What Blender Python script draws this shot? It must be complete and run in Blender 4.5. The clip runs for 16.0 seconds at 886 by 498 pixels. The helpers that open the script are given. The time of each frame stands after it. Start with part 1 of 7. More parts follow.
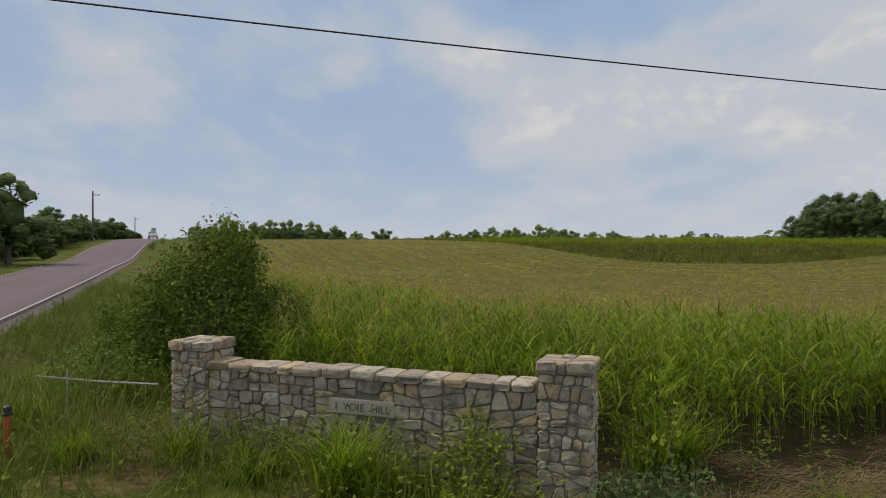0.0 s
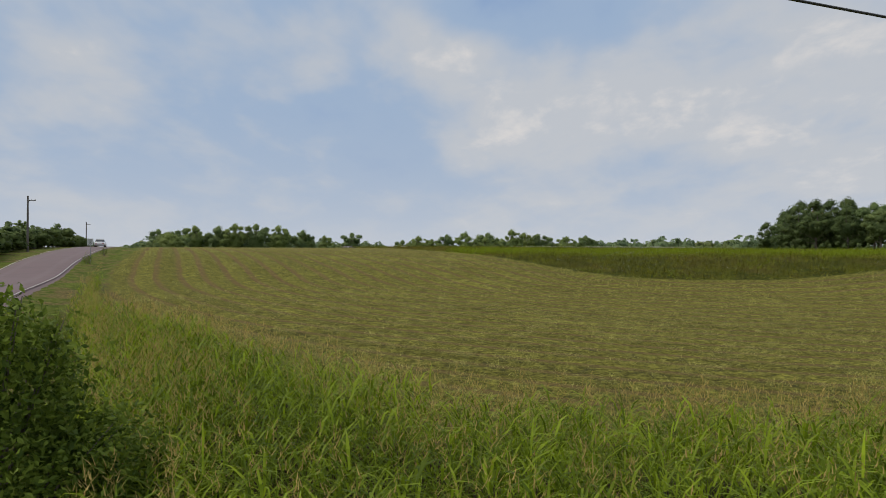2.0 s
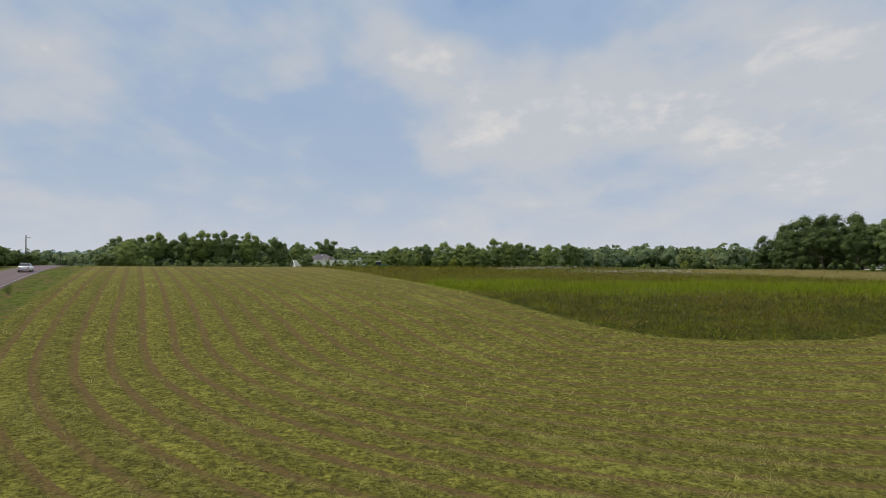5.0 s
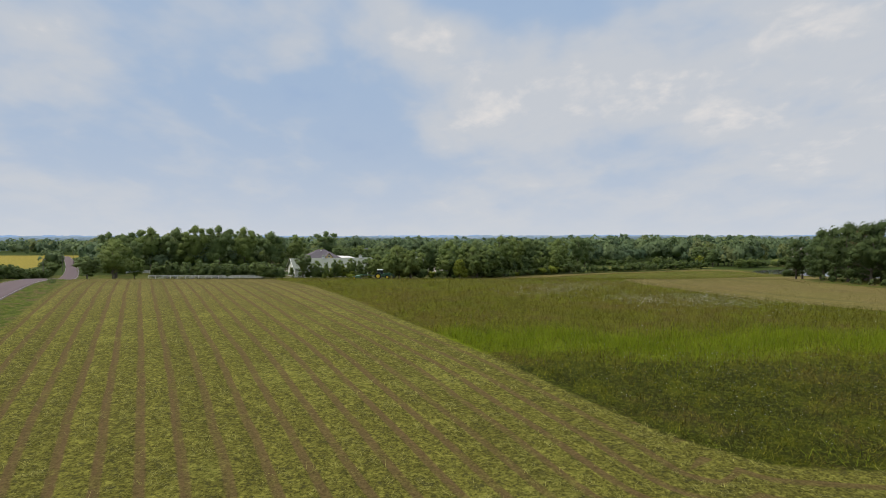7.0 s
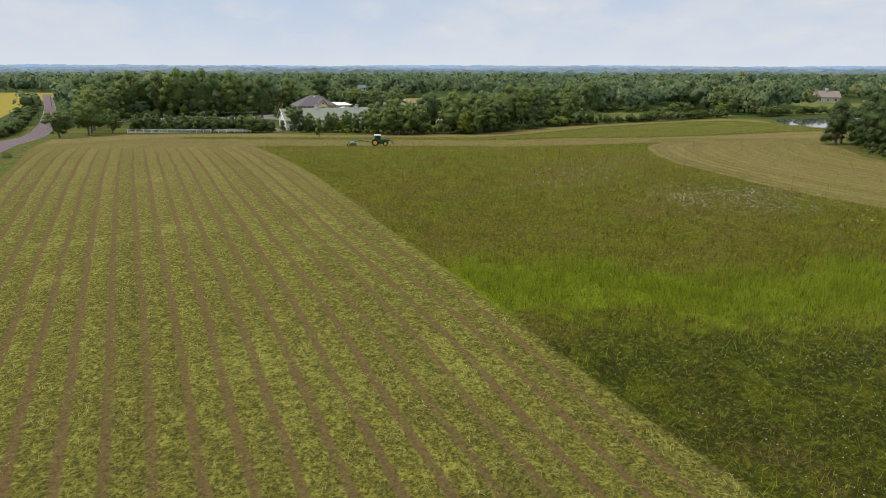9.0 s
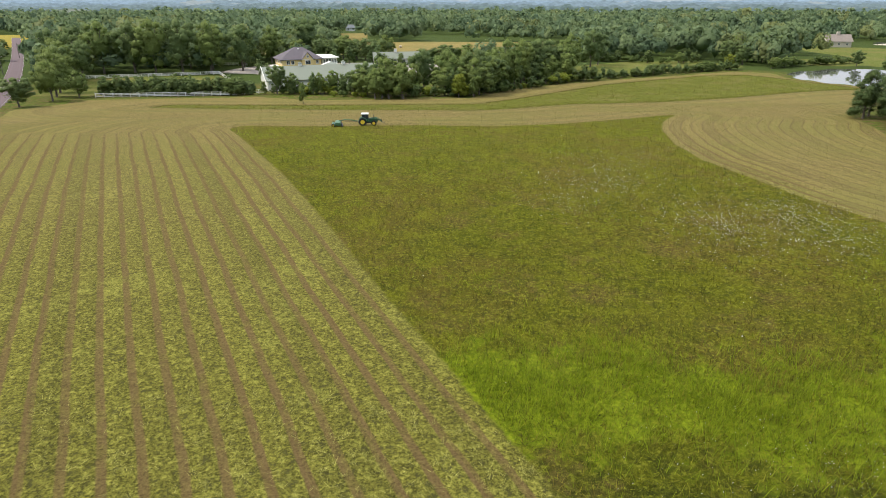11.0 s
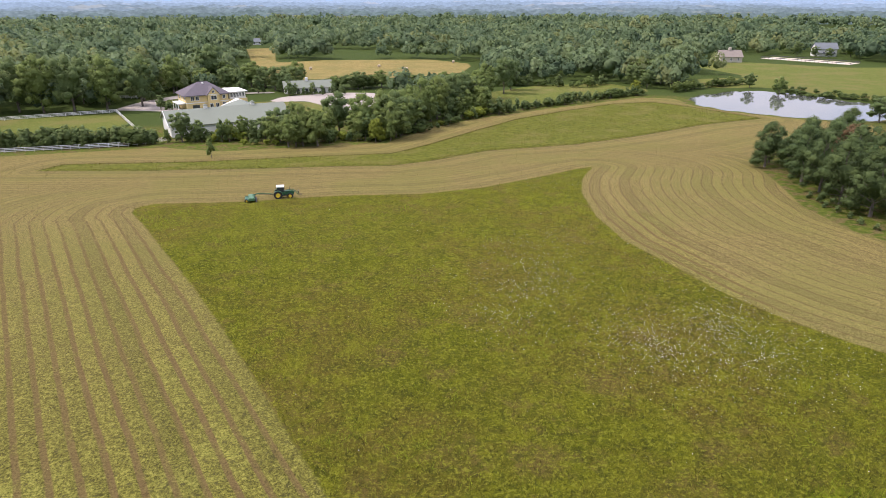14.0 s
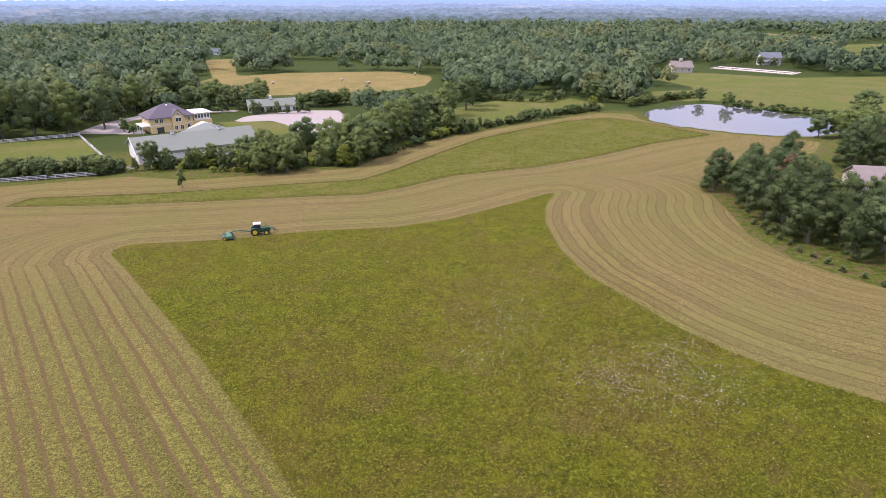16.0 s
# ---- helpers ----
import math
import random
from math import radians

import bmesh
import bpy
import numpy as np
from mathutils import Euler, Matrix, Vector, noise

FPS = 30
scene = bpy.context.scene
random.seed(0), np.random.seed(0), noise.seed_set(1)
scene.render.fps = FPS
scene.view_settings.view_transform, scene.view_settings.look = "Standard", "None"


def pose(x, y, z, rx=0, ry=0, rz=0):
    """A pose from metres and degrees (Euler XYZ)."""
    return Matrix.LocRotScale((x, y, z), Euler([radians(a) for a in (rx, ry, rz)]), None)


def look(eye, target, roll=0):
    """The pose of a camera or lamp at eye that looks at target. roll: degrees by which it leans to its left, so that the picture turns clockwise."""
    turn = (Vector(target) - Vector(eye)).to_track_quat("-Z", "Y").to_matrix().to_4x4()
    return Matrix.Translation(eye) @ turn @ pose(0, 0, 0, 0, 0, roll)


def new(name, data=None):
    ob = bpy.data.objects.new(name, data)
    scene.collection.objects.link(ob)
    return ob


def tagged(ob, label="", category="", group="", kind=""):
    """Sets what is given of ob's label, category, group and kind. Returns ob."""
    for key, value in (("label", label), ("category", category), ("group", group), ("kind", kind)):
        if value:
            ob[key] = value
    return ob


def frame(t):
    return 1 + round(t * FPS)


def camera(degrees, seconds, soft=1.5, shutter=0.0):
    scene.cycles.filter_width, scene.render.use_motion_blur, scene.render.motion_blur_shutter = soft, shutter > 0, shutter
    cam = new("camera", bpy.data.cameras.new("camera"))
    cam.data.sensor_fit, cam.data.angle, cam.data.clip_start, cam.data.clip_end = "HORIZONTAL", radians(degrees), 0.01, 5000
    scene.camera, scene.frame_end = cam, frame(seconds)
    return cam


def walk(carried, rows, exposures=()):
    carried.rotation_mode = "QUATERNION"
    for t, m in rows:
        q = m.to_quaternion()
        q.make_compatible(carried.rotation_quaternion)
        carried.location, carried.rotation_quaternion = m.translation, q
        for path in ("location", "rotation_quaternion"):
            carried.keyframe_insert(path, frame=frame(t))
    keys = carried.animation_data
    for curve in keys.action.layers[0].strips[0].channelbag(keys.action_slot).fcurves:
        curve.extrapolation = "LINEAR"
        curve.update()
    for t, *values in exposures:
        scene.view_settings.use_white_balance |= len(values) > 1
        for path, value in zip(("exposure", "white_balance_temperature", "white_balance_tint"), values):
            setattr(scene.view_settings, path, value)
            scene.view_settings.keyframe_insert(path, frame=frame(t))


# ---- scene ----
cam = camera(69.8, 16.0, soft=0.9)
PATH = [
    (0, (1.911, 8.69, 2.494), (1.754, 10.683, 2.502), 0.0),
    (0.5, (1.657, 10.426, 2.849), (1.501, 12.42, 2.859), 0.0),
    (1, (1.463, 12.188, 3.192), (1.335, 14.183, 3.204), -0.1),
    (1.5, (1.444, 13.977, 3.342), (1.361, 15.975, 3.359), 0.1),
    (2, (1.287, 15.781, 3.769), (1.221, 17.78, 3.786), -0.0),
    (2.5, (1.095, 17.667, 4.188), (1.045, 19.667, 4.204), -0.0),
    (3, (0.942, 19.653, 4.642), (0.937, 21.652, 4.657), -0.1),
    (3.5, (0.862, 21.737, 5.2), (0.864, 23.737, 5.217), -0.0),
    (4, (0.824, 24.015, 5.798), (0.828, 26.015, 5.816), 0.0),
    (4.5, (0.673, 26.806, 6.722), (0.678, 28.806, 6.737), 0.0),
    (5, (0.478, 30.07, 8.104), (0.482, 32.07, 8.123), 0.1),
    (5.2, (0.361, 31.464, 8.74), (0.365, 33.464, 8.766), 0.2),
    (7.3, (-1.284, 46.854, 16.209), (-1.284, 48.852, 16.131), -0.1),
    (7.5, (-1.387, 48.294, 16.923), (-1.386, 50.289, 16.787), -0.0),
    (8, (-1.563, 51.92, 18.73), (-1.564, 53.9, 18.451), -0.1),
    (8.5, (-1.769, 55.763, 20.585), (-1.77, 57.717, 20.162), 0.0),
    (9, (-2.027, 59.728, 22.428), (-2.027, 61.65, 21.872), 0.1),
    (9.2, (-2.104, 61.277, 23.192), (-2.105, 63.187, 22.601), 0.1),
    (11.3, (-2.426, 76.198, 31.48), (-2.401, 78.054, 30.733), 0.0),
    (11.5, (-2.451, 77.397, 32.297), (-2.424, 79.252, 31.55), -0.0),
    (12, (-2.505, 79.835, 34.415), (-2.474, 81.69, 33.668), -0.0),
    (12.5, (-2.572, 81.688, 36.611), (-2.527, 83.543, 35.865), -0.0),
    (13, (-2.628, 82.886, 38.863), (-2.553, 84.74, 38.117), 0.0),
    (13.5, (-2.713, 83.374, 41.109), (-2.552, 85.223, 40.365), -0.0),
    (14, (-2.898, 83.328, 43.297), (-2.628, 85.164, 42.551), -0.0),
    (14.5, (-3.248, 82.947, 45.457), (-2.918, 84.773, 44.711), 0.0),
    (15, (-3.818, 82.272, 47.592), (-3.466, 84.094, 46.847), 0.0),
    (15.5, (-4.581, 81.321, 49.686), (-4.206, 83.14, 48.942), -0.1),
    (16, (-5.406, 80.221, 51.739), (-5.021, 82.037, 50.995), -0.0),
]
walk(cam, [(t, look(eye, target, roll)) for t, eye, target, roll in PATH],
     exposures=[(0, -0.1, 6500, 10), (2.5, -0.08, 6500, 10), (5.2, -0.05, 6500, 10), (7.3, 0.05, 6500, 10), (8.5, 0.18, 6500, 10), (9.2, 0.28, 6500, 10), (11.3, 0.72, 6500, 10),
                (12.5, 0.78, 6450, 12), (14.0, 0.75, 6250, 24), (16.0, 0.74, 5950, 36)])

# ---- sky, sun ----
world = bpy.data.worlds.new("world")
scene.world = world
world.use_nodes = True
wn, wl = world.node_tree.nodes, world.node_tree.links
wn.clear()
SUN_EL, SUN_AZ = 50.0, 280.0      # degrees; azimuth of the sun, clockwise from +y


def wnode(kind, **props):
    n = wn.new(kind)
    for k, v in props.items():
        setattr(n, k, v)
    return n


def wmath(op, a, b=None, clamp=False):
    n = wnode("ShaderNodeMath", operation=op, use_clamp=clamp)
    for i, v in enumerate((a, b)):
        if v is None:
            continue
        if isinstance(v, (int, float)):
            n.inputs[i].default_value = v
        else:
            wl.new(v, n.inputs[i])
    return n.outputs[0]


sky = wnode("ShaderNodeTexSky", sky_type="NISHITA", sun_disc=False, sun_elevation=radians(SUN_EL),
            sun_rotation=radians(SUN_AZ), air_density=1.0, dust_density=2.0, ozone_density=1.0)
wco = wnode("ShaderNodeTexCoord")
wsep = wnode("ShaderNodeSeparateXYZ")
wl.new(wco.outputs["Generated"], wsep.inputs[0])
up = wmath("ADD", wmath("MAXIMUM", wsep.outputs[2], 0.0), 0.30)
wcomb = wnode("ShaderNodeCombineXYZ")
wl.new(wmath("DIVIDE", wsep.outputs[0], up), wcomb.inputs[0])
wl.new(wmath("DIVIDE", wsep.outputs[1], up), wcomb.inputs[1])


def cloud(scale, detail, rough, lo, hi, dx, dist=0.6):
    mp = wnode("ShaderNodeMapping")
    mp.inputs["Location"].default_value = (dx, dx * 0.37, 0)
    mp.inputs["Rotation"].default_value = (0, 0, 0.5)
    mp.inputs["Scale"].default_value = (1.0, 0.75, 1)
    wl.new(wcomb.outputs[0], mp.inputs[0])
    nz = wnode("ShaderNodeTexNoise")
    nz.inputs["Scale"].default_value, nz.inputs["Detail"].default_value = scale, detail
    nz.inputs["Roughness"].default_value, nz.inputs["Distortion"].default_value = rough, dist
    wl.new(mp.outputs[0], nz.inputs[0])
    mr = wnode("ShaderNodeMapRange", interpolation_type="SMOOTHSTEP")
    mr.inputs[1].default_value, mr.inputs[2].default_value = lo, hi
    wl.new(nz.outputs[0], mr.inputs[0])
    return mr.outputs[0]


def wmix(fac, a, b):
    n = wnode("ShaderNodeMix", data_type="RGBA")
    for sock, v in ((n.inputs[0], fac), (n.inputs[6], a), (n.inputs[7], b)):
        if isinstance(v, tuple):
            sock.default_value = (*v, 1)
        elif isinstance(v, float):
            sock.default_value = v
        else:
            wl.new(v, sock)
    return n.outputs[2]


def drift(az, el, wide, high, weight):
    """A soft bank of cloud (or a gap, with a negative weight) round a direction: tangents of azimuth and elevation."""
    front = wmath("MAXIMUM", wsep.outputs[1], 0.05)
    a = wmath("DIVIDE", wmath("SUBTRACT", wmath("DIVIDE", wsep.outputs[0], front), az), wide)
    e = wmath("DIVIDE", wmath("SUBTRACT", wmath("DIVIDE", wsep.outputs[2], front), el), high)
    r = wmath("ADD", wmath("ADD", wmath("MULTIPLY", a, a), wmath("MULTIPLY", e, e)), wmath("MULTIPLY", ragged, 1.3))
    return wmath("MULTIPLY", wmath("POWER", 2.718, wmath("MULTIPLY", r, -1.0)), weight)


def add_all(terms):
    total = terms[0]
    for t in terms[1:]:
        total = wmath("ADD", total, t)
    return total


ragged = cloud(3.4, 4, 0.55, 0.30, 0.70, 3.1, 0.2)
broad = wmath("SUBTRACT", cloud(1.4, 4, 0.5, 0.28, 0.72, 7.9, 0.2), 0.5)
fluff = wmath("SUBTRACT", cloud(3.6, 4, 0.55, 0.25, 0.75, 9.4, 0.2), 0.5)
cover = add_all([wmath("MULTIPLY", broad, 0.18), wmath("MULTIPLY", fluff, 0.30),
                 drift(-0.62, 0.28, 0.13, 0.12, 0.34), drift(-0.10, 0.33, 0.12, 0.07, 0.50), drift(0.02, 0.29, 0.09, 0.05, 0.50), drift(0.05, 0.18, 0.13, 0.06, 0.45),
                 drift(0.42, 0.26, 0.30, 0.17, 0.42), drift(0.62, 0.14, 0.13, 0.07, 0.25), drift(-0.30, 0.34, 0.10, 0.05, 0.16),
                 drift(-0.14, 0.21, 0.13, 0.15, -0.62), drift(-0.40, 0.19, 0.20, 0.09, -0.45), drift(0.12, 0.395, 0.12, 0.05, -1.7), drift(-0.65, 0.15, 0.12, 0.05, -0.2),
                 drift(0.34, 0.14, 0.07, 0.05, -0.28), drift(-0.45, 0.37, 0.30, 0.07, -0.42)])
cover = wmath("ADD", cover, 0.42)


def upto(v, lo, hi):
    mr = wnode("ShaderNodeMapRange", interpolation_type="SMOOTHSTEP")
    mr.inputs[1].default_value, mr.inputs[2].default_value = lo, hi
    wl.new(v, mr.inputs[0])
    return mr.outputs[0]


veil = wmix(0.85, sky.outputs[0], (2.3, 3.55, 5.9))
thin_cloud = wmix(upto(cover, -0.65, 0.22), veil, (3.2, 4.3, 5.95))
clouded = wmix(upto(cover, 0.20, 0.66), thin_cloud, (5.1, 5.4, 5.85))
lit = wmath("ADD", cover, wmath("MULTIPLY", wmath("SUBTRACT", cloud(6.5, 5, 0.6, 0.28, 0.72, 5.3, 0.25), 0.5), 0.42))
clouded = wmix(upto(lit, 0.62, 1.12), clouded, (7.4, 7.05, 6.75))
hazy = wmath("POWER", wmath("SUBTRACT", 1.0, wmath("MINIMUM", wmath("MAXIMUM", wsep.outputs[2], 0.0), 1.0)), 9.0)
low_sky = wmix(wmath("MULTIPLY", hazy, 0.85), clouded, (5.8, 6.05, 6.45))
# the unseen sky high above, brightened with height to fill the shade
skycol = wmix(upto(wsep.outputs[2], 0.42, 0.85), low_sky, (9.3, 9.3, 9.5))
bg = wnode("ShaderNodeBackground")
bg.inputs[1].default_value = 0.105
wl.new(skycol, bg.inputs[0])
wout = wnode("ShaderNodeOutputWorld")
wl.new(bg.outputs[0], wout.inputs[0])

sun_data = bpy.data.lights.new("sun", "SUN")
sun_data.energy, sun_data.angle, sun_data.color = 2.35, radians(5.0), (1.0, 0.92, 0.78)
sun = new("sun", sun_data)
az, el = radians(SUN_AZ), radians(SUN_EL)
sun.matrix_world = look((300 * math.sin(az) * math.cos(el), 300 * math.cos(az) * math.cos(el), 300 * math.sin(el)), (0, 0, 0))

# ---- materials ----
def mat(name, build, rough=0.8):
    m = bpy.data.materials.new(name)
    m.use_nodes = True
    nt = m.node_tree
    nt.nodes.clear()
    out = nt.nodes.new("ShaderNodeOutputMaterial")
    b = nt.nodes.new("ShaderNodeBsdfPrincipled")
    b.inputs["Roughness"].default_value = rough
    nt.links.new(b.outputs[0], out.inputs[0])
    build(N(nt, b))
    return m


class N:
    """Short forms for shader nodes."""

    def __init__(self, nt, bsdf):
        self.nt, self.b = nt, bsdf

    def node(self, kind, **props):
        n = self.nt.nodes.new(kind)
        for k, v in props.items():
            setattr(n, k, v)
        return n

    def put(self, sock, v):
        if isinstance(v, (int, float)):
            sock.default_value = v
        elif isinstance(v, tuple):
            sock.default_value = (*v, 1) if len(sock.default_value) == 4 else v
        else:
            self.nt.links.new(v, sock)

    def math(self, op, a, b=0.0, c=None, clamp=False):
        n = self.node("ShaderNodeMath", operation=op, use_clamp=clamp)
        self.put(n.inputs[0], a), self.put(n.inputs[1], b)
        if c is not None:
            self.put(n.inputs[2], c)
        return n.outputs[0]

    def mix(self, fac, a, b, blend="MIX"):
        n = self.node("ShaderNodeMix", data_type="RGBA", blend_type=blend)
        self.put(n.inputs[0], fac), self.put(n.inputs[6], a), self.put(n.inputs[7], b)
        return n.outputs[2]

    def ramp(self, v, lo, hi, a=0.0, b=1.0, smooth=True):
        n = self.node("ShaderNodeMapRange", interpolation_type="SMOOTHSTEP" if smooth else "LINEAR")
        for i, x in enumerate((v, lo, hi, a, b)):
            self.put(n.inputs[i], x)
        return n.outputs[0]

    def coords(self, kind="Object"):
        return self.node("ShaderNodeTexCoord").outputs[kind]

    def position(self):
        return self.node("ShaderNodeNewGeometry").outputs["Position"]

    def noise(self, vec, scale, detail=3.0, rough=0.55, dist=0.0, stretch=None, turn=0.0):
        if stretch:
            mp = self.node("ShaderNodeMapping")
            mp.inputs["Scale"].default_value = stretch
            mp.inputs["Rotation"].default_value = (0, 0, turn)
            self.put(mp.inputs[0], vec)
            vec = mp.outputs[0]
        n = self.node("ShaderNodeTexNoise")
        self.put(n.inputs["Vector"], vec)
        n.inputs["Scale"].default_value, n.inputs["Detail"].default_value = scale, detail
        n.inputs["Roughness"].default_value, n.inputs["Distortion"].default_value = rough, dist
        return n.outputs[0]

    def attr(self, name):
        return self.node("ShaderNodeAttribute", attribute_name=name).outputs["Fac"]

    def bump(self, height, strength=0.4, distance=0.02):
        n = self.node("ShaderNodeBump")
        n.inputs["Strength"].default_value, n.inputs["Distance"].default_value = strength, distance
        self.put(n.inputs["Height"], height)
        self.nt.links.new(n.outputs[0], self.b.inputs["Normal"])

    def colour(self, v):
        self.put(self.b.inputs["Base Color"], v)

    def island(self):
        return self.node("ShaderNodeNewGeometry").outputs["Random Per Island"]

    def let_through(self, col, share):
        """Some light passes through the leaf."""
        t = self.node("ShaderNodeBsdfTranslucent")
        self.put(t.inputs[0], col)
        mixer = self.node("ShaderNodeMixShader")
        mixer.inputs[0].default_value = share
        self.nt.links.new(self.b.outputs[0], mixer.inputs[1])
        self.nt.links.new(t.outputs[0], mixer.inputs[2])
        out = [x for x in self.nt.nodes if x.type == "OUTPUT_MATERIAL"][0]
        self.nt.links.new(mixer.outputs[0], out.inputs[0])

    def object_random(self):
        return self.node("ShaderNodeObjectInfo").outputs["Random"]


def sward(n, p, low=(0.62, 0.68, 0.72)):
    """Meadow colours at several scales: brown seed patches, green and yellow-green tufts, dark gaps; low is shade put
    into the near end.
    """
    m1, m2, m3 = n.noise(p, 0.055, 5, 0.65), n.noise(p, 0.9, 5, 0.7), n.noise(p, 2.8, 5, 0.72)
    sep = n.node("ShaderNodeSeparateXYZ")
    n.put(sep.inputs[0], p)
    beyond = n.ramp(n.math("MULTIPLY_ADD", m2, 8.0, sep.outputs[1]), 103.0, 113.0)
    col = n.mix(n.ramp(m1, 0.36, 0.60), (0.106, 0.087, 0.014), (0.090, 0.100, 0.006))
    col = n.mix(beyond, n.mix(m3, (0.040, 0.048, 0.006), (0.078, 0.082, 0.011)), col)
    col = n.mix(n.ramp(n.noise(p, 0.30, 6, 0.75), 0.46, 0.60, 0, 0.75), col, n.mix(m2, (0.104, 0.122, 0.006), (0.172, 0.172, 0.012)))
    col = n.mix(n.ramp(n.noise(p, 0.16, 6, 0.75), 0.50, 0.64, 0, 0.7), col, n.mix(m3, (0.082, 0.060, 0.017), (0.180, 0.130, 0.038)))
    m6 = n.noise(p, 7.0, 4, 0.75)
    col = n.mix(n.ramp(m6, 0.53, 0.41, 0, 0.60), col, (0.030, 0.036, 0.006))
    col = n.mix(n.ramp(m2, 0.52, 0.36, 0, 0.6), col, (0.042, 0.048, 0.008))
    col = n.mix(n.ramp(m3, 0.50, 0.62, 0, 0.85), col, n.mix(m1, (0.195, 0.180, 0.026), (0.175, 0.198, 0.012)))
    # near end: darker green grass, with shade multiplied into its colour by low
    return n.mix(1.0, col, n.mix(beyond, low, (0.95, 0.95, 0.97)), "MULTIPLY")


def leafy(name, dark, light, warm, trans=0.33, rough=0.6, spread=0.35, patches=False, clump=False):
    """Foliage: leaves that differ one by one and tree by tree, with some light coming through."""
    def build(n):
        f = n.island()
        col = n.mix(n.ramp(f, 0.0, 1.0, smooth=False), dark, light)
        tree = n.object_random()
        col = n.mix(n.math("MULTIPLY", tree, spread), col, warm)
        big = n.noise(n.position(), 0.25, 2)
        col = n.mix(n.ramp(big, 0.35, 0.7, 0.0, 0.35), col, dark)
        if clump:
            g = n.noise(n.position(), 1.1, 6, 0.75)
            col = n.mix(n.ramp(g, 0.38, 0.54, 0.28, 0.0), col, tuple(v * 0.55 for v in dark))
            col = n.mix(n.ramp(g, 0.56, 0.70, 0.0, 0.5), col, light)
            n.bump(g, 0.6, 0.3)
        if patches:
            own = n.mix(f, (0.38, 0.37, 0.32), (1.95, 1.82, 1.7))
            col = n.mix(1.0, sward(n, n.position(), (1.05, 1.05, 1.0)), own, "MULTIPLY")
        n.colour(col)
        n.b.inputs["Specular IOR Level"].default_value = 0.12
        n.let_through(col, trans)
    return mat(name, build, rough)


LEAF_OAK = leafy("leaf_broad", (0.135, 0.195, 0.056), (0.262, 0.338, 0.104), (0.275, 0.305, 0.085), trans=0.46, clump=True)
LEAF_DARK = leafy("leaf_deep", (0.108, 0.164, 0.062), (0.210, 0.282, 0.102), (0.225, 0.265, 0.085), trans=0.46, clump=True)
LEAF_PINE = leafy("needles", (0.052, 0.088, 0.032), (0.125, 0.178, 0.058), (0.13, 0.16, 0.05), trans=0.28, clump=True)
LEAF_LIME = leafy("leaf_yellow_green", (0.14, 0.185, 0.024), (0.28, 0.33, 0.045), (0.24, 0.25, 0.04), clump=True)
LEAF_HEDGE = leafy("leaf_hedge", (0.058, 0.092, 0.026), (0.135, 0.185, 0.050), (0.12, 0.15, 0.04), clump=True)
LEAF_BUSH = leafy("leaf_bush", (0.045, 0.080, 0.011), (0.225, 0.300, 0.040), (0.17, 0.20, 0.035))
LEAF_RUST = leafy("leaf_rust", (0.13, 0.085, 0.045), (0.23, 0.15, 0.08), (0.18, 0.13, 0.06))
GRASS_TALL = leafy("grass_tall", (0.036, 0.070, 0.004), (0.31, 0.42, 0.020), (0.22, 0.28, 0.018), trans=0.42, rough=0.5)
GRASS_DRY = leafy("grass_dry", (0.11, 0.078, 0.034), (0.34, 0.26, 0.13), (0.16, 0.115, 0.05), trans=0.25)
GRASS_SEED = leafy("grass_seed_heads", (0.26, 0.20, 0.055), (0.46, 0.36, 0.11), (0.40, 0.28, 0.10), trans=0.35)
GRASS_WEED = leafy("weeds", (0.042, 0.072, 0.007), (0.200, 0.265, 0.026), (0.17, 0.15, 0.045), trans=0.3)
HAY_CUT = leafy("hay_cut", (0.064, 0.068, 0.011), (0.56, 0.545, 0.150), (0.36, 0.32, 0.09), trans=0.2, clump=True)
GRASS_STUBBLE = leafy("stubble", (0.120, 0.112, 0.030), (0.215, 0.195, 0.060), (0.20, 0.17, 0.055), trans=0.3)
MEADOW_BLADE = leafy("meadow_blades", (0.05, 0.06, 0.01), (0.17, 0.19, 0.02), (0.12, 0.11, 0.02), trans=0.35, patches=True)
LUSH_BLADE = leafy("lush_blades", (0.105, 0.155, 0.007), (0.30, 0.38, 0.018), (0.24, 0.28, 0.02), trans=0.42)


def b_woods(n):
    t, f = n.attr("tint"), n.island()
    col = n.mix(n.ramp(t, 0.0, 0.75, smooth=False), (0.106, 0.164, 0.086), (0.196, 0.262, 0.120))
    col = n.mix(n.ramp(t, 0.80, 1.0), col, (0.220, 0.250, 0.095))
    col = n.mix(1.0, col, n.mix(f, (0.88, 0.88, 0.90), (1.22, 1.21, 1.18)), "MULTIPLY")
    g = n.noise(n.position(), 0.05, 3, 0.6)
    col = n.mix(n.ramp(g, 0.35, 0.65, 0.0, 0.35), col, (0.082, 0.134, 0.078))
    n.colour(col)
    n.let_through(col, 0.45)
    n.b.inputs["Specular IOR Level"].default_value = 0.2


LEAF_WOODS = mat("leaf_woods", b_woods, 0.7)


def b_bark(n):
    p = n.coords()
    g = n.noise(p, 9.0, 5, 0.65, stretch=(1, 1, 0.18))
    n.colour(n.mix(g, (0.055, 0.042, 0.032), (0.20, 0.17, 0.14)))
    n.bump(g, 0.6, 0.03)


BARK = mat("bark", b_bark, 0.9)


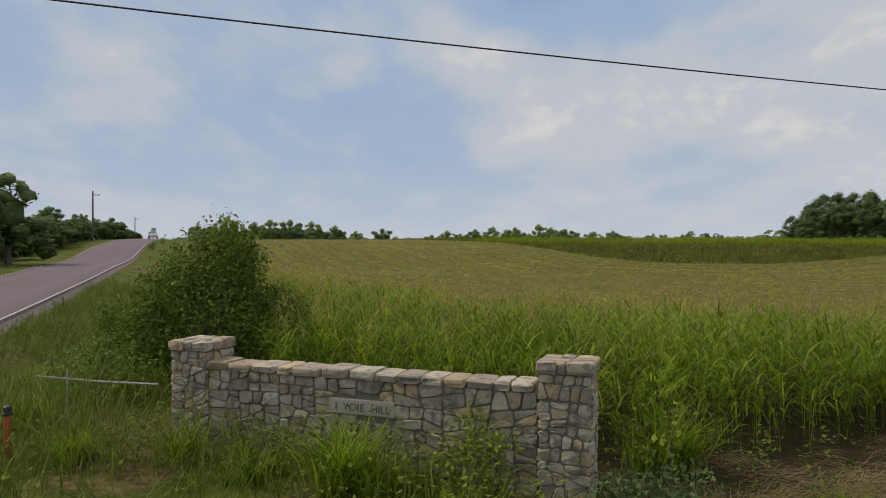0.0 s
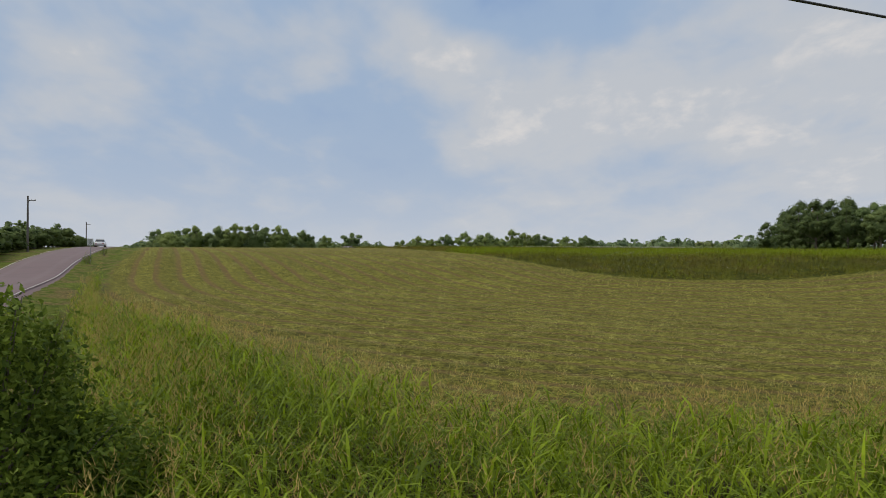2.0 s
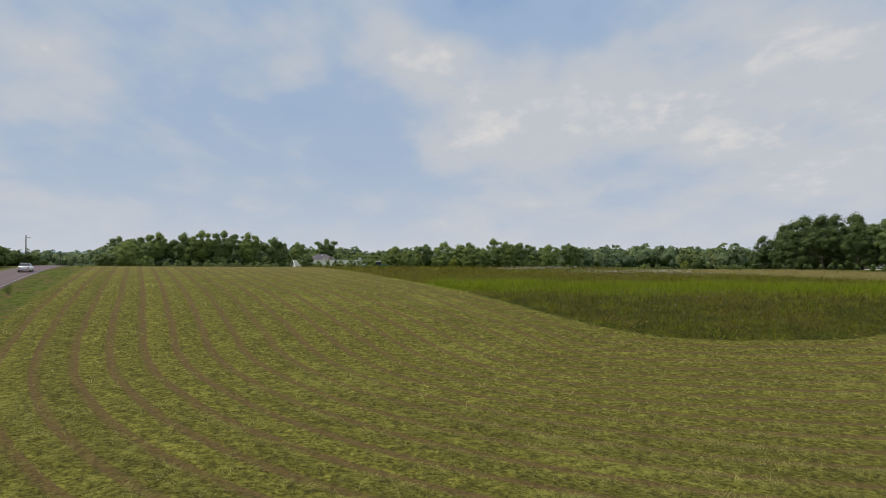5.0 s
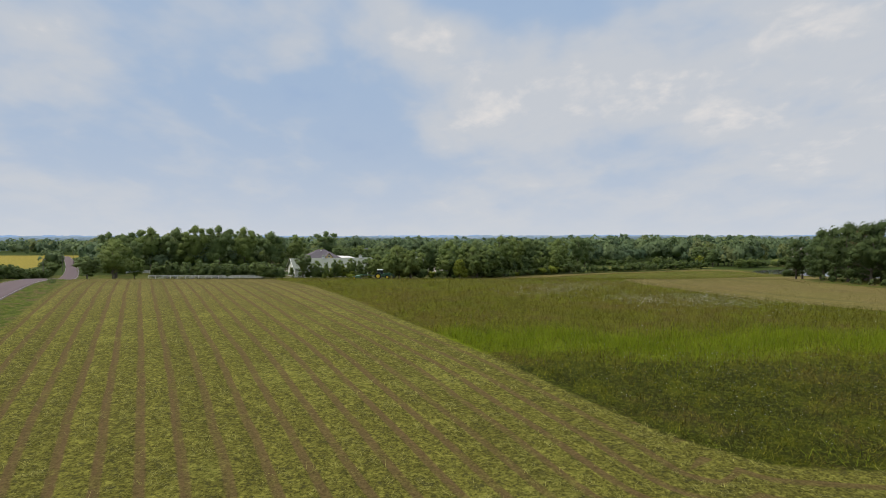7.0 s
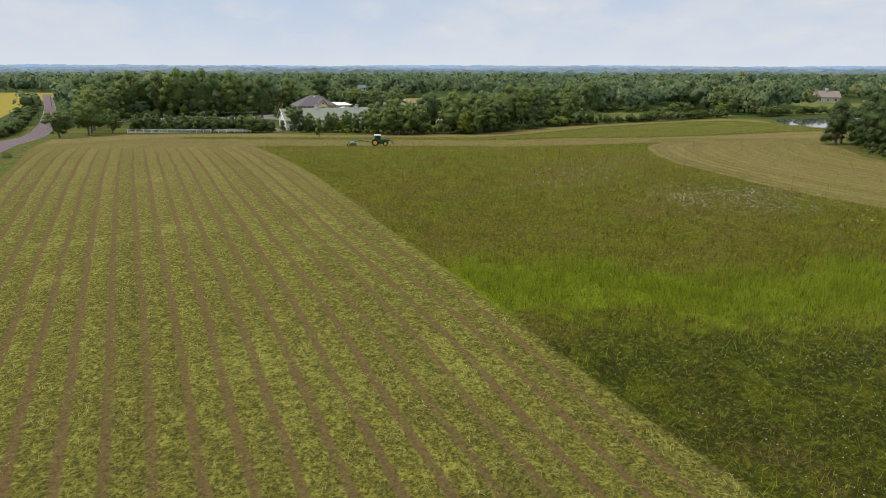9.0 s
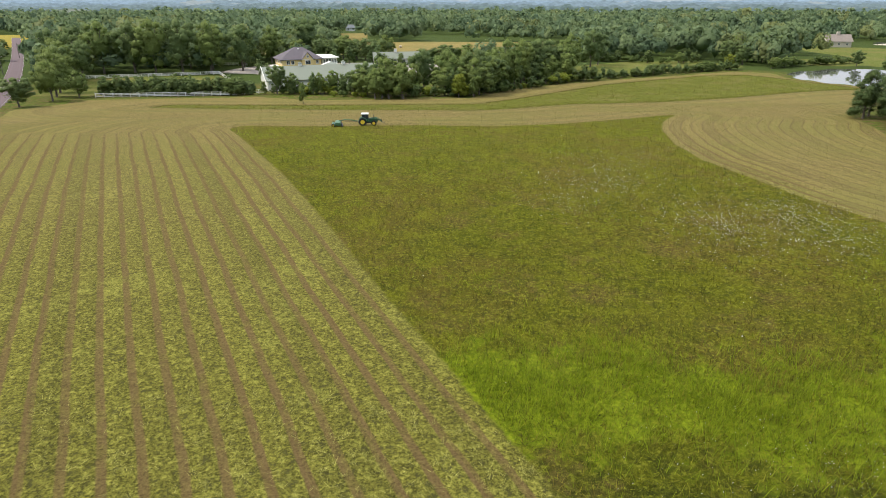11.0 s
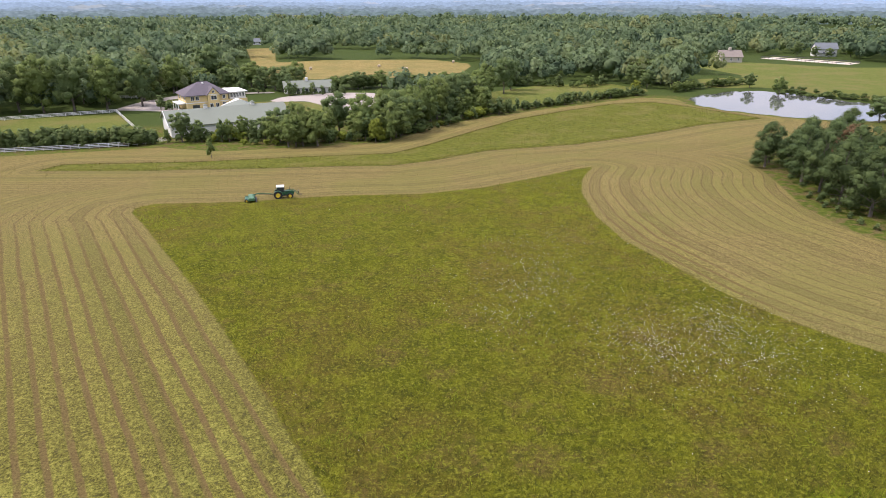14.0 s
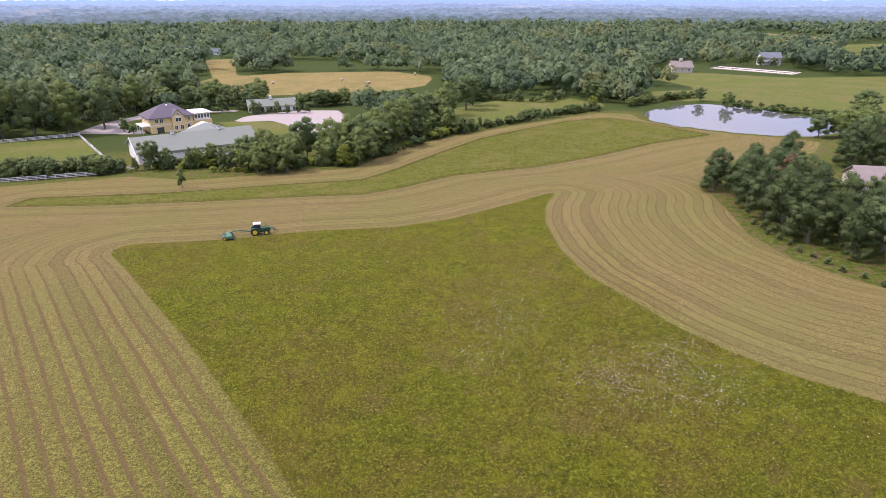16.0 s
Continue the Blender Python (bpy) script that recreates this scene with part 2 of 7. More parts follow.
def plain(name, col, rough=0.6, metal=0.0, grain=8.0, amount=0.25, bump=0.0):
    def build(n):
        p = n.coords()
        f = n.noise(p, grain, 4, 0.6)
        g = n.noise(p, grain * 0.13, 3, 0.5)
        dark = tuple(c * (1 - amount) for c in col)
        lite = tuple(min(1.0, c * (1 + amount * 0.6)) for c in col)
        n.colour(n.mix(n.math("MULTIPLY_ADD", f, 0.5, n.math("MULTIPLY", g, 0.5)), dark, lite))
        n.b.inputs["Metallic"].default_value = metal
        if bump:
            n.bump(f, bump, 0.01)
    return mat(name, build, rough)

# ---- the lie of the land ----
KNOT_Y = (-400, -60, 0, 18, 46, 72, 88, 103, 125, 150, 172, 205, 236, 271, 320, 400, 600, 1000, 2000, 6000)
KNOT_Z = (-6, -1.6, -1.0, -.85, -.4, .55, 2.3, 3.6, 4.45, 5.0, 5.15, 4.2, 2.2, -.3, -2, -2.6, -3, -8, -20, -40)


def profile(y):
    """Height along the flight's line: a smooth monotone curve through the knots."""
    xs, zs = np.array(KNOT_Y, float), np.array(KNOT_Z, float)
    h = np.diff(xs)
    d = np.diff(zs) / h
    m = np.zeros(len(xs))
    m[0], m[-1] = d[0], d[-1]
    for i in range(1, len(xs) - 1):
        if d[i - 1] * d[i] > 0:
            m[i] = (h[i - 1] + h[i]) * 3 / ((2 * h[i] + h[i - 1]) / d[i - 1] + (h[i] + 2 * h[i - 1]) / d[i])
    y = np.asarray(y, float)
    i = np.clip(np.searchsorted(xs, y) - 1, 0, len(xs) - 2)
    t = np.clip((y - xs[i]) / h[i], 0, 1)
    return ((2 * t**3 - 3 * t**2 + 1) * zs[i] + (t**3 - 2 * t * t + t) * h[i] * m[i]
            + (3 * t * t - 2 * t**3) * zs[i + 1] + (t**3 - t * t) * h[i] * m[i + 1])


def sdf(poly, x, y):
    """Signed distance to a closed outline, negative inside."""
    x, y = np.asarray(x, float), np.asarray(y, float)
    best, inside = np.full(x.shape, 1e9), np.zeros(x.shape, bool)
    for (ax, ay), (bx, by) in zip(poly, poly[1:] + poly[:1]):
        ex, ey = bx - ax, by - ay
        t = np.clip(((x - ax) * ex + (y - ay) * ey) / (ex * ex + ey * ey), 0, 1)
        best = np.minimum(best, np.hypot(x - ax - t * ex, y - ay - t * ey))
        if ay != by:
            inside ^= ((ay > y) != (by > y)) & (x < ax + ex * (y - ay) / ey)
    return np.where(inside, -best, best)


POND_Z = -2.75
POND = [(153.6, 357), (158, 367), (168, 376), (185, 384.5), (202, 388), (212, 376), (223, 356), (229, 336), (222, 312), (203, 303),
        (190, 306), (172, 319), (157, 336), (152, 350)]
MEADOW = [(24, 82), (18.5, 82.6), (13.6, 86.6), (8.2, 95.5), (4.5, 102.8), (-0.3, 112.8), (-7.3, 127.5), (-12.8, 140), (-18.4, 152.4),
          (-25.2, 166.8), (-32.9, 182), (-41.2, 199), (-45.2, 206.5), (-45.6, 210.5), (-42.5, 213), (-35, 212.3), (-24, 211.6), (-15, 213), (-5.4, 213.6),
          (11.8, 212.3), (25.4, 215.8), (42.2, 225.6), (54, 233.3), (58.6, 235), (53, 226), (49.5, 219), (45.2, 207.4), (41.9, 190.7),
          (41.5, 177), (44, 168), (47.2, 156), (51, 147.8), (55.3, 141.2), (62.5, 133.8), (72, 126), (75, 118), (70, 107), (60, 97), (50, 90.2),
          (40.4, 85.4), (34, 82.8)]
STRIP = [(-84, 257.5), (-56.6, 252.2), (-28.2, 249.4), (-6.2, 248.4), (7.3, 246.6), (17.2, 251), (36.9, 265.5), (65.9, 271), (91, 282), (122.3, 299.5),
         (157.5, 312), (152, 326), (143, 346), (133, 356.5), (110, 354.5), (86, 341), (62, 325.5), (41, 303.5), (21, 279), (8.9, 266.5), (-14, 266),
         (-45, 263.5), (-81, 266.5)]
FIELD = [(-104, 222), (-93, 200), (-78.5, 173.6), (-64.6, 144), (-49.9, 113.4), (-35.2, 80.4), (-23, 58), (-12.5, 46), (-3.6, 35), (2, 31), (14, 27), (40, 20),
         (70, 30), (95, 90), (97, 140), (90, 161), (86.5, 166.5), (83, 176), (84, 190), (90, 205), (102, 236), (125, 262), (170, 270), (190, 290), (186, 301),
         (170, 312), (154, 332), (146, 352), (150, 366), (133, 370), (108, 360), (82, 348), (50, 331), (26, 312), (8, 284), (-11, 283), (-42, 279), (-61, 289), (-112, 281),
         (-118, 250)]
PADDOCK = [(-140, 293), (-63, 295.5), (-78, 324), (-97, 364), (-150, 350)]
PASTURE = [(215, 395), (180, 398), (200, 440), (236, 436), (232, 500), (262, 545), (330, 480), (420, 470), (420, 300), (270, 300), (240, 340), (228, 362)]
HAYFIELD = [(-70, 470), (0, 468), (45, 472), (70, 492), (86, 540), (60, 580), (-20, 585), (-75, 560)]
YELLOWFIELD = [(-214, 368), (-252, 440), (-362, 690), (-600, 690), (-600, 330), (-300, 290)]
FARFIELD = [(514, 629), (627, 762), (727, 798), (550, 620)]
GOLDFIELD = [(650, 790), (757, 935), (766, 1052), (763, 1175), (667, 1037), (671, 923)]
BACKFIELD = [(-128, 500), (-112, 540), (-96, 474), (-112, 466)]
RIDEFIELD = [(-94, 720), (-68, 720), (-52, 560), (-68, 560)]
GLADE = [(60, 352), (85, 360), (130, 380), (150, 392), (140, 425), (100, 425), (66, 400)]
YARD = [(-40, 385), (-34, 402), (-8, 412), (10, 408), (14, 380), (-2, 352), (-12, 350), (-14, 372), (-22, 386)]
DRIVE = [(-102, 372), (-74, 364), (-70, 371), (-84, 378), (-90, 392), (-78, 408), (-40, 414), (-38, 420), (-84, 415), (-97, 394)]


TALL_BAND = [(-30, 70), (-20, 52), (-14, 43), (-8, 38.5), (-3, 33), (1, 29.5), (5, 29), (12, 30), (26, 29), (38, 24), (36, 16), (22, 19.5), (10, 21.6), (6.5, 20.1), (4.2, 19.4), (3, 19.4),
             (-2.8, 21.2), (-4.6, 25.5), (-7, 29), (-11, 35), (-20, 50)]


def row_at(x, y):
    """How far a place lies from the standing grass, across the mower's passes, which turn round its near corner."""
    dm, ds = sdf(MEADOW, x, y), sdf(STRIP, x, y)
    left = ((8.2 - x) - 0.477 * (y - 95.5)) * 0.9026
    near = np.maximum(82.3 - y, 0)
    corner = np.cbrt(np.maximum(left, 0) ** 3 + near ** 3)
    row = np.where((y < 203) & (left > 0), corner, dm)
    return np.where(ds < dm - 8, ds, row)


def road_x(y):
    """The road's right edge."""
    y = np.asarray(y, float)
    return -16.3 - 0.4833 * (y - 32) - 0.00042 * np.maximum(y - 215, 0) ** 2 * np.exp(-np.maximum(y - 215, 0) / 700)


ROAD_W = 6.6
ROAD_C = 0.9003        # cosine of the road's turn from +y


def height(x, y):
    x, y = np.asarray(x, float), np.asarray(y, float)
    s = (-.03 * np.clip((100 - y) / 40, 0, 1) - .006) * np.clip((260 - y) / 100, 0, 1)
    z = profile(y) + s * 60 * np.tanh(x / 60)
    near = np.clip(1 - (np.hypot(x - 190, y - 345) - 45) / 45, 0, 1)
    near = near * near * (3 - 2 * near)
    bowl = sdf(POND, x, y)
    z = z * (1 - near) + near * (POND_Z + 0.12 + np.clip(bowl, 0, 40) * 0.035)
    z = z - np.clip(-bowl, 0, 3) * 0.5
    # shallow ditch beside the road
    r = (x - road_x(y)) * ROAD_C
    return z - 0.28 * np.exp(-((r - 2.6) / 1.1) ** 2)


def ground_z(x, y):
    return float(height(np.array([x]), np.array([y]))[0])


def value_noise(x, y, s, seed=0.0):
    return (np.sin(x * s + seed) * np.sin(y * s * 1.13 + seed * 1.7) + 0.6 * np.sin(x * s * 2.3 + y * s * 1.9 + seed) * np.sin(y * s * 2.1 - x * s * 1.2 + 2 * seed)
            + 0.4 * np.sin(x * s * 5.1 - y * s * 3.7 + seed * 3)) / 2.0


def steps(dense_lo, dense_hi, step, lo, hi, grow=1.13):
    a = list(np.arange(dense_lo, dense_hi + 1e-6, step))
    s = step
    while a[-1] < hi:
        s = min(s * grow, 160)
        a.append(a[-1] + s)
    s = step
    b = []
    v = dense_lo
    while v > lo:
        s = min(s * grow, 160)
        v -= s
        b.append(v)
    return np.array(b[::-1] + a)


gx = steps(-110, 115, 1.6, -4600, 4600)
gy = steps(0, 290, 1.6, -900, 4700, 1.07)
X, Y = np.meshgrid(gx, gy)
X, Y = X.ravel(), Y.ravel()
Z = height(X, Y)


def mesh_from(name, verts, faces, material, smooth=False):
    me = bpy.data.meshes.new(name)
    me.from_pydata(verts.tolist() if hasattr(verts, "tolist") else verts, [], faces.tolist() if hasattr(faces, "tolist") else faces)
    if material:
        for m in (material if isinstance(material, (list, tuple)) else [material]):
            me.materials.append(m)
    if smooth:
        me.polygons.foreach_set("use_smooth", [True] * len(me.polygons))
    me.update()
    return me


nx, ny = len(gx), len(gy)
ii = np.arange(nx * ny).reshape(ny, nx)
quads = np.stack([ii[:-1, :-1], ii[:-1, 1:], ii[1:, 1:], ii[1:, :-1]], -1).reshape(-1, 4)


def b_ground(n):
    p = n.position()
    d1, d2, df = n.attr("d_meadow"), n.attr("d_strip"), n.attr("d_field")
    dv, dl, dh, dy, dg = n.attr("d_road"), n.attr("d_lawn"), n.attr("d_hay"), n.attr("d_yard"), n.attr("d_woods")
    # mown field: cut hay in rows between bare wheel tracks that run round the standing grass
    wob = n.noise(p, 0.06, 2)
    row = n.math("MULTIPLY_ADD", wob, 0.9, n.attr("row"))
    ph = n.math("FRACT", n.math("DIVIDE", row, 2.2))
    tri = n.math("ABSOLUTE", n.math("SUBTRACT", ph, 0.5))
    swath = n.node("ShaderNodeTexWhiteNoise", noise_dimensions="1D")
    n.put(swath.inputs["W"], n.math("FLOOR", n.math("DIVIDE", row, 2.2)))
    each = swath.outputs["Value"]
    track = n.math("MULTIPLY", n.ramp(n.math("MULTIPLY_ADD", n.noise(p, 1.6, 4, 0.7), 0.10, tri), 0.375, 0.455), n.math("MULTIPLY_ADD", each, 0.35, 0.65))
    patch = n.noise(p, 0.10, 4, 0.6)
    fine = n.noise(p, 4.6, 6, 0.82)
    clump = n.noise(p, 2.0, 6, 0.72)
    hay = n.mix(n.ramp(fine, 0.36, 0.64), (0.038, 0.037, 0.008), (0.192, 0.184, 0.035))
    hay = n.mix(n.ramp(clump, 0.52, 0.62, 0, 0.9), hay, n.mix(n.ramp(fine, 0.35, 0.65), (0.122, 0.122, 0.021), (0.305, 0.296, 0.062)))
    hay = n.mix(n.ramp(clump, 0.46, 0.37), hay, n.mix(fine, (0.040, 0.039, 0.013), (0.092, 0.088, 0.026)))
    lift = n.math("MULTIPLY", n.ramp(patch, 0.54, 0.68, 0, 0.5), n.ramp(clump, 0.38, 0.56))
    hay = n.mix(lift, hay, n.mix(n.ramp(fine, 0.35, 0.65), (0.13, 0.14, 0.022), (0.33, 0.325, 0.075)))
    soil = n.mix(n.ramp(fine, 0.3, 0.7), (0.076, 0.053, 0.022), (0.172, 0.120, 0.050))
    tk = n.math("MULTIPLY", track, n.ramp(n.noise(p, 0.45, 5, 0.65), 0.34, 0.50, 0.62, 1.0))
    hay = n.mix(1.0, hay, n.mix(each, (0.92, 0.92, 0.93), (1.08, 1.08, 1.06)), "MULTIPLY")
    mown = n.mix(tk, hay, soil)
    old = n.ramp(n.attr("far_side"), 0.0, 1.0)
    dry = n.mix(n.ramp(fine, 0.38, 0.62), (0.092, 0.070, 0.024), (0.262, 0.212, 0.085))
    dry = n.mix(n.ramp(n.noise(p, 0.035, 5, 0.65), 0.42, 0.62, 0, 0.6), dry, n.mix(fine, (0.100, 0.100, 0.026), (0.210, 0.190, 0.060)))
    dry = n.mix(1.0, dry, n.mix(each, (0.90, 0.90, 0.91), (1.10, 1.10, 1.08)), "MULTIPLY")
    thin = n.math("MULTIPLY", n.ramp(tri, 0.40, 0.47), n.ramp(n.noise(p, 0.7, 5, 0.7), 0.38, 0.58, 0.05, 0.72))
    dry = n.mix(thin, dry, n.mix(fine, (0.052, 0.041, 0.014), (0.110, 0.088, 0.030)))
    dry = n.mix(n.math("MULTIPLY", tk, n.ramp(old, 0.75, 1.0, 0.8, 0.05)), dry, soil)
    mown = n.mix(n.math("MULTIPLY", old, 0.85), mown, dry)
    # standing grass
    m1, m2, m3 = n.noise(p, 0.055, 5, 0.62), n.noise(p, 0.9, 5, 0.7), n.noise(p, 2.8, 5, 0.72)
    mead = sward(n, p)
    lushm = n.mix(n.ramp(m3, 0.3, 0.7), (0.085, 0.122, 0.006), (0.205, 0.255, 0.012))
    mead = n.mix(n.ramp(n.math("MULTIPLY_ADD", n.math("SUBTRACT", n.noise(p, 0.35, 5, 0.7), 0.5), 20.0, n.attr("d_lush")), 2.5, -2.5, 0.0, 0.95), mead, lushm)
    strip = n.mix(n.ramp(m2, 0.3, 0.7), (0.060, 0.075, 0.010), (0.138, 0.142, 0.024))
    strip = n.mix(n.ramp(n.noise(p, 0.08, 5, 0.65), 0.48, 0.64, 0, 0.45), strip, n.mix(m3, (0.125, 0.100, 0.032), (0.205, 0.175, 0.060)))
    lawn = n.mix(n.ramp(m2, 0.3, 0.7), (0.080, 0.104, 0.018), (0.142, 0.156, 0.040))
    lawn = n.mix(n.ramp(n.noise(p, 0.05, 5, 0.65), 0.45, 0.62, 0, 0.65), lawn, n.mix(m3, (0.13, 0.115, 0.040), (0.185, 0.165, 0.062)))
    verge = n.mix(n.ramp(m2, 0.3, 0.7), (0.045, 0.066, 0.009), (0.115, 0.140, 0.022))
    dryv = n.mix(n.ramp(fine, 0.35, 0.65), (0.040, 0.029, 0.014), (0.21, 0.155, 0.070))
    verge = n.mix(n.ramp(n.noise(p, 0.45, 5, 0.65), 0.47, 0.60, 0, 0.85), verge, dryv)
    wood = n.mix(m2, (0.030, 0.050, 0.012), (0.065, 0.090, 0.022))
    gravel = n.mix(fine, (0.29, 0.255, 0.23), (0.45, 0.405, 0.37))
    hayf = n.mix(n.ramp(m2, 0.3, 0.7), (0.165, 0.132, 0.045), (0.285, 0.228, 0.085))
    hayf = n.mix(n.ramp(m1, 0.45, 0.6, 0, 0.6), hayf, (0.16, 0.15, 0.05))
    where = n.node("ShaderNodeSeparateXYZ")
    n.put(where.inputs[0], p)
    hayf = n.mix(n.ramp(where.outputs[0], -185.0, -205.0), hayf, n.mix(n.ramp(m2, 0.3, 0.7), (0.19, 0.165, 0.030), (0.33, 0.27, 0.055)))
    jag = n.math("MULTIPLY_ADD", n.noise(p, 1.3, 3), 0.9, -0.45)

    def inside(d, soft=0.25, j=1.0):
        return n.ramp(n.math("MULTIPLY_ADD", jag, j, d), soft, -soft)

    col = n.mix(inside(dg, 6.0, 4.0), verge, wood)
    # dark soil under the tall grass, with the grass's shade put into the colour
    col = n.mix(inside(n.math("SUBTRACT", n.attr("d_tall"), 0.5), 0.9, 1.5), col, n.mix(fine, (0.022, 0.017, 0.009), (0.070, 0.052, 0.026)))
    col = n.mix(inside(df, 0.4), col, mown)
    col = n.mix(inside(d2), col, strip)
    # shade along the uncut strip's edge, painted into the ground as a dark line
    edge_shade = n.math("MULTIPLY", n.ramp(n.math("ABSOLUTE", n.math("ADD", n.math("MULTIPLY_ADD", jag, 0.5, d2), -0.15)), 0.55, 0.15), n.ramp(n.noise(p, 0.25, 4, 0.6), 0.35, 0.5, 0.25, 0.85))
    col = n.mix(edge_shade, col, n.mix(fine, (0.026, 0.028, 0.009), (0.070, 0.064, 0.022)))
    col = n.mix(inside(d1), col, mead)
    col = n.mix(inside(dl, 0.8), col, lawn)
    col = n.mix(inside(dh, 0.8), col, hayf)
    col = n.mix(inside(dy, 0.5), col, gravel)
    n.colour(col)
    n.b.inputs["Specular IOR Level"].default_value = 0.06
    cut = n.math("MULTIPLY", inside(df, 0.4), n.math("MULTIPLY", n.ramp(d1, -0.2, 0.3), n.ramp(d2, -0.2, 0.3)))
    swell = n.math("MULTIPLY", n.math("MULTIPLY", n.ramp(n.math("MULTIPLY_ADD", n.noise(p, 1.1, 4, 0.7), 0.25, tri), 0.56, 0.26), cut), n.ramp(old, 0.2, 0.9, 0.7, 0.15))
    n.bump(n.math("ADD", swell, n.math("MULTIPLY_ADD", fine, 0.7, n.math("MULTIPLY", clump, 1.1))), 0.9, 0.14)


GROUND = mat("ground", b_ground, 0.95)
ground_mesh = mesh_from("ground", np.stack([X, Y, Z], -1), quads, GROUND, True)
ground = tagged(new("ground", ground_mesh), "gently rolling farmland with mown hay and standing grass", "ground", kind="structure")


def ground_attr(name, values):
    a = ground_mesh.attributes.new(name, "FLOAT", "POINT")
    a.data.foreach_set("value", np.ascontiguousarray(values, np.float32))


d_meadow, d_strip, d_field = sdf(MEADOW, X, Y), sdf(STRIP, X, Y), sdf(FIELD, X, Y)
ground_attr("d_meadow", d_meadow)
ground_attr("d_strip", d_strip)
ground_attr("d_field", d_field)
ground_attr("d_road", (X - road_x(Y)) * ROAD_C)
ground_attr("d_lawn", np.minimum.reduce([sdf(PADDOCK, X, Y), sdf(PASTURE, X, Y), sdf(GLADE, X, Y), sdf(FARFIELD, X, Y), np.hypot((X + 38) / 1.3, Y - 365) - 22, np.hypot(X + 85, Y - 396) - 9]))
ground_attr("d_hay", np.minimum.reduce([sdf(q, X, Y) for q in (HAYFIELD, YELLOWFIELD, GOLDFIELD, BACKFIELD, RIDEFIELD)]))
ground_attr("d_yard", np.minimum(sdf(YARD, X, Y), sdf(DRIVE, X, Y)))
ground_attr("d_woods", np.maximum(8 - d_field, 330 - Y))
ground_attr("row", row_at(X, Y))
ground_attr("d_lush", np.abs(Y - (111.3 - 0.01 * X + 1.6 * np.sin(X * 0.21) + 0.9 * np.sin(X * 0.53 + 1))) - 5.0)
# the painted shade also reaches out in front of the grass on the right
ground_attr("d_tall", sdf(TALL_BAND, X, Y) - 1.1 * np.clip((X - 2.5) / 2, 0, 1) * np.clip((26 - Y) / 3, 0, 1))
ground_attr("far_side", np.maximum(np.clip((Y - 105) / 110, 0, 1), np.clip((X - 40) / 15, 0, 1) * np.clip((Y - 95) / 30, 0, 1)))

# ---- road ----
def b_road(n):
    p = n.position()
    f, g, c = n.noise(p, 14.0, 5, 0.7), n.noise(p, 0.5, 4, 0.6), n.noise(p, 0.12, 2)
    col = n.mix(f, (0.084, 0.054, 0.061), (0.136, 0.092, 0.100))
    col = n.mix(n.ramp(g, 0.4, 0.7, 0, 0.4), col, (0.078, 0.056, 0.061))
    d = n.attr("across")
    wheel = n.math("ADD", n.ramp(n.math("ABSOLUTE", n.math("SUBTRACT", d, 1.6)), 0.5, 0.1), n.ramp(n.math("ABSOLUTE", n.math("SUBTRACT", d, 5.0)), 0.5, 0.1))
    col = n.mix(n.math("MULTIPLY", wheel, 0.35), col, (0.128, 0.096, 0.104))
    n.colour(col)
    n.bump(f, 0.3, 0.01)


ROAD = mat("asphalt", b_road, 0.85)
WHITE_LINE = plain("road_line", (0.42, 0.41, 0.40), 0.7, grain=3.0, amount=0.35)


def road_strip(name, off_a, off_b, z_up, material, y0=-150.0, y1=640.0, cols=9):
    ys = np.concatenate([np.arange(y0, 260, 1.5), np.arange(260, y1, 6.0)])
    vs, fs, ac = [], [], []
    for y in ys:
        for k in range(cols):
            o = off_a + (off_b - off_a) * k / (cols - 1)
            x = float(road_x(y)) - o / ROAD_C
            xc = float(road_x(y)) - ROAD_W * 0.5 / ROAD_C
            crown = 0.16 - 0.05 * ((o - ROAD_W / 2) / (ROAD_W / 2)) ** 2
            if material is ROAD and k in (0, cols - 1):
                crown -= 0.25
            vs.append((x, y, ground_z(xc, y) + crown + z_up))
            ac.append(o)
    for r in range(len(ys) - 1):
        for k in range(cols - 1):
            a = r * cols + k
            fs.append((a, a + cols, a + cols + 1, a + 1))
    me = mesh_from(name, vs, fs, material, True)
    at = me.attributes.new("across", "FLOAT", "POINT")
    at.data.foreach_set("value", np.array(ac, np.float32))
    return new(name, me)


tagged(road_strip("road", -0.35, ROAD_W + 0.35, 0.0, ROAD, cols=11), "worn pinkish grey asphalt country road", "road", kind="structure")
tagged(road_strip("trim", 0.15, 0.24, 0.012, WHITE_LINE, cols=2), "white painted line along the road edge", "road marking", kind="structure")
tagged(road_strip("trim", ROAD_W - 0.24, ROAD_W - 0.15, 0.012, WHITE_LINE, cols=2), "white painted line along the road edge", "road marking", kind="structure")


def b_water(n):
    p = n.position()
    n.colour((0.12, 0.13, 0.12))
    n.bump(n.noise(p, 1.5, 3, 0.5), 0.04, 0.02)


WATER = mat("pond_water", b_water, 0.04)
WATER.node_tree.nodes["Principled BSDF"].inputs["IOR"].default_value = 1.9
pb = bmesh.new()
pv = [pb.verts.new((x + (x - 188) * 0.06, y + (y - 345) * 0.06, POND_Z)) for x, y in POND]
pb.faces.new(pv)
pme = bpy.data.meshes.new("water")
pb.to_mesh(pme), pb.free()
pme.materials.append(WATER)
tagged(new("water", pme), "still farm pond mirroring the pale sky", "pond", kind="structure")

# ---- helpers for things ----
def empty(name, x, y, z, rz=0.0, label="", category="", group=""):
    ob = new(name)
    ob.matrix_world = pose(x, y, z, 0, 0, rz)
    return tagged(ob, label, category, group)


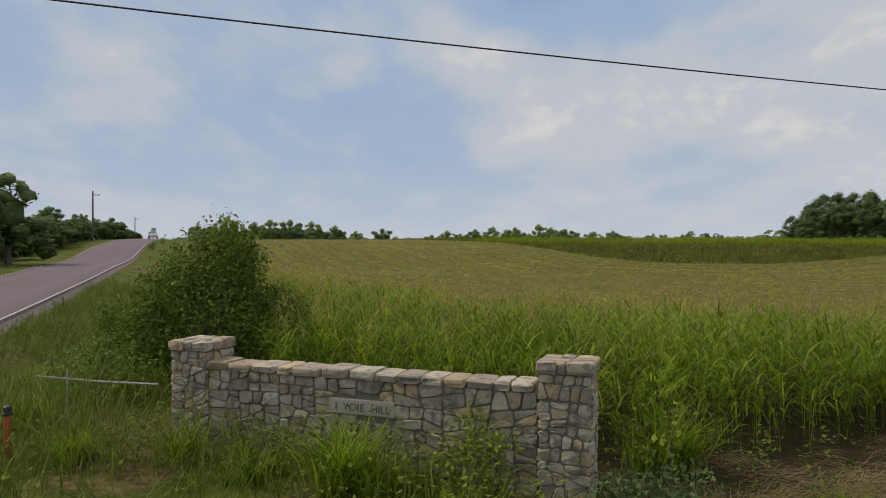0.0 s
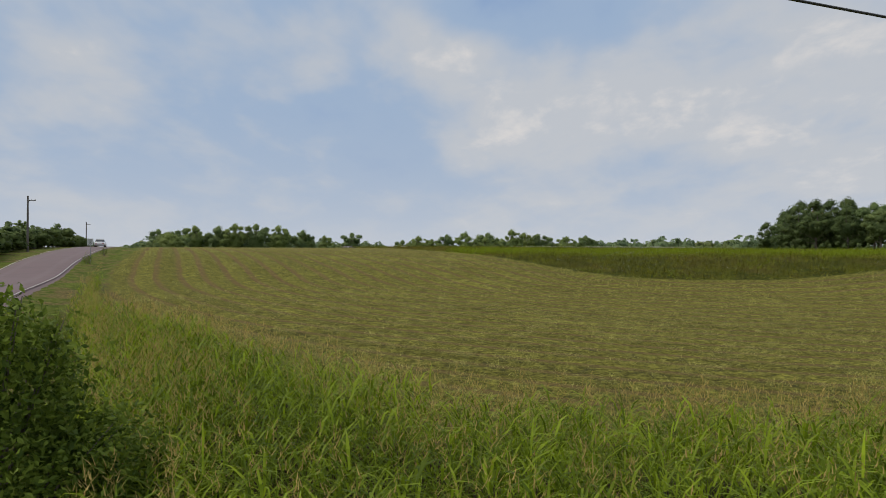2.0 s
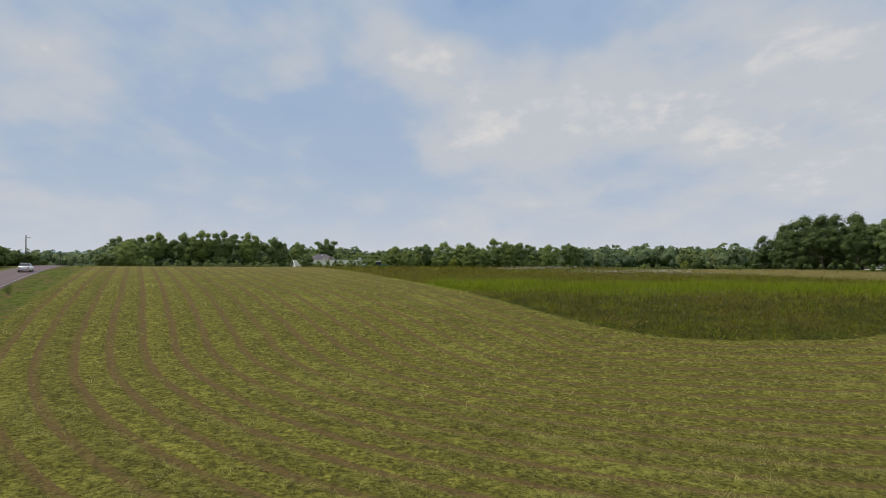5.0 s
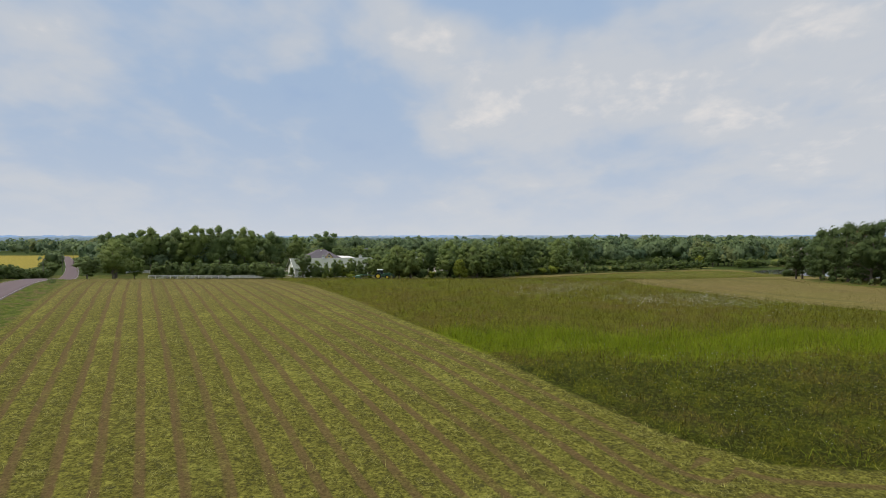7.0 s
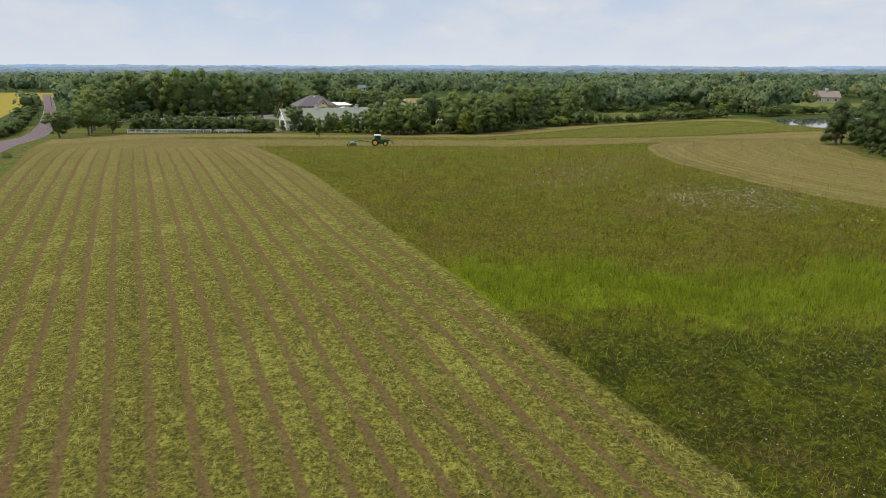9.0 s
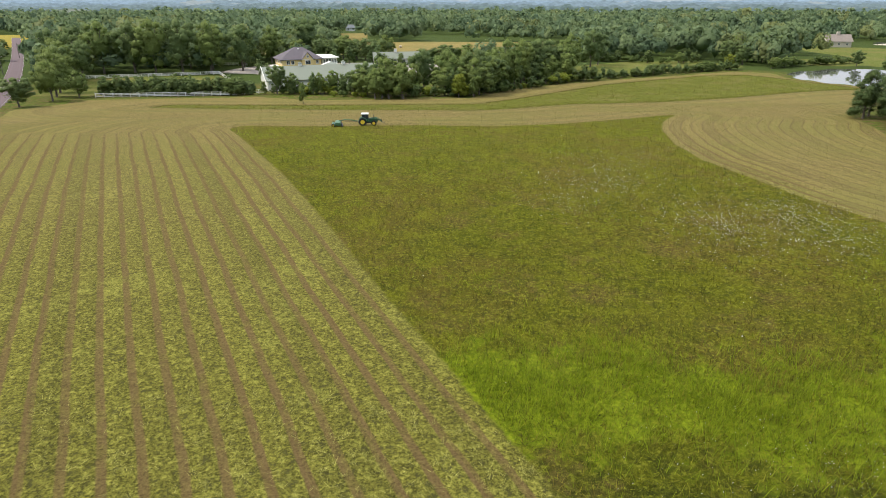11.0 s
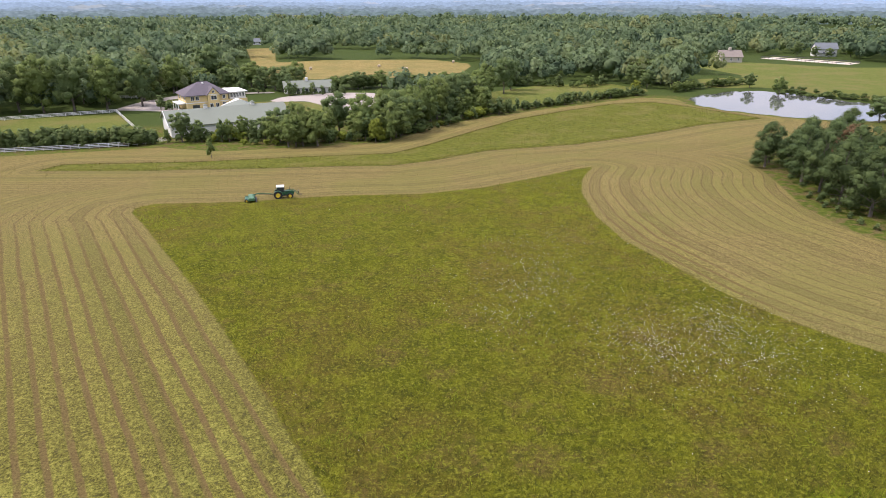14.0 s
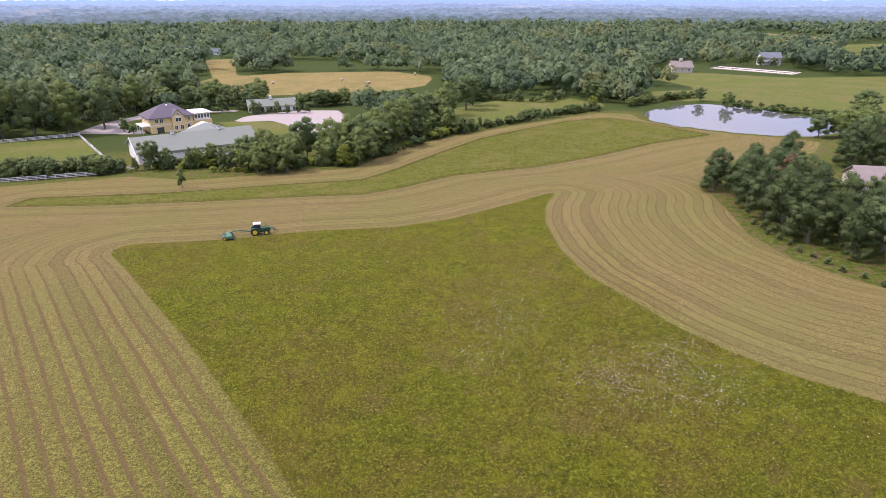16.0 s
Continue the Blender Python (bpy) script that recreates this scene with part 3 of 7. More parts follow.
def part(name, bm, material, parent, label="", smooth=False):
    me = bpy.data.meshes.new(name)
    bm.to_mesh(me), bm.free()
    for m in (material if isinstance(material, (list, tuple)) else [material]):
        me.materials.append(m)
    if smooth:
        me.polygons.foreach_set("use_smooth", [True] * len(me.polygons))
    ob = new(name, me)
    ob.parent = parent
    return tagged(ob, label)


def part_mesh(name, me, parent, label=""):
    ob = new(name, me)
    ob.parent = parent
    return tagged(ob, label)


def tube(bm, pts, radii, sides=8):
    """A tapered tube along points."""
    rings = []
    for i, p in enumerate(pts):
        p = Vector(p)
        a = Vector(pts[max(0, i - 1)])
        b = Vector(pts[min(len(pts) - 1, i + 1)])
        d = (b - a).normalized()
        u = d.orthogonal().normalized()
        if abs(d.z) < 0.99:
            u = d.cross(Vector((0, 0, 1))).normalized()
        v = d.cross(u)
        rings.append([bm.verts.new(p + (u * math.cos(2 * math.pi * k / sides) + v * math.sin(2 * math.pi * k / sides)) * radii[i]) for k in range(sides)])
    for r, s in zip(rings, rings[1:]):
        for k in range(sides):
            bm.faces.new((r[k], r[(k + 1) % sides], s[(k + 1) % sides], s[k]))
    bm.faces.new(rings[0][::-1])
    bm.faces.new(rings[-1])


def soft_normals(me, nrm):
    """Shades leaves by the surface of the whole crown or sward rather than one by one."""
    me.polygons.foreach_set("use_smooth", np.ones(len(me.polygons), bool))
    nrm = nrm / np.maximum(1e-6, np.linalg.norm(nrm, axis=1, keepdims=True))
    me.normals_split_custom_set_from_vertices(nrm.astype(np.float32))


def cards(name, centre, normal, size, aspect, material, rng, fold=0.25, soft=None):
    """Many leaves: each two triangles with a fold along the middle."""
    n = len(centre)
    nrm = normal / np.linalg.norm(normal, axis=1, keepdims=True)
    r = rng.normal(size=(n, 3))
    u = np.cross(nrm, r)
    u /= np.linalg.norm(u, axis=1, keepdims=True)
    v = np.cross(nrm, u)
    s = size[:, None]
    a = centre - u * s * 0.5
    b = centre + v * s * 0.5 * aspect - nrm * s * fold * 0.4
    c = centre + u * s * 0.5
    d = centre - v * s * 0.5 * aspect - nrm * s * fold * 0.4
    verts = np.stack([a, d, c, b], 1).reshape(-1, 3)
    me = mesh_from(name, verts, np.arange(4 * n).reshape(n, 4), material)
    if soft is not None:
        soft_normals(me, np.repeat(soft, 4, 0))
    return me


def lobes_points(rng, lobes, n, shell=0.35):
    """Points near the surface of a cluster of ellipsoids, with outward directions; what lies deep inside is left out."""
    cs = np.array([l[:3] for l in lobes])
    rs = np.array([l[3:] for l in lobes])
    w = (rs[:, 0] * rs[:, 1] + rs[:, 0] * rs[:, 2]) ** 1.0
    pick = rng.choice(len(lobes), size=n * 2, p=w / w.sum())
    d = rng.normal(size=(n * 2, 3))
    d /= np.linalg.norm(d, axis=1, keepdims=True)
    rad = 1 - shell * rng.random(n * 2) ** 2.2 + 0.05 * rng.normal(size=n * 2)
    pts = cs[pick] + d * rs[pick] * rad[:, None]
    deep = np.zeros(n * 2, bool)
    for c, r in zip(cs, rs):
        deep |= (((pts - c) / (r * 0.62)) ** 2).sum(1) < 1
    keep = np.where(~deep)[0][:n]
    return pts[keep], d[keep]


def tree_parts(rng, tall, kind):
    """Trunk mesh and crown data for a tree of a kind, its foot at the origin."""
    lobes = []
    limbs = []
    if kind == "broad":
        base, wide = 0.14 * tall, 0.36 * tall
        for i in range(34):
            a, u = rng.random() * 2 * math.pi, rng.random()
            z = tall * (0.20 + 0.70 * u)
            shrink = math.sin(math.pi * min(1, max(0.04, (z / tall - 0.06) / 1.0))) ** 0.55
            rr = wide * shrink * (0.95 if rng.random() < 0.7 else 0.55) * (0.72 + 0.28 * rng.random())
            r = tall * (0.055 + 0.065 * rng.random())
            lobes.append((rr * math.cos(a), rr * math.sin(a), z, r, r, r * 0.78))
        lobes.append((0, 0, tall * 0.88, tall * 0.11, tall * 0.11, tall * 0.11))
        lobes.append((0, 0, tall * 0.52, wide * 0.74, wide * 0.74, tall * 0.33))
    elif kind == "upright":
        base = 0.10 * tall
        for i in range(24):
            a, u = rng.random() * 2 * math.pi, rng.random()
            z = tall * (0.12 + 0.80 * u)
            shrink = (1.0 - u) ** 0.6 * 0.8 + 0.2
            rr = tall * 0.21 * shrink
            r = tall * (0.045 + 0.045 * rng.random()) * (0.7 + 0.5 * shrink)
            lobes.append((rr * math.cos(a), rr * math.sin(a), z, r, r, r * 1.15))
        lobes.append((0, 0, tall * 0.5, tall * 0.14, tall * 0.14, tall * 0.40))
    elif kind == "pine":
        base = 0.12 * tall
        for i in range(46):
            a, u = rng.random() * 2 * math.pi, rng.random()
            z = tall * (0.10 + 0.86 * u)
            reach = tall * 0.30 * max(0.12, 1 - max(0.0, (u - 0.18) / 0.86) ** 2.8)
            r = tall * (0.055 + 0.055 * rng.random()) * (0.8 + 0.3 * (1 - u))
            rr = max(0.0, reach - 0.4 * r) * (0.8 + 0.25 * rng.random())
            lobes.append((rr * math.cos(a), rr * math.sin(a), z, r, r, r * (0.85 if u < 0.75 else 1.15)))
        lobes.append((0, 0, tall * 0.45, tall * 0.19, tall * 0.19, tall * 0.36))
        lobes.append((0, 0, tall * 0.90, tall * 0.045, tall * 0.045, tall * 0.11))
    elif kind == "shrub":
        base = 0.04 * tall
        for i in range(12):
            a, u = rng.random() * 2 * math.pi, rng.random()
            rr = tall * 0.42 * math.sqrt(rng.random())
            r = tall * (0.16 + 0.10 * rng.random())
            lobes.append((rr * math.cos(a), rr * math.sin(a), tall * (0.22 + 0.55 * u) * (1 - 0.3 * rr / tall), r, r, r))
    tb = bmesh.new()
    if kind != "shrub":
        lean = [(0.0, 0.0, -0.3)]
        for k in range(1, 6):
            lean.append((tall * 0.012 * rng.normal() * k / 2, tall * 0.012 * rng.normal() * k / 2, tall * 0.17 * k))
        r0 = tall * 0.021
        tube(tb, lean, [r0 * 1.25] + [r0 * (1 - 0.17 * k) for k in range(1, 6)], 6)
    else:
        tube(tb, [(0, 0, -0.2), (0, 0, tall * 0.4)], [tall * 0.02, tall * 0.012], 6)
    for l in lobes[:6]:
        z0 = max(base, l[2] * 0.55)
        mid = (l[0] * 0.45, l[1] * 0.45, (z0 + l[2]) / 2 + 0.02 * tall)
        tube(tb, [(0, 0, z0), mid, (l[0], l[1], l[2])], [tall * 0.009, tall * 0.006, tall * 0.003], 3)
    return tb, lobes


def ico(level):
    bm = bmesh.new()
    bmesh.ops.create_icosphere(bm, subdivisions=level, radius=1.0)
    v = np.array([q.co[:] for q in bm.verts])
    f = np.array([[q.index for q in t.verts] for t in bm.faces])
    bm.free()
    return v, f


def clumps(rng, lobes, level, shrink=0.88, rough=0.13):
    """Dense inner foliage: one uneven lump in each lobe."""
    v0, f0 = ico(level)
    vs, fs, ns = [], [], []
    for i, l in enumerate(lobes):
        bumpy = shrink * (1 + rough * rng.normal(size=(len(v0), 1)))
        vs.append(np.array(l[:3]) + v0 * bumpy * np.array(l[3:]))
        ns.append(v0)
        fs.append(f0 + i * len(v0))
    return np.concatenate(vs), np.concatenate(fs), np.concatenate(ns)


def leaf_mesh(name, lump, lump_normal, lump_faces, centre, normal, size, aspect, material, rng, soft):
    """Inner lumps and the leaves round them as one crown."""
    lv = cards(name, centre, normal, size, aspect, None, rng)
    cv = np.empty(len(lv.vertices) * 3, np.float32)
    lv.vertices.foreach_get("co", cv)
    bpy.data.meshes.remove(lv)
    n = len(lump)
    faces = lump_faces.tolist() + (np.arange(4 * len(centre)).reshape(-1, 4) + n).tolist()
    me = mesh_from(name, np.concatenate([lump, cv.reshape(-1, 3)]), faces, material)
    soft_normals(me, np.concatenate([lump_normal, np.repeat(soft, 4, 0)]))
    return me


class Kind:
    def __init__(self, seed, name, tall, kind, leaves, leaf, material, label, category, aspect=0.6):
        rng = np.random.default_rng(seed)
        tb, lobes = tree_parts(rng, tall, kind)
        self.trunk = bpy.data.meshes.new("trunk")
        tb.to_mesh(self.trunk), tb.free()
        self.trunk.materials.append(BARK)
        pts, d = lobes_points(rng, lobes, leaves)
        nrm = d + 0.45 * rng.normal(size=d.shape) + np.array((0, 0, 0.25))
        size = leaf * (0.6 + 0.8 * rng.random(len(pts)))
        mid = np.array((0, 0, tall * 0.5))
        whole = (pts - mid) / np.linalg.norm(pts - mid, axis=1, keepdims=True)
        lv, lf, ln = clumps(rng, lobes, 1, 0.60 if kind == "pine" else 0.77, 0.17)
        lw = (lv - mid) / np.linalg.norm(lv - mid, axis=1, keepdims=True)
        self.crown = leaf_mesh("crown", lv, 0.65 * ln + 0.4 * lw, lf, pts, nrm, size, aspect, material, rng, 0.55 * d + 0.40 * whole + 0.20 * rng.normal(size=d.shape) + np.array((0, 0, 0.35)))
        self.name, self.tall, self.label, self.category = name, tall, label, category

    def plant(self, x, y, tall, wide=1.0, rng=random, sink=0.0):
        e = new(self.name)
        s = tall / self.tall
        e.matrix_world = pose(x, y, ground_z(x, y) - sink, 0, 0, rng.random() * 360) @ Matrix.Diagonal((s * wide, s * wide, s, 1))
        tagged(e, self.label, self.category)
        part_mesh("trunk", self.trunk, e)
        part_mesh("crown", self.crown, e)
        return e


BROADS = [Kind(s, "tree", 15.0, "broad", 1750, 0.58, m, l, "tree") for s, m, l in (
    (11, LEAF_OAK, "broad leafy green shade tree with a rounded crown"), (12, LEAF_OAK, "spreading green broadleaf tree beside the field"),
    (13, LEAF_DARK, "dark green broadleaf tree with a dense crown"), (14, LEAF_DARK, "tall deep green shade tree in full leaf"))]
UPRIGHTS = [Kind(s, "tree", 10.0, "upright", 800, 0.50, m, l, "tree") for s, m, l in (
    (21, LEAF_DARK, "narrow dark green tree in the hedgerow"), (22, LEAF_OAK, "upright leafy green hedgerow tree"))]
PINES = [Kind(s, "pine_tree", 14.0, "pine", 3900, 0.45, m, l, "pine tree", 0.38) for s, m, l in (
    (31, LEAF_PINE, "bluish green pine tree in a planted grove"), (32, LEAF_PINE, "tall green pine tree with layered boughs"),
    (33, LEAF_PINE, "dense dark pine tree at the field edge"))]
CEDARS = [Kind(s, "cedar_tree", 7.0, "upright", 440, 0.42, LEAF_DARK, l, "cedar tree", 0.45) for s, l in (
    (41, "small dark cedar tree along the fence"), (42, "conical dark green cedar tree"))]
SHRUBS = [Kind(s, "shrub", 3.0, "shrub", 340, 0.36, m, l, "shrub") for s, m, l in (
    (51, LEAF_HEDGE, "low rounded dark green shrub in scrub"), (52, LEAF_HEDGE, "dark leafy shrub in the hedge"), (53, LEAF_LIME, "bright yellow-green leafy low shrub"))]
LIMES = [Kind(61, "tree", 9.0, "broad", 1500, 0.6, LEAF_LIME, "bright yellow-green leafy tree", "tree")]
RUSTY = Kind(71, "pine_tree", 9.0, "pine", 1100, 0.55, LEAF_RUST, "rusty brown dying pine tree", "pine tree", 0.4)

prng = random.Random(5)
# trees round the big barn and along the field's far side: x, y, height, spread
for row in ((-56.8, 297.5, 10, 1.0), (-51.9, 298.5, 7.4, 0.9), (-41.9, 296, 7.6, 0.8), (-37.9, 299, 8.2, 0.9), (-30, 293, 8.5, 1.1), (-25.5, 292, 11.5, 1.1),
            (-18.1, 287.5, 13, 1.05), (-13.8, 290, 11, 1.1), (-21, 298, 12.5, 1.0), (-6.4, 305, 15, 1.0), (1.9, 296, 15.5, 1.0), (12, 301, 15.5, 1.0),
            (8, 308, 15, 1.0), (17.5, 306, 10.5, 1.0), (24, 317.5, 18, 0.9), (31, 330, 17, 0.9)):
    prng.choice(BROADS).plant(*row, rng=prng)
for row in ((39, 341, 17, 0.9), (44.3, 338, 10.4, 1.0), (52, 350, 13, 1.0), (60.1, 381, 17, 0.9), (73.5, 396, 18, 0.9), (46, 356, 16, 0.9), (56, 366, 16, 0.95),
            (35, 352, 15, 0.95), (20, 330, 14, 0.9), (80, 408, 16, 0.9), (62, 340, 6, 0.9), (14, 322, 12, 1.0)):
    prng.choice(BROADS).plant(*row, rng=prng)
UPRIGHTS[1].plant(-42.5, 269.6, 6.8, 0.75, prng)
UPRIGHTS[0].plant(-44, 295.5, 8.5, 0.8, prng), UPRIGHTS[0].plant(-34, 296, 8.0, 0.8, prng)
LIMES[0].plant(5.1, 287, 7.6, 0.85, prng)
UPRIGHTS[0].plant(-9.5, 286.5, 4.6, 1.0, prng), UPRIGHTS[1].plant(10, 287.5, 7.0, 1.0, prng)
for x, y, s in ((-36, 289, 2.2), (-33, 289.5, 2.6), (-29, 288, 2.0), (-47, 293, 2.2), (-26, 286, 2.2)):
    SHRUBS[2 if s < 2.5 else 0].plant(x, y, s, 1.2, prng)
# undergrowth that closes the belt of trees
for k in range(46):
    t = k / 45
    x = -58 + 108 * t
    y = 296.5 - 9 * math.sin(t * 2.6) + max(0, x - 8) * 0.95 + prng.random() * 7
    if -63 < x < -24:
        y = 296 + prng.random() * 5
    (SHRUBS + CEDARS + BROADS[2:3])[prng.randrange(6)].plant(x, y, 2.2 + 3.0 * prng.random(), 1.5, prng)


def belt(pts, n, kinds, lo, hi, deep, wide=1.2):
    """Trees or shrubs along a line, some way back from it."""
    ls = [0.0]
    for a, b in zip(pts, pts[1:]):
        ls.append(ls[-1] + math.hypot(b[0] - a[0], b[1] - a[1]))
    for k in range(n):
        s = ls[-1] * (k + prng.random()) / n
        x, y = float(np.interp(s, ls, [q[0] for q in pts])), float(np.interp(s, ls, [q[1] for q in pts]))
        kinds[prng.randrange(len(kinds))].plant(x + prng.gauss(0, 0.6), y + deep * prng.random(), lo + (hi - lo) * prng.random(), wide * (0.85 + 0.3 * prng.random()), prng)


belt([(-9, 295), (2, 288), (11, 291), (25, 321), (37, 330), (50, 336)], 15, BROADS[:3] + UPRIGHTS[1:], 8, 14, 4, 1.15)
belt([(-27, 284), (-20, 281), (-12, 281)], 5, BROADS[:2] + UPRIGHTS[1:], 8, 12, 6, 1.2)
belt([(10, 300), (26, 328), (44, 348), (58, 372)], 12, BROADS, 12, 16, 8, 1.1)
belt([(-60, 297), (-45, 297), (-34, 294)], 6, UPRIGHTS + CEDARS[:1], 3.5, 5.5, 3, 1.1)
belt([(49, 336), (58, 338.5), (67, 344), (83, 355.5), (100.6, 366.5), (117, 372.5), (137, 377)], 40, CEDARS + SHRUBS[:2], 2.6, 5.0, 2, 1.7)
belt([(73, 424), (98, 423), (111, 412), (124, 413), (140, 426)], 18, SHRUBS[:2] + CEDARS + BROADS[:1], 3, 7, 4, 1.5)
belt([(158, 424), (167, 413), (176, 408)], 9, BROADS, 12, 16, 10, 1.2)
belt([(156, 384), (172, 391), (187, 400), (210, 408)], 16, SHRUBS[:2] + BROADS[:2], 3, 6, 3, 1.5)
belt([(213, 376), (217.5, 362), (228, 354), (238, 340), (240, 330)], 18, SHRUBS[:2], 1.8, 3.6, 3, 1.7)
belt([(196, 296), (208, 297), (222, 300), (240, 320), (262, 340)], 12, BROADS, 8, 13, 6, 1.3)
# cedars along the paddock fence
for x, y, s in ((-108, 291.5, 7.5), (-102, 293, 6.8), (-96.4, 293.3, 7.4), (-92.5, 293, 6.0), (-89.5, 292.8, 7.6), (-86.5, 293.5, 6.2), (-84.3, 293.3, 7.2), (-81, 294, 5.6),
                (-78.9, 294.4, 6.3), (-76, 294, 5.4), (-73.2, 294.6, 6.0), (-70.5, 295, 5.0), (-68.4, 295.2, 4.8), (-65.5, 295.2, 3.8), (-113, 291.5, 7.0)):
    prng.choice(CEDARS).plant(x, y, s, 1.25 + 0.3 * prng.random(), prng)
belt([(-114, 292.5), (-64, 296)], 28, CEDARS + SHRUBS[1:2], 4.2, 7.0, 2, 1.6)
# shade trees behind the paddock
for row in ((-138, 372, 23), (-127, 368, 24), (-115, 367.5, 24), (-103, 370, 23), (-92, 381, 21), (-150, 368, 23), (-108, 388, 20), (-120, 392, 21), (-134, 396, 21), (-96, 398, 19),
            (-148, 395, 20), (-160, 378, 22), (-88, 420, 19), (-100, 415, 20), (-118, 412, 21), (-164, 400, 20), (-166, 358, 20.5), (-155, 351, 19), (-172, 384, 20), (-145, 340, 16)):
    prng.choice(BROADS[1:]).plant(*row, 0.92, prng)
# trees round the house, the stable and the hay meadow
BROADS[3].plant(-76, 452, 22, 1.1, prng)
for k in range(26):
    x = -98 + 68 * prng.random()
    y = 426 + 34 * prng.random() - 0.12 * (x + 98)
    prng.choice(BROADS + UPRIGHTS).plant(x, y, 9 + 5 * prng.random(), 1.3, prng)
for k in range(20):
    x = -14 + 66 * prng.random()
    prng.choice(BROADS + SHRUBS[:2]).plant(x, 421 + 8 * prng.random() + 0.05 * x, 5 + 5 * prng.random(), 1.5, prng)
for x, y, s in ((-31, 405, 7.5), (-28, 406, 6), (-24, 405.5, 4), (-20, 405, 6.5), (-15, 405, 5), (-10, 405.5, 6.5), (-6, 404, 5.5), (-82, 371, 6.5), (-77, 366, 5), (-47, 416, 9), (-54, 412, 8), (-90, 402, 8), (-98, 406, 8)):
    prng.choice(CEDARS).plant(x, y, s, 1.5, prng)
# the hedge towards the pond
for x, y, s in ((57.3, 337, 7.5), (68.5, 350.5, 5.0), (72, 352, 3.5), (77, 352, 3.8), (83.1, 352.5, 4.6), (88, 355, 3.6), (92, 357.5, 4.0), (96.3, 360, 5.0), (101, 361, 3.6),
                (105, 364, 4.2), (109.1, 365, 5.0), (114, 369, 3.6), (119, 372, 4.0), (124.6, 377, 4.0)):
    prng.choice(CEDARS + SHRUBS[1:2]).plant(x, y, s, 1.4, prng)
LIMES[0].plant(134.9, 380, 7, 1.0, prng)
# trees round the pond
for x, y, s in ((205, 396, 8.0), (209, 377, 9.5), (150, 400, 10), (146, 408, 12)):
    prng.choice(BROADS).plant(x, y, s, 1.1, prng)
for k in range(16):
    SHRUBS[k % 2].plant(219 + k * 2.6, 388 - k * 5.0 + prng.random() * 4, 1.6 + prng.random() * 1.4, 1.6, prng)
# the pine grove beside the field
for row in ((99.9, 226, 11.3), (104.5, 231, 11), (101.5, 217, 12.2), (108, 222, 12.5), (97.5, 209, 13), (105, 210, 13.5), (110, 217, 13), (95, 200, 13), (103, 201, 14), (108.5, 203, 13.5),
            (92.5, 191, 13.5), (101, 192, 14), (106, 189, 13), (115, 218, 12), (117, 225, 11), (113, 229, 12), (92, 182.5, 13), (100, 183, 13.5), (108, 183, 11.5)):
    prng.choice(PINES).plant(*row, 1.15, prng)
for row in ((95, 174, 11), (102, 175, 12), (110, 176, 10), (98, 166.5, 10), (106, 167, 10), (114, 168, 10), (103, 158, 10), (111, 158, 11), (126, 232, 12), (132, 240, 12), (139, 246, 12),
            (122, 196, 10), (156, 240, 14), (160, 246, 14), (168, 244, 15), (174, 252, 15), (164, 228, 13), (182, 262, 14)):
    prng.choice(PINES + BROADS[2:]).plant(*row, 1.05, prng)
RUSTY.plant(104.8, 205.8, 13.4, 1.0, prng)
for k in range(13):
    y = 196 - k * 3.4
    x = 86.5 + 0.5 * math.sin(k * 2.1) + max(0, 172 - y) * 0.25 + max(0, y - 184) * 0.2
    CEDARS[k % 2].plant(x + 0.9, y, 1.3 + 0.5 * prng.random(), 1.9, prng)
# hedge and scrub on the far side of the road
for k in range(250):
    y = 30 + k * 1.45 + max(0, k - 190) * 2.8 + prng.random() * 2
    x = float(road_x(y)) - ROAD_W / ROAD_C - 5.0 - prng.random() * 4.0 - (2 if k % 3 == 0 else 0)
    s = 2.4 + 2.0 * prng.random() + (1.2 if k % 7 == 0 else 0)
    (SHRUBS[:2] + CEDARS[:1])[k % 3].plant(x, y, s, 1.55, prng)
CEDARS[0].plant(-41.5, 62.5, 8.6, 1.5, prng), CEDARS[1].plant(-43.5, 59.5, 7.0, 1.5, prng)
for row in ((-41.5, 50, 7.5), (-47, 56, 7.5), (-46, 62, 5.5), (-44, 46, 7), (-51, 66, 6), (-62, 86, 6.5), (-71, 108, 6.0), (-80, 130, 5.5), (-60, 70, 6.5), (-90, 155, 6)):
    prng.choice(BROADS[2:] + UPRIGHTS).plant(*row, 1.1, prng)
# beside the road near the paddock corner
for row in ((-121.5, 259.5, 8.6, 1.45), (-122, 277, 13, 1.0), (-128, 290, 15, 1.0), (-119, 287, 9, 1.0), (-134, 303, 16, 1.0), (-142, 318, 16, 1), (-148, 330, 17, 1), (-158, 345, 17, 1)):
    prng.choice(BROADS[:3]).plant(*row, rng=prng)

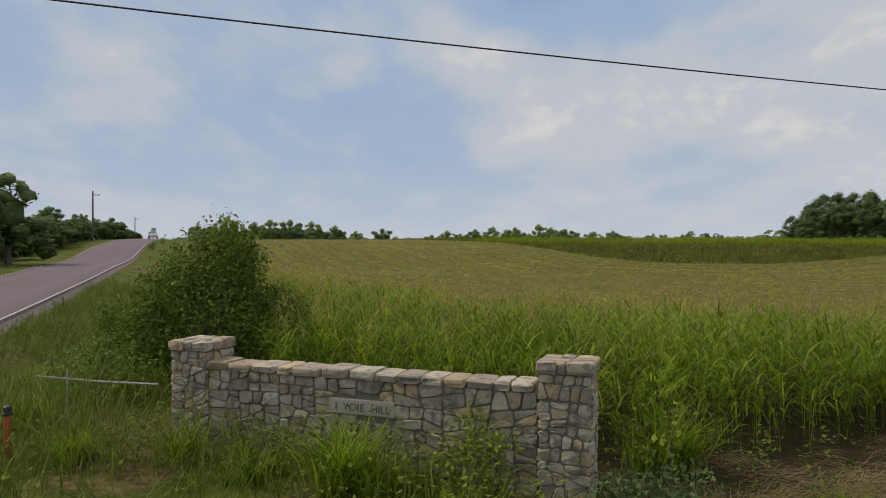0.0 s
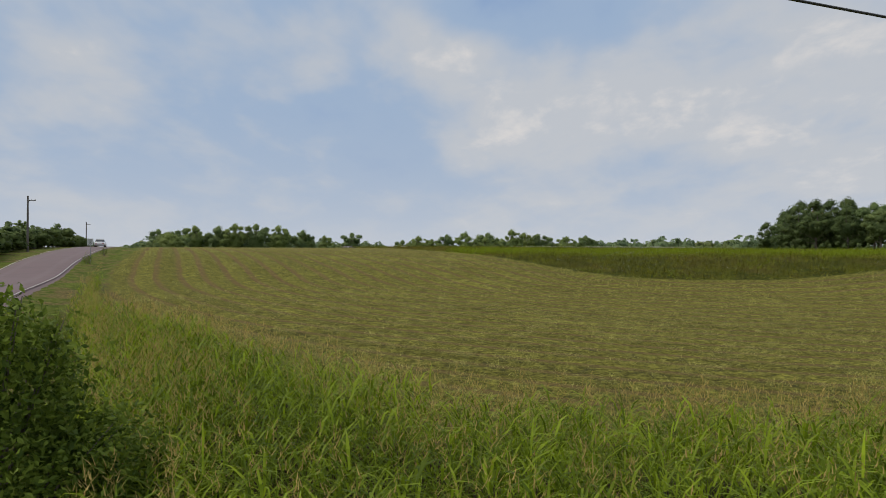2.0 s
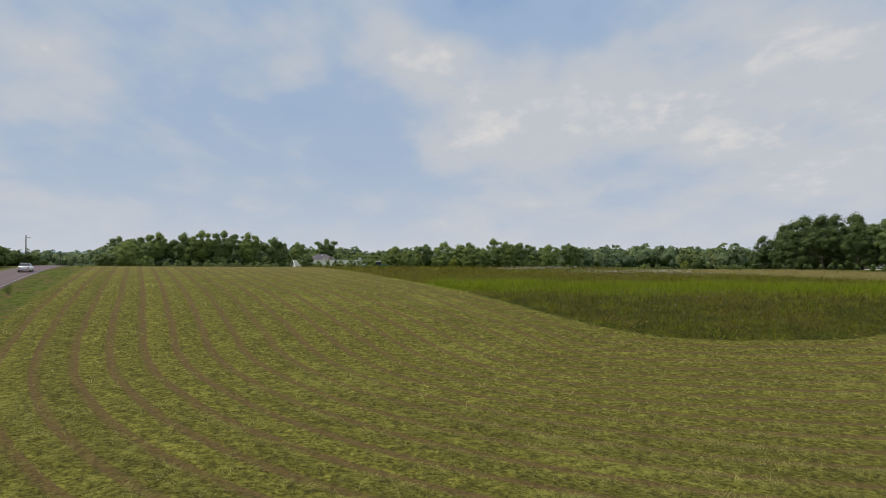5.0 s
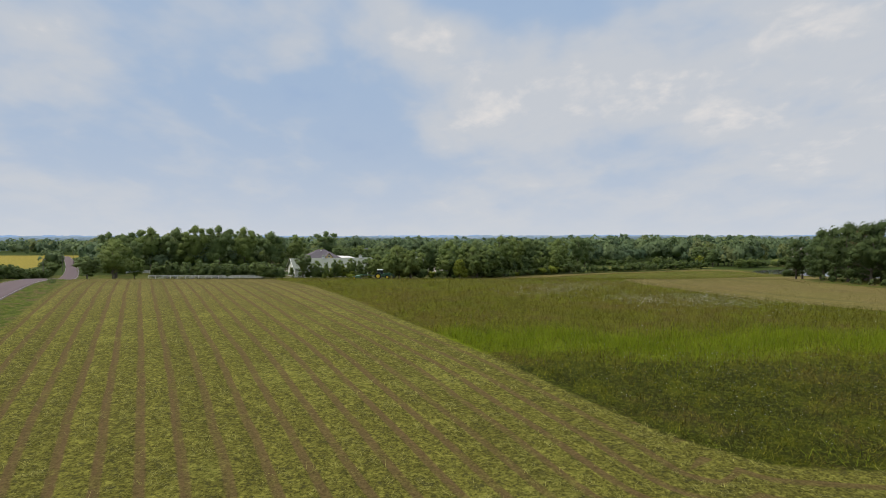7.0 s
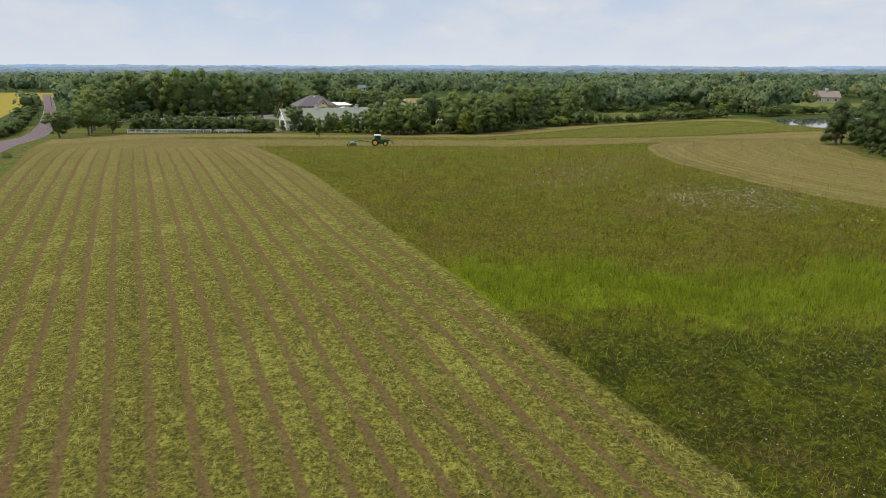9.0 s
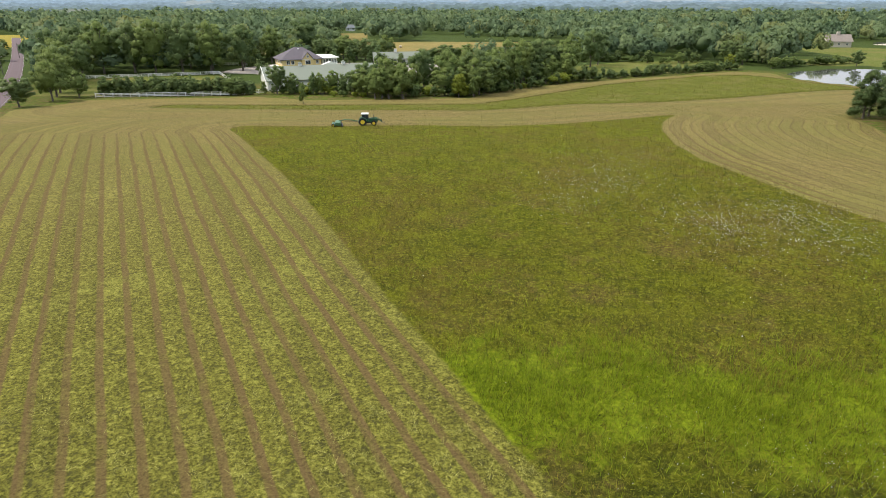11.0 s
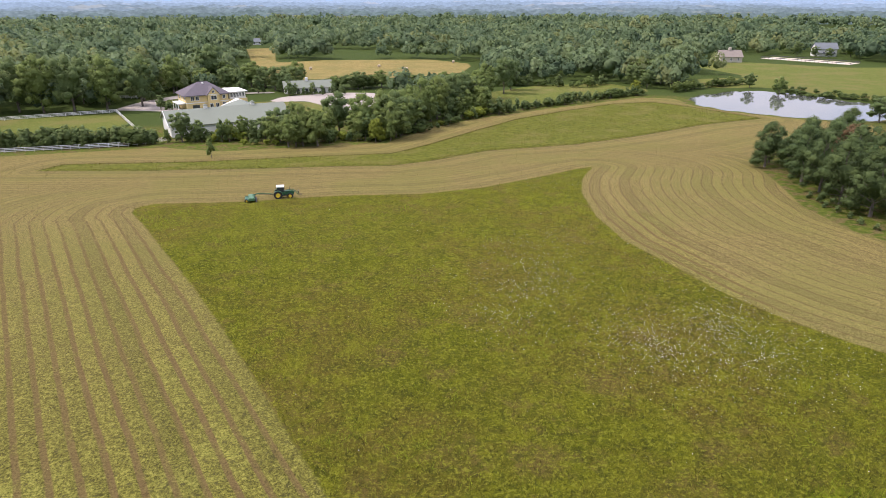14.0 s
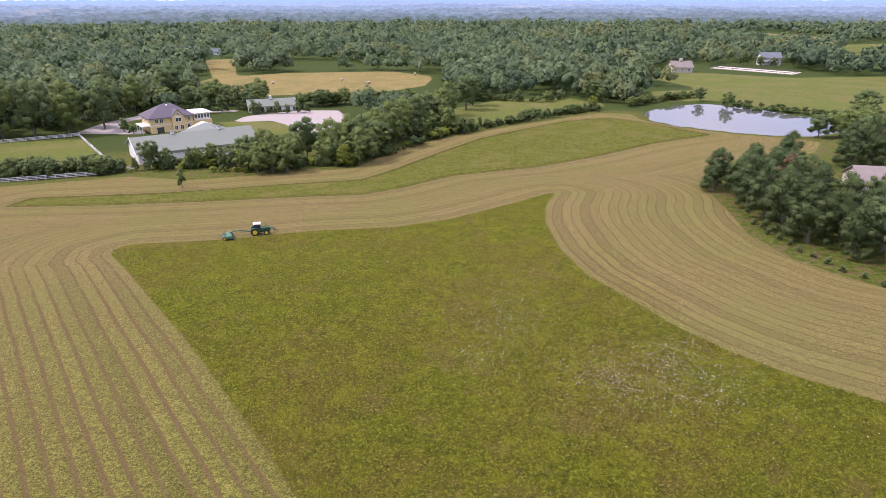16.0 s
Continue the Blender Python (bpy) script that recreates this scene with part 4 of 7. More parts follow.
# ---- far woods: one mass of foliage ----
def woods(name, label, seed, lo, hi, gap, tall_lo, tall_hi, crowns):
    rng = np.random.default_rng(seed)
    xs, ys = np.meshgrid(np.arange(-hi, hi, gap), np.arange(300, hi + 60, gap))
    xs, ys = xs.ravel() + rng.uniform(-.45, .45, xs.size) * gap, ys.ravel() + rng.uniform(-.45, .45, xs.size) * gap
    r = np.hypot(xs, ys - 80)
    ok = (r > lo) & (r < hi) & (np.abs(np.arctan2(xs - 25, ys - 40)) < 0.92)
    for poly, m in ((FIELD, 10), (PADDOCK, 9), (PASTURE, 6), (HAYFIELD, 6), (YELLOWFIELD, 6), (GLADE, 5), (FARFIELD, 4), (GOLDFIELD, 4), (BACKFIELD, 3), (RIDEFIELD, 3), (YARD, 8), (DRIVE, 6), (POND, 14)):
        ok &= sdf(poly, xs, ys) > m
    for poly in (FARFIELD, GOLDFIELD, RIDEFIELD):
        for d in (45, 90, 135):
            ok &= sdf(poly, xs + d * xs / r, ys + d * (ys - 80) / r) > 2
    rr = (xs - road_x(ys)) * ROAD_C
    ok &= (rr > 7) | (rr < -ROAD_W - 7) | (ys > 610)
    ok &= ~((rr < 0) & (ys < 420))
    ok &= (np.hypot(xs + 63, ys - 372) > 30) & (np.hypot(xs + 45, ys - 318) > 38) & (np.hypot(xs - 272, ys - 522) > 34)
    ok &= ~((np.abs(xs - 20) < 36) & (ys > 300) & (ys < 348))
    ok &= ~((np.abs(xs - 335) < 40) & (np.abs(ys - 528) < 46)) & (np.hypot(xs - 376, ys - 560) > 18) & ~((xs > 60) & (ys < 392) & (xs < 300))
    ok &= ~((xs > -62) & (xs < 82) & (ys > 395) & (ys < 474)) & (np.hypot(xs - 248, ys - 500) > 30)
    for hx, hy in ((-132, 829), (-96, 777), (-36, 770), (433, 880), (11, 870)):
        ok &= (np.hypot(xs - hx - 4, ys - hy) > 17) & ~((np.abs(xs - hx) < 12) & (ys < hy) & (ys > hy - 38))
    # openings in the woods
    open_ = np.sin(xs * 0.011 + 1.3) * np.sin(ys * 0.013 + xs * 0.004) + 0.5 * np.sin(xs * 0.029 + ys * 0.021)
    ok &= ~((open_ > 0.90) & (r > 520))
    xs, ys = xs[ok], ys[ok]
    n = len(xs)
    tall = tall_lo + (tall_hi - tall_lo) * rng.random(n) ** 1.3
    tall *= 1 + 0.22 * value_noise(xs, ys, 0.021, 3.0)
    z = height(xs, ys)
    wide = tall * (0.38 + 0.24 * rng.random(n))
    # each crown is one of a few patterns of leafy lobes round a small core, turned and stretched
    pick, turn = rng.integers(0, len(crowns), n), rng.random(n) * 6.283
    vs, fs, ns, tints, o = [], [], [], [], 0
    tint = np.clip(0.45 + 0.40 * value_noise(xs, ys, 0.017, 1.0) + 0.30 * rng.normal(size=n), 0, 1)
    for k, (cv, cn, cf) in enumerate(crowns):
        w = np.where(pick == k)[0]
        ca, sa = np.cos(turn[w])[:, None], np.sin(turn[w])[:, None]

        def spun(a):
            return np.stack([a[None, :, 0] * ca - a[None, :, 1] * sa, a[None, :, 0] * sa + a[None, :, 1] * ca, np.broadcast_to(a[None, :, 2], (len(w), len(a)))], -1)
        axes = np.stack([wide[w], wide[w], tall[w] * 0.52], -1)[:, None]
        mid = np.stack([xs[w], ys[w], z[w] + tall[w] * 0.50], -1)[:, None]
        vs.append((mid + spun(cv) * axes).reshape(-1, 3)), ns.append(spun(cn).reshape(-1, 3))
        fs.append((np.arange(len(w))[:, None, None] * len(cv) + cf[None] + o).reshape(-1, 3))
        tints.append(np.repeat(tint[w], len(cf)))
        o += len(w) * len(cv)
    me = mesh_from(name, np.concatenate(vs), np.concatenate(fs), LEAF_WOODS)
    soft_normals(me, np.concatenate(ns))
    at = me.attributes.new("tint", "FLOAT", "FACE")
    at.data.foreach_set("value", np.concatenate(tints).astype(np.float32))
    tagged(new(name, me), label, "woodland", kind="stuff")


def crown_pattern(rng, lobes=12, leaves=14, size=0.28):
    """Vertices, normals and triangles of one crown within a unit ball."""
    v0, f0 = ico(1)
    core = v0 * (0.50 + 0.07 * rng.normal(size=(len(v0), 1)))
    vs, ns, fs = [core], [v0 + 0.3 * rng.normal(size=v0.shape)], [f0]
    o = len(v0)
    c = rng.normal(size=(lobes, 3))
    c[:, 2] = np.abs(c[:, 2]) * 1.1 - 0.35
    c /= np.linalg.norm(c, axis=1, keepdims=True)
    c *= 0.62 + 0.16 * rng.random((lobes, 1))
    r = 0.26 + 0.16 * rng.random(lobes)
    for q, rad in zip(c, r):
        d = rng.normal(size=(leaves, 3)) + 0.9 * q / np.linalg.norm(q) + np.array((0, 0, 0.3))
        d /= np.linalg.norm(d, axis=1, keepdims=True)
        p = q + d * rad * (0.9 + 0.2 * rng.random((leaves, 1)))
        nn = d + 0.4 * rng.normal(size=d.shape)
        u = np.cross(nn, rng.normal(size=d.shape))
        u /= np.linalg.norm(u, axis=1, keepdims=True)
        t = np.cross(nn, u)
        t /= np.linalg.norm(t, axis=1, keepdims=True)
        sz = size * (0.6 + 0.8 * rng.random((leaves, 1)))
        vs.append(np.stack([p - u * sz * 0.5, p - t * sz * 0.42, p + u * sz * 0.5, p + t * sz * 0.42], 1).reshape(-1, 3))
        ns.append(np.repeat(0.65 * d + 0.55 * q + 0.12 * rng.normal(size=d.shape) + np.array((0, 0, 0.45)), 4, 0))
        fs.append((np.arange(leaves)[:, None, None] * 4 + np.array(((0, 1, 2), (0, 2, 3)))[None] + o).reshape(-1, 3))
        o += 4 * leaves
    return np.concatenate(vs), np.concatenate(ns), np.concatenate(fs)


CROWNS = [crown_pattern(np.random.default_rng(900 + k)) for k in range(14)]
MID_CROWNS = [crown_pattern(np.random.default_rng(930 + k), 10, 12, 0.32) for k in range(12)]
FAR_CROWNS = [crown_pattern(np.random.default_rng(950 + k), 8, 9, 0.40) for k in range(10)]
woods("woodland", "dense green broadleaf woodland behind the farmhouse", 81, 300, 450, 11.4, 8, 17, CROWNS)
woods("woodland", "green broadleaf woodland with rounded crowns", 83, 450, 660, 12.6, 8, 18, MID_CROWNS)
woods("woodland", "far rolling green woodland", 82, 660, 980, 15.5, 9, 18, FAR_CROWNS)
woods("woodland", "distant green woodland fading towards the horizon", 84, 980, 1480, 21.0, 10, 20, FAR_CROWNS)

# ---- the hazy distance ----
def ridge(radius, top, col, pale, seed):
    """A glowing band of far land that rises to the given height, its crest uneven with treetops; haze is in its colour.
    """
    rng = random.Random(seed)
    m = bpy.data.materials.new("distance")
    m.use_nodes = True
    nt = m.node_tree
    nt.nodes.clear()
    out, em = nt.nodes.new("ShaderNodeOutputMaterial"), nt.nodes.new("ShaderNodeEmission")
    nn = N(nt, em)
    # contrast drops with distance as part of the painted haze
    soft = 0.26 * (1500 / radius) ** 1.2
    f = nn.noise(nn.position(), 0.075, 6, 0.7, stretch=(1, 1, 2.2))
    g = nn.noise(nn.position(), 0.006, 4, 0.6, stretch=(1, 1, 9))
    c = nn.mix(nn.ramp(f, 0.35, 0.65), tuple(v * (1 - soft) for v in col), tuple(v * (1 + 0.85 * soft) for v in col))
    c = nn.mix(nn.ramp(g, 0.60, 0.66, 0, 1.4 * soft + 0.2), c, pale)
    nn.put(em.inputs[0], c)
    nt.links.new(em.outputs[0], out.inputs[0])
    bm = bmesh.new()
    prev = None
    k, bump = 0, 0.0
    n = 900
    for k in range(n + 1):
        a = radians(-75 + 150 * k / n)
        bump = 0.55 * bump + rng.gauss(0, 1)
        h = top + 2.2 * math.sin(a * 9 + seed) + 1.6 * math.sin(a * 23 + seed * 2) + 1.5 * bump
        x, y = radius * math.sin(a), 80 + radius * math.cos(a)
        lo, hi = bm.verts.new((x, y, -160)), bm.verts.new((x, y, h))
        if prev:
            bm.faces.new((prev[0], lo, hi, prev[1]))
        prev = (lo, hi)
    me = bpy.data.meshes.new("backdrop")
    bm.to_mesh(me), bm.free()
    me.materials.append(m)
    tagged(new("backdrop", me), "glowing backdrop of far wooded land with painted haze", "distance", kind="structure")


# farther bands glow paler and bluer: haze put into the colours
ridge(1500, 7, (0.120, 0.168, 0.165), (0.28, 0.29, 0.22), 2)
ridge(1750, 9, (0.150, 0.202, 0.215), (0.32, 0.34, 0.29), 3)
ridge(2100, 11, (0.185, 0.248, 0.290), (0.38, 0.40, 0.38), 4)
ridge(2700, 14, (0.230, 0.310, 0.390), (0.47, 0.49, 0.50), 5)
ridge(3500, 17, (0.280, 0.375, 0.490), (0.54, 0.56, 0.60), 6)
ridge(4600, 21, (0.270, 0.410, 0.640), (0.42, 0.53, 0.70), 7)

# ---- stone gateway wall ----
def b_stone(n):
    p, r = n.coords(), n.object_random()
    f, g, h = n.noise(p, 26.0, 6, 0.7), n.noise(p, 6.0, 5, 0.65), n.noise(p, 1.2, 2)
    grey = n.mix(f, (0.29, 0.25, 0.19), (0.58, 0.505, 0.39))
    tan = n.mix(f, (0.34, 0.24, 0.13), (0.62, 0.47, 0.28))
    col = n.mix(n.ramp(r, 0.58, 0.92), grey, tan)
    col = n.mix(n.ramp(n.math("FRACT", n.math("MULTIPLY", r, 7.3)), 0.0, 1.0, 0.0, 0.7), col, (0.22, 0.17, 0.12))
    col = n.mix(n.ramp(g, 0.46, 0.66, 0, 0.75), col, (0.155, 0.130, 0.100))
    col = n.mix(n.ramp(n.noise(p, 3.0, 4, 0.6), 0.52, 0.68, 0, 0.5), col, (0.10, 0.095, 0.075))
    n.colour(col)
    n.bump(n.math("MULTIPLY_ADD", f, 0.5, g), 0.7, 0.03)


STONE = mat("limestone", b_stone, 0.9)
MORTAR = plain("mortar", (0.20, 0.175, 0.14), 0.95, grain=30, amount=0.4, bump=0.5)
PLAQUE = plain("plaque_stone", (0.37, 0.33, 0.26), 0.85, grain=22, amount=0.3, bump=0.2)
LETTER = plain("letter_paint", (0.10, 0.085, 0.07), 0.7, amount=0.2)


def box(bm, x0, y0, z0, x1, y1, z1):
    v = [bm.verts.new(c) for c in ((x0, y0, z0), (x1, y0, z0), (x1, y1, z0), (x0, y1, z0), (x0, y0, z1), (x1, y0, z1), (x1, y1, z1), (x0, y1, z1))]
    for f in ((0, 3, 2, 1), (4, 5, 6, 7), (0, 1, 5, 4), (1, 2, 6, 5), (2, 3, 7, 6), (3, 0, 4, 7)):
        bm.faces.new([v[i] for i in f])
    return v


def boxed(name, dims, material, parent, label="", bevel=0.0):
    bm = bmesh.new()
    box(bm, *dims)
    if bevel:
        bmesh.ops.bevel(bm, geom=bm.edges[:], offset=bevel, segments=2, affect="EDGES", profile=0.6)
    return part(name, bm, material, parent, label)


def area(poly):
    return 0.5 * abs(sum(a[0] * b[1] - b[0] * a[1] for a, b in zip(poly, poly[1:] + poly[:1])))


def rubble(poly, target, rng, flat=0.5):
    """Splits a convex outline into stones by slanting cuts."""
    if area(poly) < target * (0.7 + 0.9 * rng.random()):
        return [poly]
    w = max(p[0] for p in poly) - min(p[0] for p in poly)
    h = max(p[1] for p in poly) - min(p[1] for p in poly)
    cx, cy = sum(p[0] for p in poly) / len(poly), sum(p[1] for p in poly) / len(poly)
    ang = (0.0 if h > w * flat else math.pi / 2) + rng.gauss(0, 0.17)
    nx_, ny_ = -math.sin(ang), math.cos(ang)
    k = nx_ * (cx + w * rng.uniform(-.16, .16)) + ny_ * (cy + h * rng.uniform(-.16, .16))
    sides = ([], [])
    for a, b in zip(poly, poly[1:] + poly[:1]):
        da, db = nx_ * a[0] + ny_ * a[1] - k, nx_ * b[0] + ny_ * b[1] - k
        sides[da > 0].append(a)
        if (da > 0) != (db > 0):
            t = da / (da - db)
            m = (a[0] + t * (b[0] - a[0]), a[1] + t * (b[1] - a[1]))
            sides[0].append(m), sides[1].append(m)
    if min(len(s) for s in sides) < 3:
        return [poly]
    return rubble(sides[0], target, rng, flat) + rubble(sides[1], target, rng, flat)


def stone_piece(poly, rng, place, parent, gap=0.011, proud=0.045, name="stone"):
    """One rough stone; place(u, v, d) maps the face's plane, d metres outwards, into the thing's space."""
    cx, cy = sum(p[0] for p in poly) / len(poly), sum(p[1] for p in poly) / len(poly)
    ring = []
    for i, p in enumerate(poly):
        a, b = poly[i - 1], poly[(i + 1) % len(poly)]
        for q in (a, b):
            l = math.hypot(q[0] - p[0], q[1] - p[1])
            if l < 0.015:
                continue
            t = min(0.30, 0.035 / l)
            ring.append((p[0] + (q[0] - p[0]) * t, p[1] + (q[1] - p[1]) * t))
    if len(ring) < 4:
        return
    size = max(0.03, math.sqrt(area(poly)))
    d = proud * rng.uniform(0.55, 1.35)
    bm = bmesh.new()
    loops = []
    for inset, depth in ((gap, -0.03), (gap * 1.2, d * 0.55), (gap + size * 0.07, d)):
        row = []
        for u, v in ring:
            l = max(1e-4, math.hypot(u - cx, v - cy))
            s = max(0.2, 1 - inset / l)
            dd = depth + (rng.uniform(-0.012, 0.012) if depth > 0 else 0)
            row.append(bm.verts.new(place(cx + (u - cx) * s, cy + (v - cy) * s, dd)))
        loops.append(row)
    n = len(ring)
    for r, s in zip(loops, loops[1:]):
        for k in range(n):
            bm.faces.new((r[k], r[(k + 1) % n], s[(k + 1) % n], s[k]))
    c = bm.verts.new(place(cx, cy, d + rng.uniform(-0.006, 0.008)))
    for k in range(n):
        bm.faces.new((loops[2][k], loops[2][(k + 1) % n], c))
    bmesh.ops.recalc_face_normals(bm, faces=bm.faces)
    part(name, bm, STONE, parent)


WALL_AT = pose(2.49, 17.645, 0, 0, 0, -15)
FOOT = -1.05


def pillar(x0, seed, label):
    rng = random.Random(seed)
    e = new("gate_pillar")
    e.matrix_world = WALL_AT @ pose(x0, 0, 0)
    tagged(e, label, "pillar", "gate pillars")
    boxed("core", (0.06, 0.06, FOOT, 0.76, 0.76, 0.80), MORTAR, e)
    faces = (lambda u, v, d: (u, 0.06 - d, v), lambda u, v, d: (0.76 + d, u, v), lambda u, v, d: (u, 0.76 + d, v), lambda u, v, d: (0.06 - d, u, v))
    for f in faces:
        for s in rubble([(0.04, FOOT), (0.78, FOOT), (0.78, 0.79), (0.04, 0.79)], 0.040, rng, 0.85):
            stone_piece(s, rng, f, e, proud=0.030)
    boxed("cap_core", (0.05, 0.05, 0.79, 0.77, 0.77, 0.92), MORTAR, e)
    for s in rubble([(0, 0), (0.82, 0), (0.82, 0.82), (0, 0.82)], 0.075, rng, 0.9):
        cap_slab(s, 0.795, 0.95, rng, e)


def cap_slab(poly, z0, z1, rng, parent):
    """A flat coping stone with a worn top edge."""
    cx, cy = sum(p[0] for p in poly) / len(poly), sum(p[1] for p in poly) / len(poly)
    bm = bmesh.new()
    top = z1 + rng.uniform(-0.012, 0.012)
    loops = []
    for inset, z in ((0.012, z0), (0.004, z0 + (z1 - z0) * 0.35), (0.006, top - 0.025), (0.030, top)):
        row = []
        for i, p in enumerate(poly):
            a, b = poly[i - 1], poly[(i + 1) % len(poly)]
            for q in (a, b):
                u, v = p[0] + (q[0] - p[0]) * 0.10, p[1] + (q[1] - p[1]) * 0.10
                l = max(1e-4, math.hypot(u - cx, v - cy))
                s = 1 - inset / l
                row.append(bm.verts.new((cx + (u - cx) * s + rng.uniform(-.013, .013), cy + (v - cy) * s + rng.uniform(-.013, .013), z + rng.uniform(-.008, .008))))
        loops.append(row)
    n = len(loops[0])
    for r, s in zip(loops, loops[1:]):
        for k in range(n):
            bm.faces.new((r[k], r[(k + 1) % n], s[(k + 1) % n], s[k]))
    bm.faces.new(loops[-1]), bm.faces.new(loops[0][::-1])
    bmesh.ops.recalc_face_normals(bm, faces=bm.faces)
    part("cap_stone", bm, STONE, parent)


pillar(0.0, 3, "square rubble limestone gate pillar with a flat cap")
pillar(-6.43, 4, "square limestone gate pillar half sunk in weeds")
gw = new("stone_wall")
gw.matrix_world = WALL_AT
tagged(gw, "low rubble limestone entrance wall with coping stones", "wall")
boxed("core", (-5.66, 0.14, FOOT, 0.02, 0.54, 0.51), MORTAR, gw)
wrng = random.Random(8)
for k in range(4):
    u0, u1 = -5.66 + 1.42 * k, -5.66 + 1.42 * (k + 1)
    for s in rubble([(u0, FOOT), (u1, FOOT), (u1, 0.50), (u0, 0.50)], 0.060, wrng, 0.70):
        cx, cy = sum(p[0] for p in s) / len(s), sum(p[1] for p in s) / len(s)
        if not (-3.30 < cx < -2.13 and -0.06 < cy < 0.20):
            stone_piece(s, wrng, lambda u, v, d: (u, 0.13 - d, v), gw, proud=0.034)
u = -5.68
while u < -0.06:
    w = min(wrng.uniform(0.24, 0.66), 0.03 - u)
    dx = wrng.uniform(-0.02, 0.02)
    cap_slab([(u, 0.055 + wrng.uniform(-.012, .012)), (u + w - 0.004, 0.055 + wrng.uniform(-.012, .012)), (u + w - 0.004 + dx, 0.61), (u + dx, 0.61)], 0.50, 0.625 + wrng.uniform(-.01, .015), wrng, gw)
    u += w
plaque = boxed("plaque", (-3.28, 0.075, -0.045, -2.17, 0.20, 0.185), PLAQUE, gw, "carved stone name plaque", 0.01)


def lettering(text, size, x, y, z, parent, material=None, rx=90, rz=0):
    cu = bpy.data.curves.new("lettering", "FONT")
    cu.body, cu.size, cu.extrude = text, size, 0.003
    ob = bpy.data.objects.new("lettering", cu)
    me = bpy.data.meshes.new_from_object(ob)
    bpy.data.objects.remove(ob)
    me.materials.append(material or LETTER)
    t = new("lettering", me)
    t.parent = parent
    t.matrix_local = pose(x, y, z, rx, 0, rz)
    return t


lettering("YO", 0.17, -3.05, 0.071, 0.01, plaque)
for k in range(1):
    boxed("bar", (-2.80 + 0.1 * k, 0.069, 0.012, -2.775 + 0.1 * k, 0.074, 0.12), LETTER, plaque)
lettering("E", 0.17, -2.755, 0.071, 0.01, plaque)
lettering("HILL", 0.17, -2.57, 0.071, 0.01, plaque)
boxed("bar", (-3.18, 0.069, 0.012, -3.155, 0.074, 0.12), LETTER, plaque)


# ---- grass and weeds ----
def blades(base, length, azimuth, lean, bend, width, seg=3):
    """Vertices and faces of curved tapering blades."""
    n = len(base)
    ca, sa = np.cos(azimuth), np.sin(azimuth)
    p = base.copy()
    side = np.stack([-sa, ca, np.zeros(n)], -1)
    rows = []
    for k in range(seg + 1):
        w = width * (1.0 if k == 0 else (1 - (k / seg) ** 1.6)) * (0.55 if k == 0 else 1.0)
        w = np.maximum(w, width * 0.06)
        rows += [p - side * w[:, None] * 0.5, p + side * w[:, None] * 0.5]
        th = lean + bend * (k + 0.5) / seg
        step = (length / seg)[:, None]
        p = p + step * np.stack([np.sin(th) * ca, np.sin(th) * sa, np.cos(th)], -1)
    v = np.stack(rows, 1)
    m = 2 * (seg + 1)
    f = np.array([[2 * k, 2 * k + 1, 2 * k + 3, 2 * k + 2] for k in range(seg)])
    faces = (np.arange(n)[:, None, None] * m + f[None]).reshape(-1, 4)
    return v.reshape(-1, 3), faces


def stuff(name, chunks, material, label, category):
    vs, fs, o = [], [], 0
    for v, f in chunks:
        vs.append(v), fs.append(f + o)
        o += len(v)
    vs = np.concatenate(vs)
    me = mesh_from(name, vs, np.concatenate(fs), material)
    return tagged(new(name, me), label, category, kind="stuff")


def scatter(rng, n, x0, x1, y0, y1, keep):
    x, y = rng.uniform(x0, x1, n), rng.uniform(y0, y1, n)
    k = keep(x, y)
    return x[k], y[k]


def on_ground(x, y, up=0.0):
    return np.stack([x, y, height(x, y) + up], -1)


rng = np.random.default_rng(101)


def in_band(x, y):
    return sdf(TALL_BAND, x, y) < -0.15 + 0.5 * value_noise(x, y, 1.1)


sx, sy = scatter(rng, 58000, -30, 38, 15, 70, in_band)
near_y = sy < 46
thin = rng.random(len(sx)) < np.where(near_y, 1.0, 0.4)
sx, sy = sx[thin], sy[thin]
edge = np.clip(-sdf(TALL_BAND, sx, sy) / 1.6, 0.25, 1)
hgt = (1.50 + 0.60 * rng.random(len(sx)) + 0.22 * value_noise(sx, sy, 0.5, 2)) * (0.80 + 0.20 * edge)
chunks = [blades(on_ground(sx, sy), hgt, rng.uniform(0, 6.283, len(sx)), 0.03 + 0.10 * rng.random(len(sx)), 0.22 * rng.random(len(sx)), np.full(len(sx), 0.014), 2)]
for k in range(7):
    n = len(sx)
    zf = 0.26 + 0.70 * (k + rng.random(n)) / 7
    base = on_ground(sx, sy) + np.stack([rng.normal(0, .03, n), rng.normal(0, .03, n), hgt * zf], -1)
    chunks.append(blades(base, (0.48 + 0.42 * rng.random(n)) * (0.8 + 0.2 * edge), rng.uniform(0, 6.283, n), 0.30 + 0.35 * rng.random(n), 0.9 + 1.3 * rng.random(n), 0.030 + 0.026 * rng.random(n), 3))
stuff("tall_grass", chunks, GRASS_TALL, "rank tall green grass behind the wall", "grass")
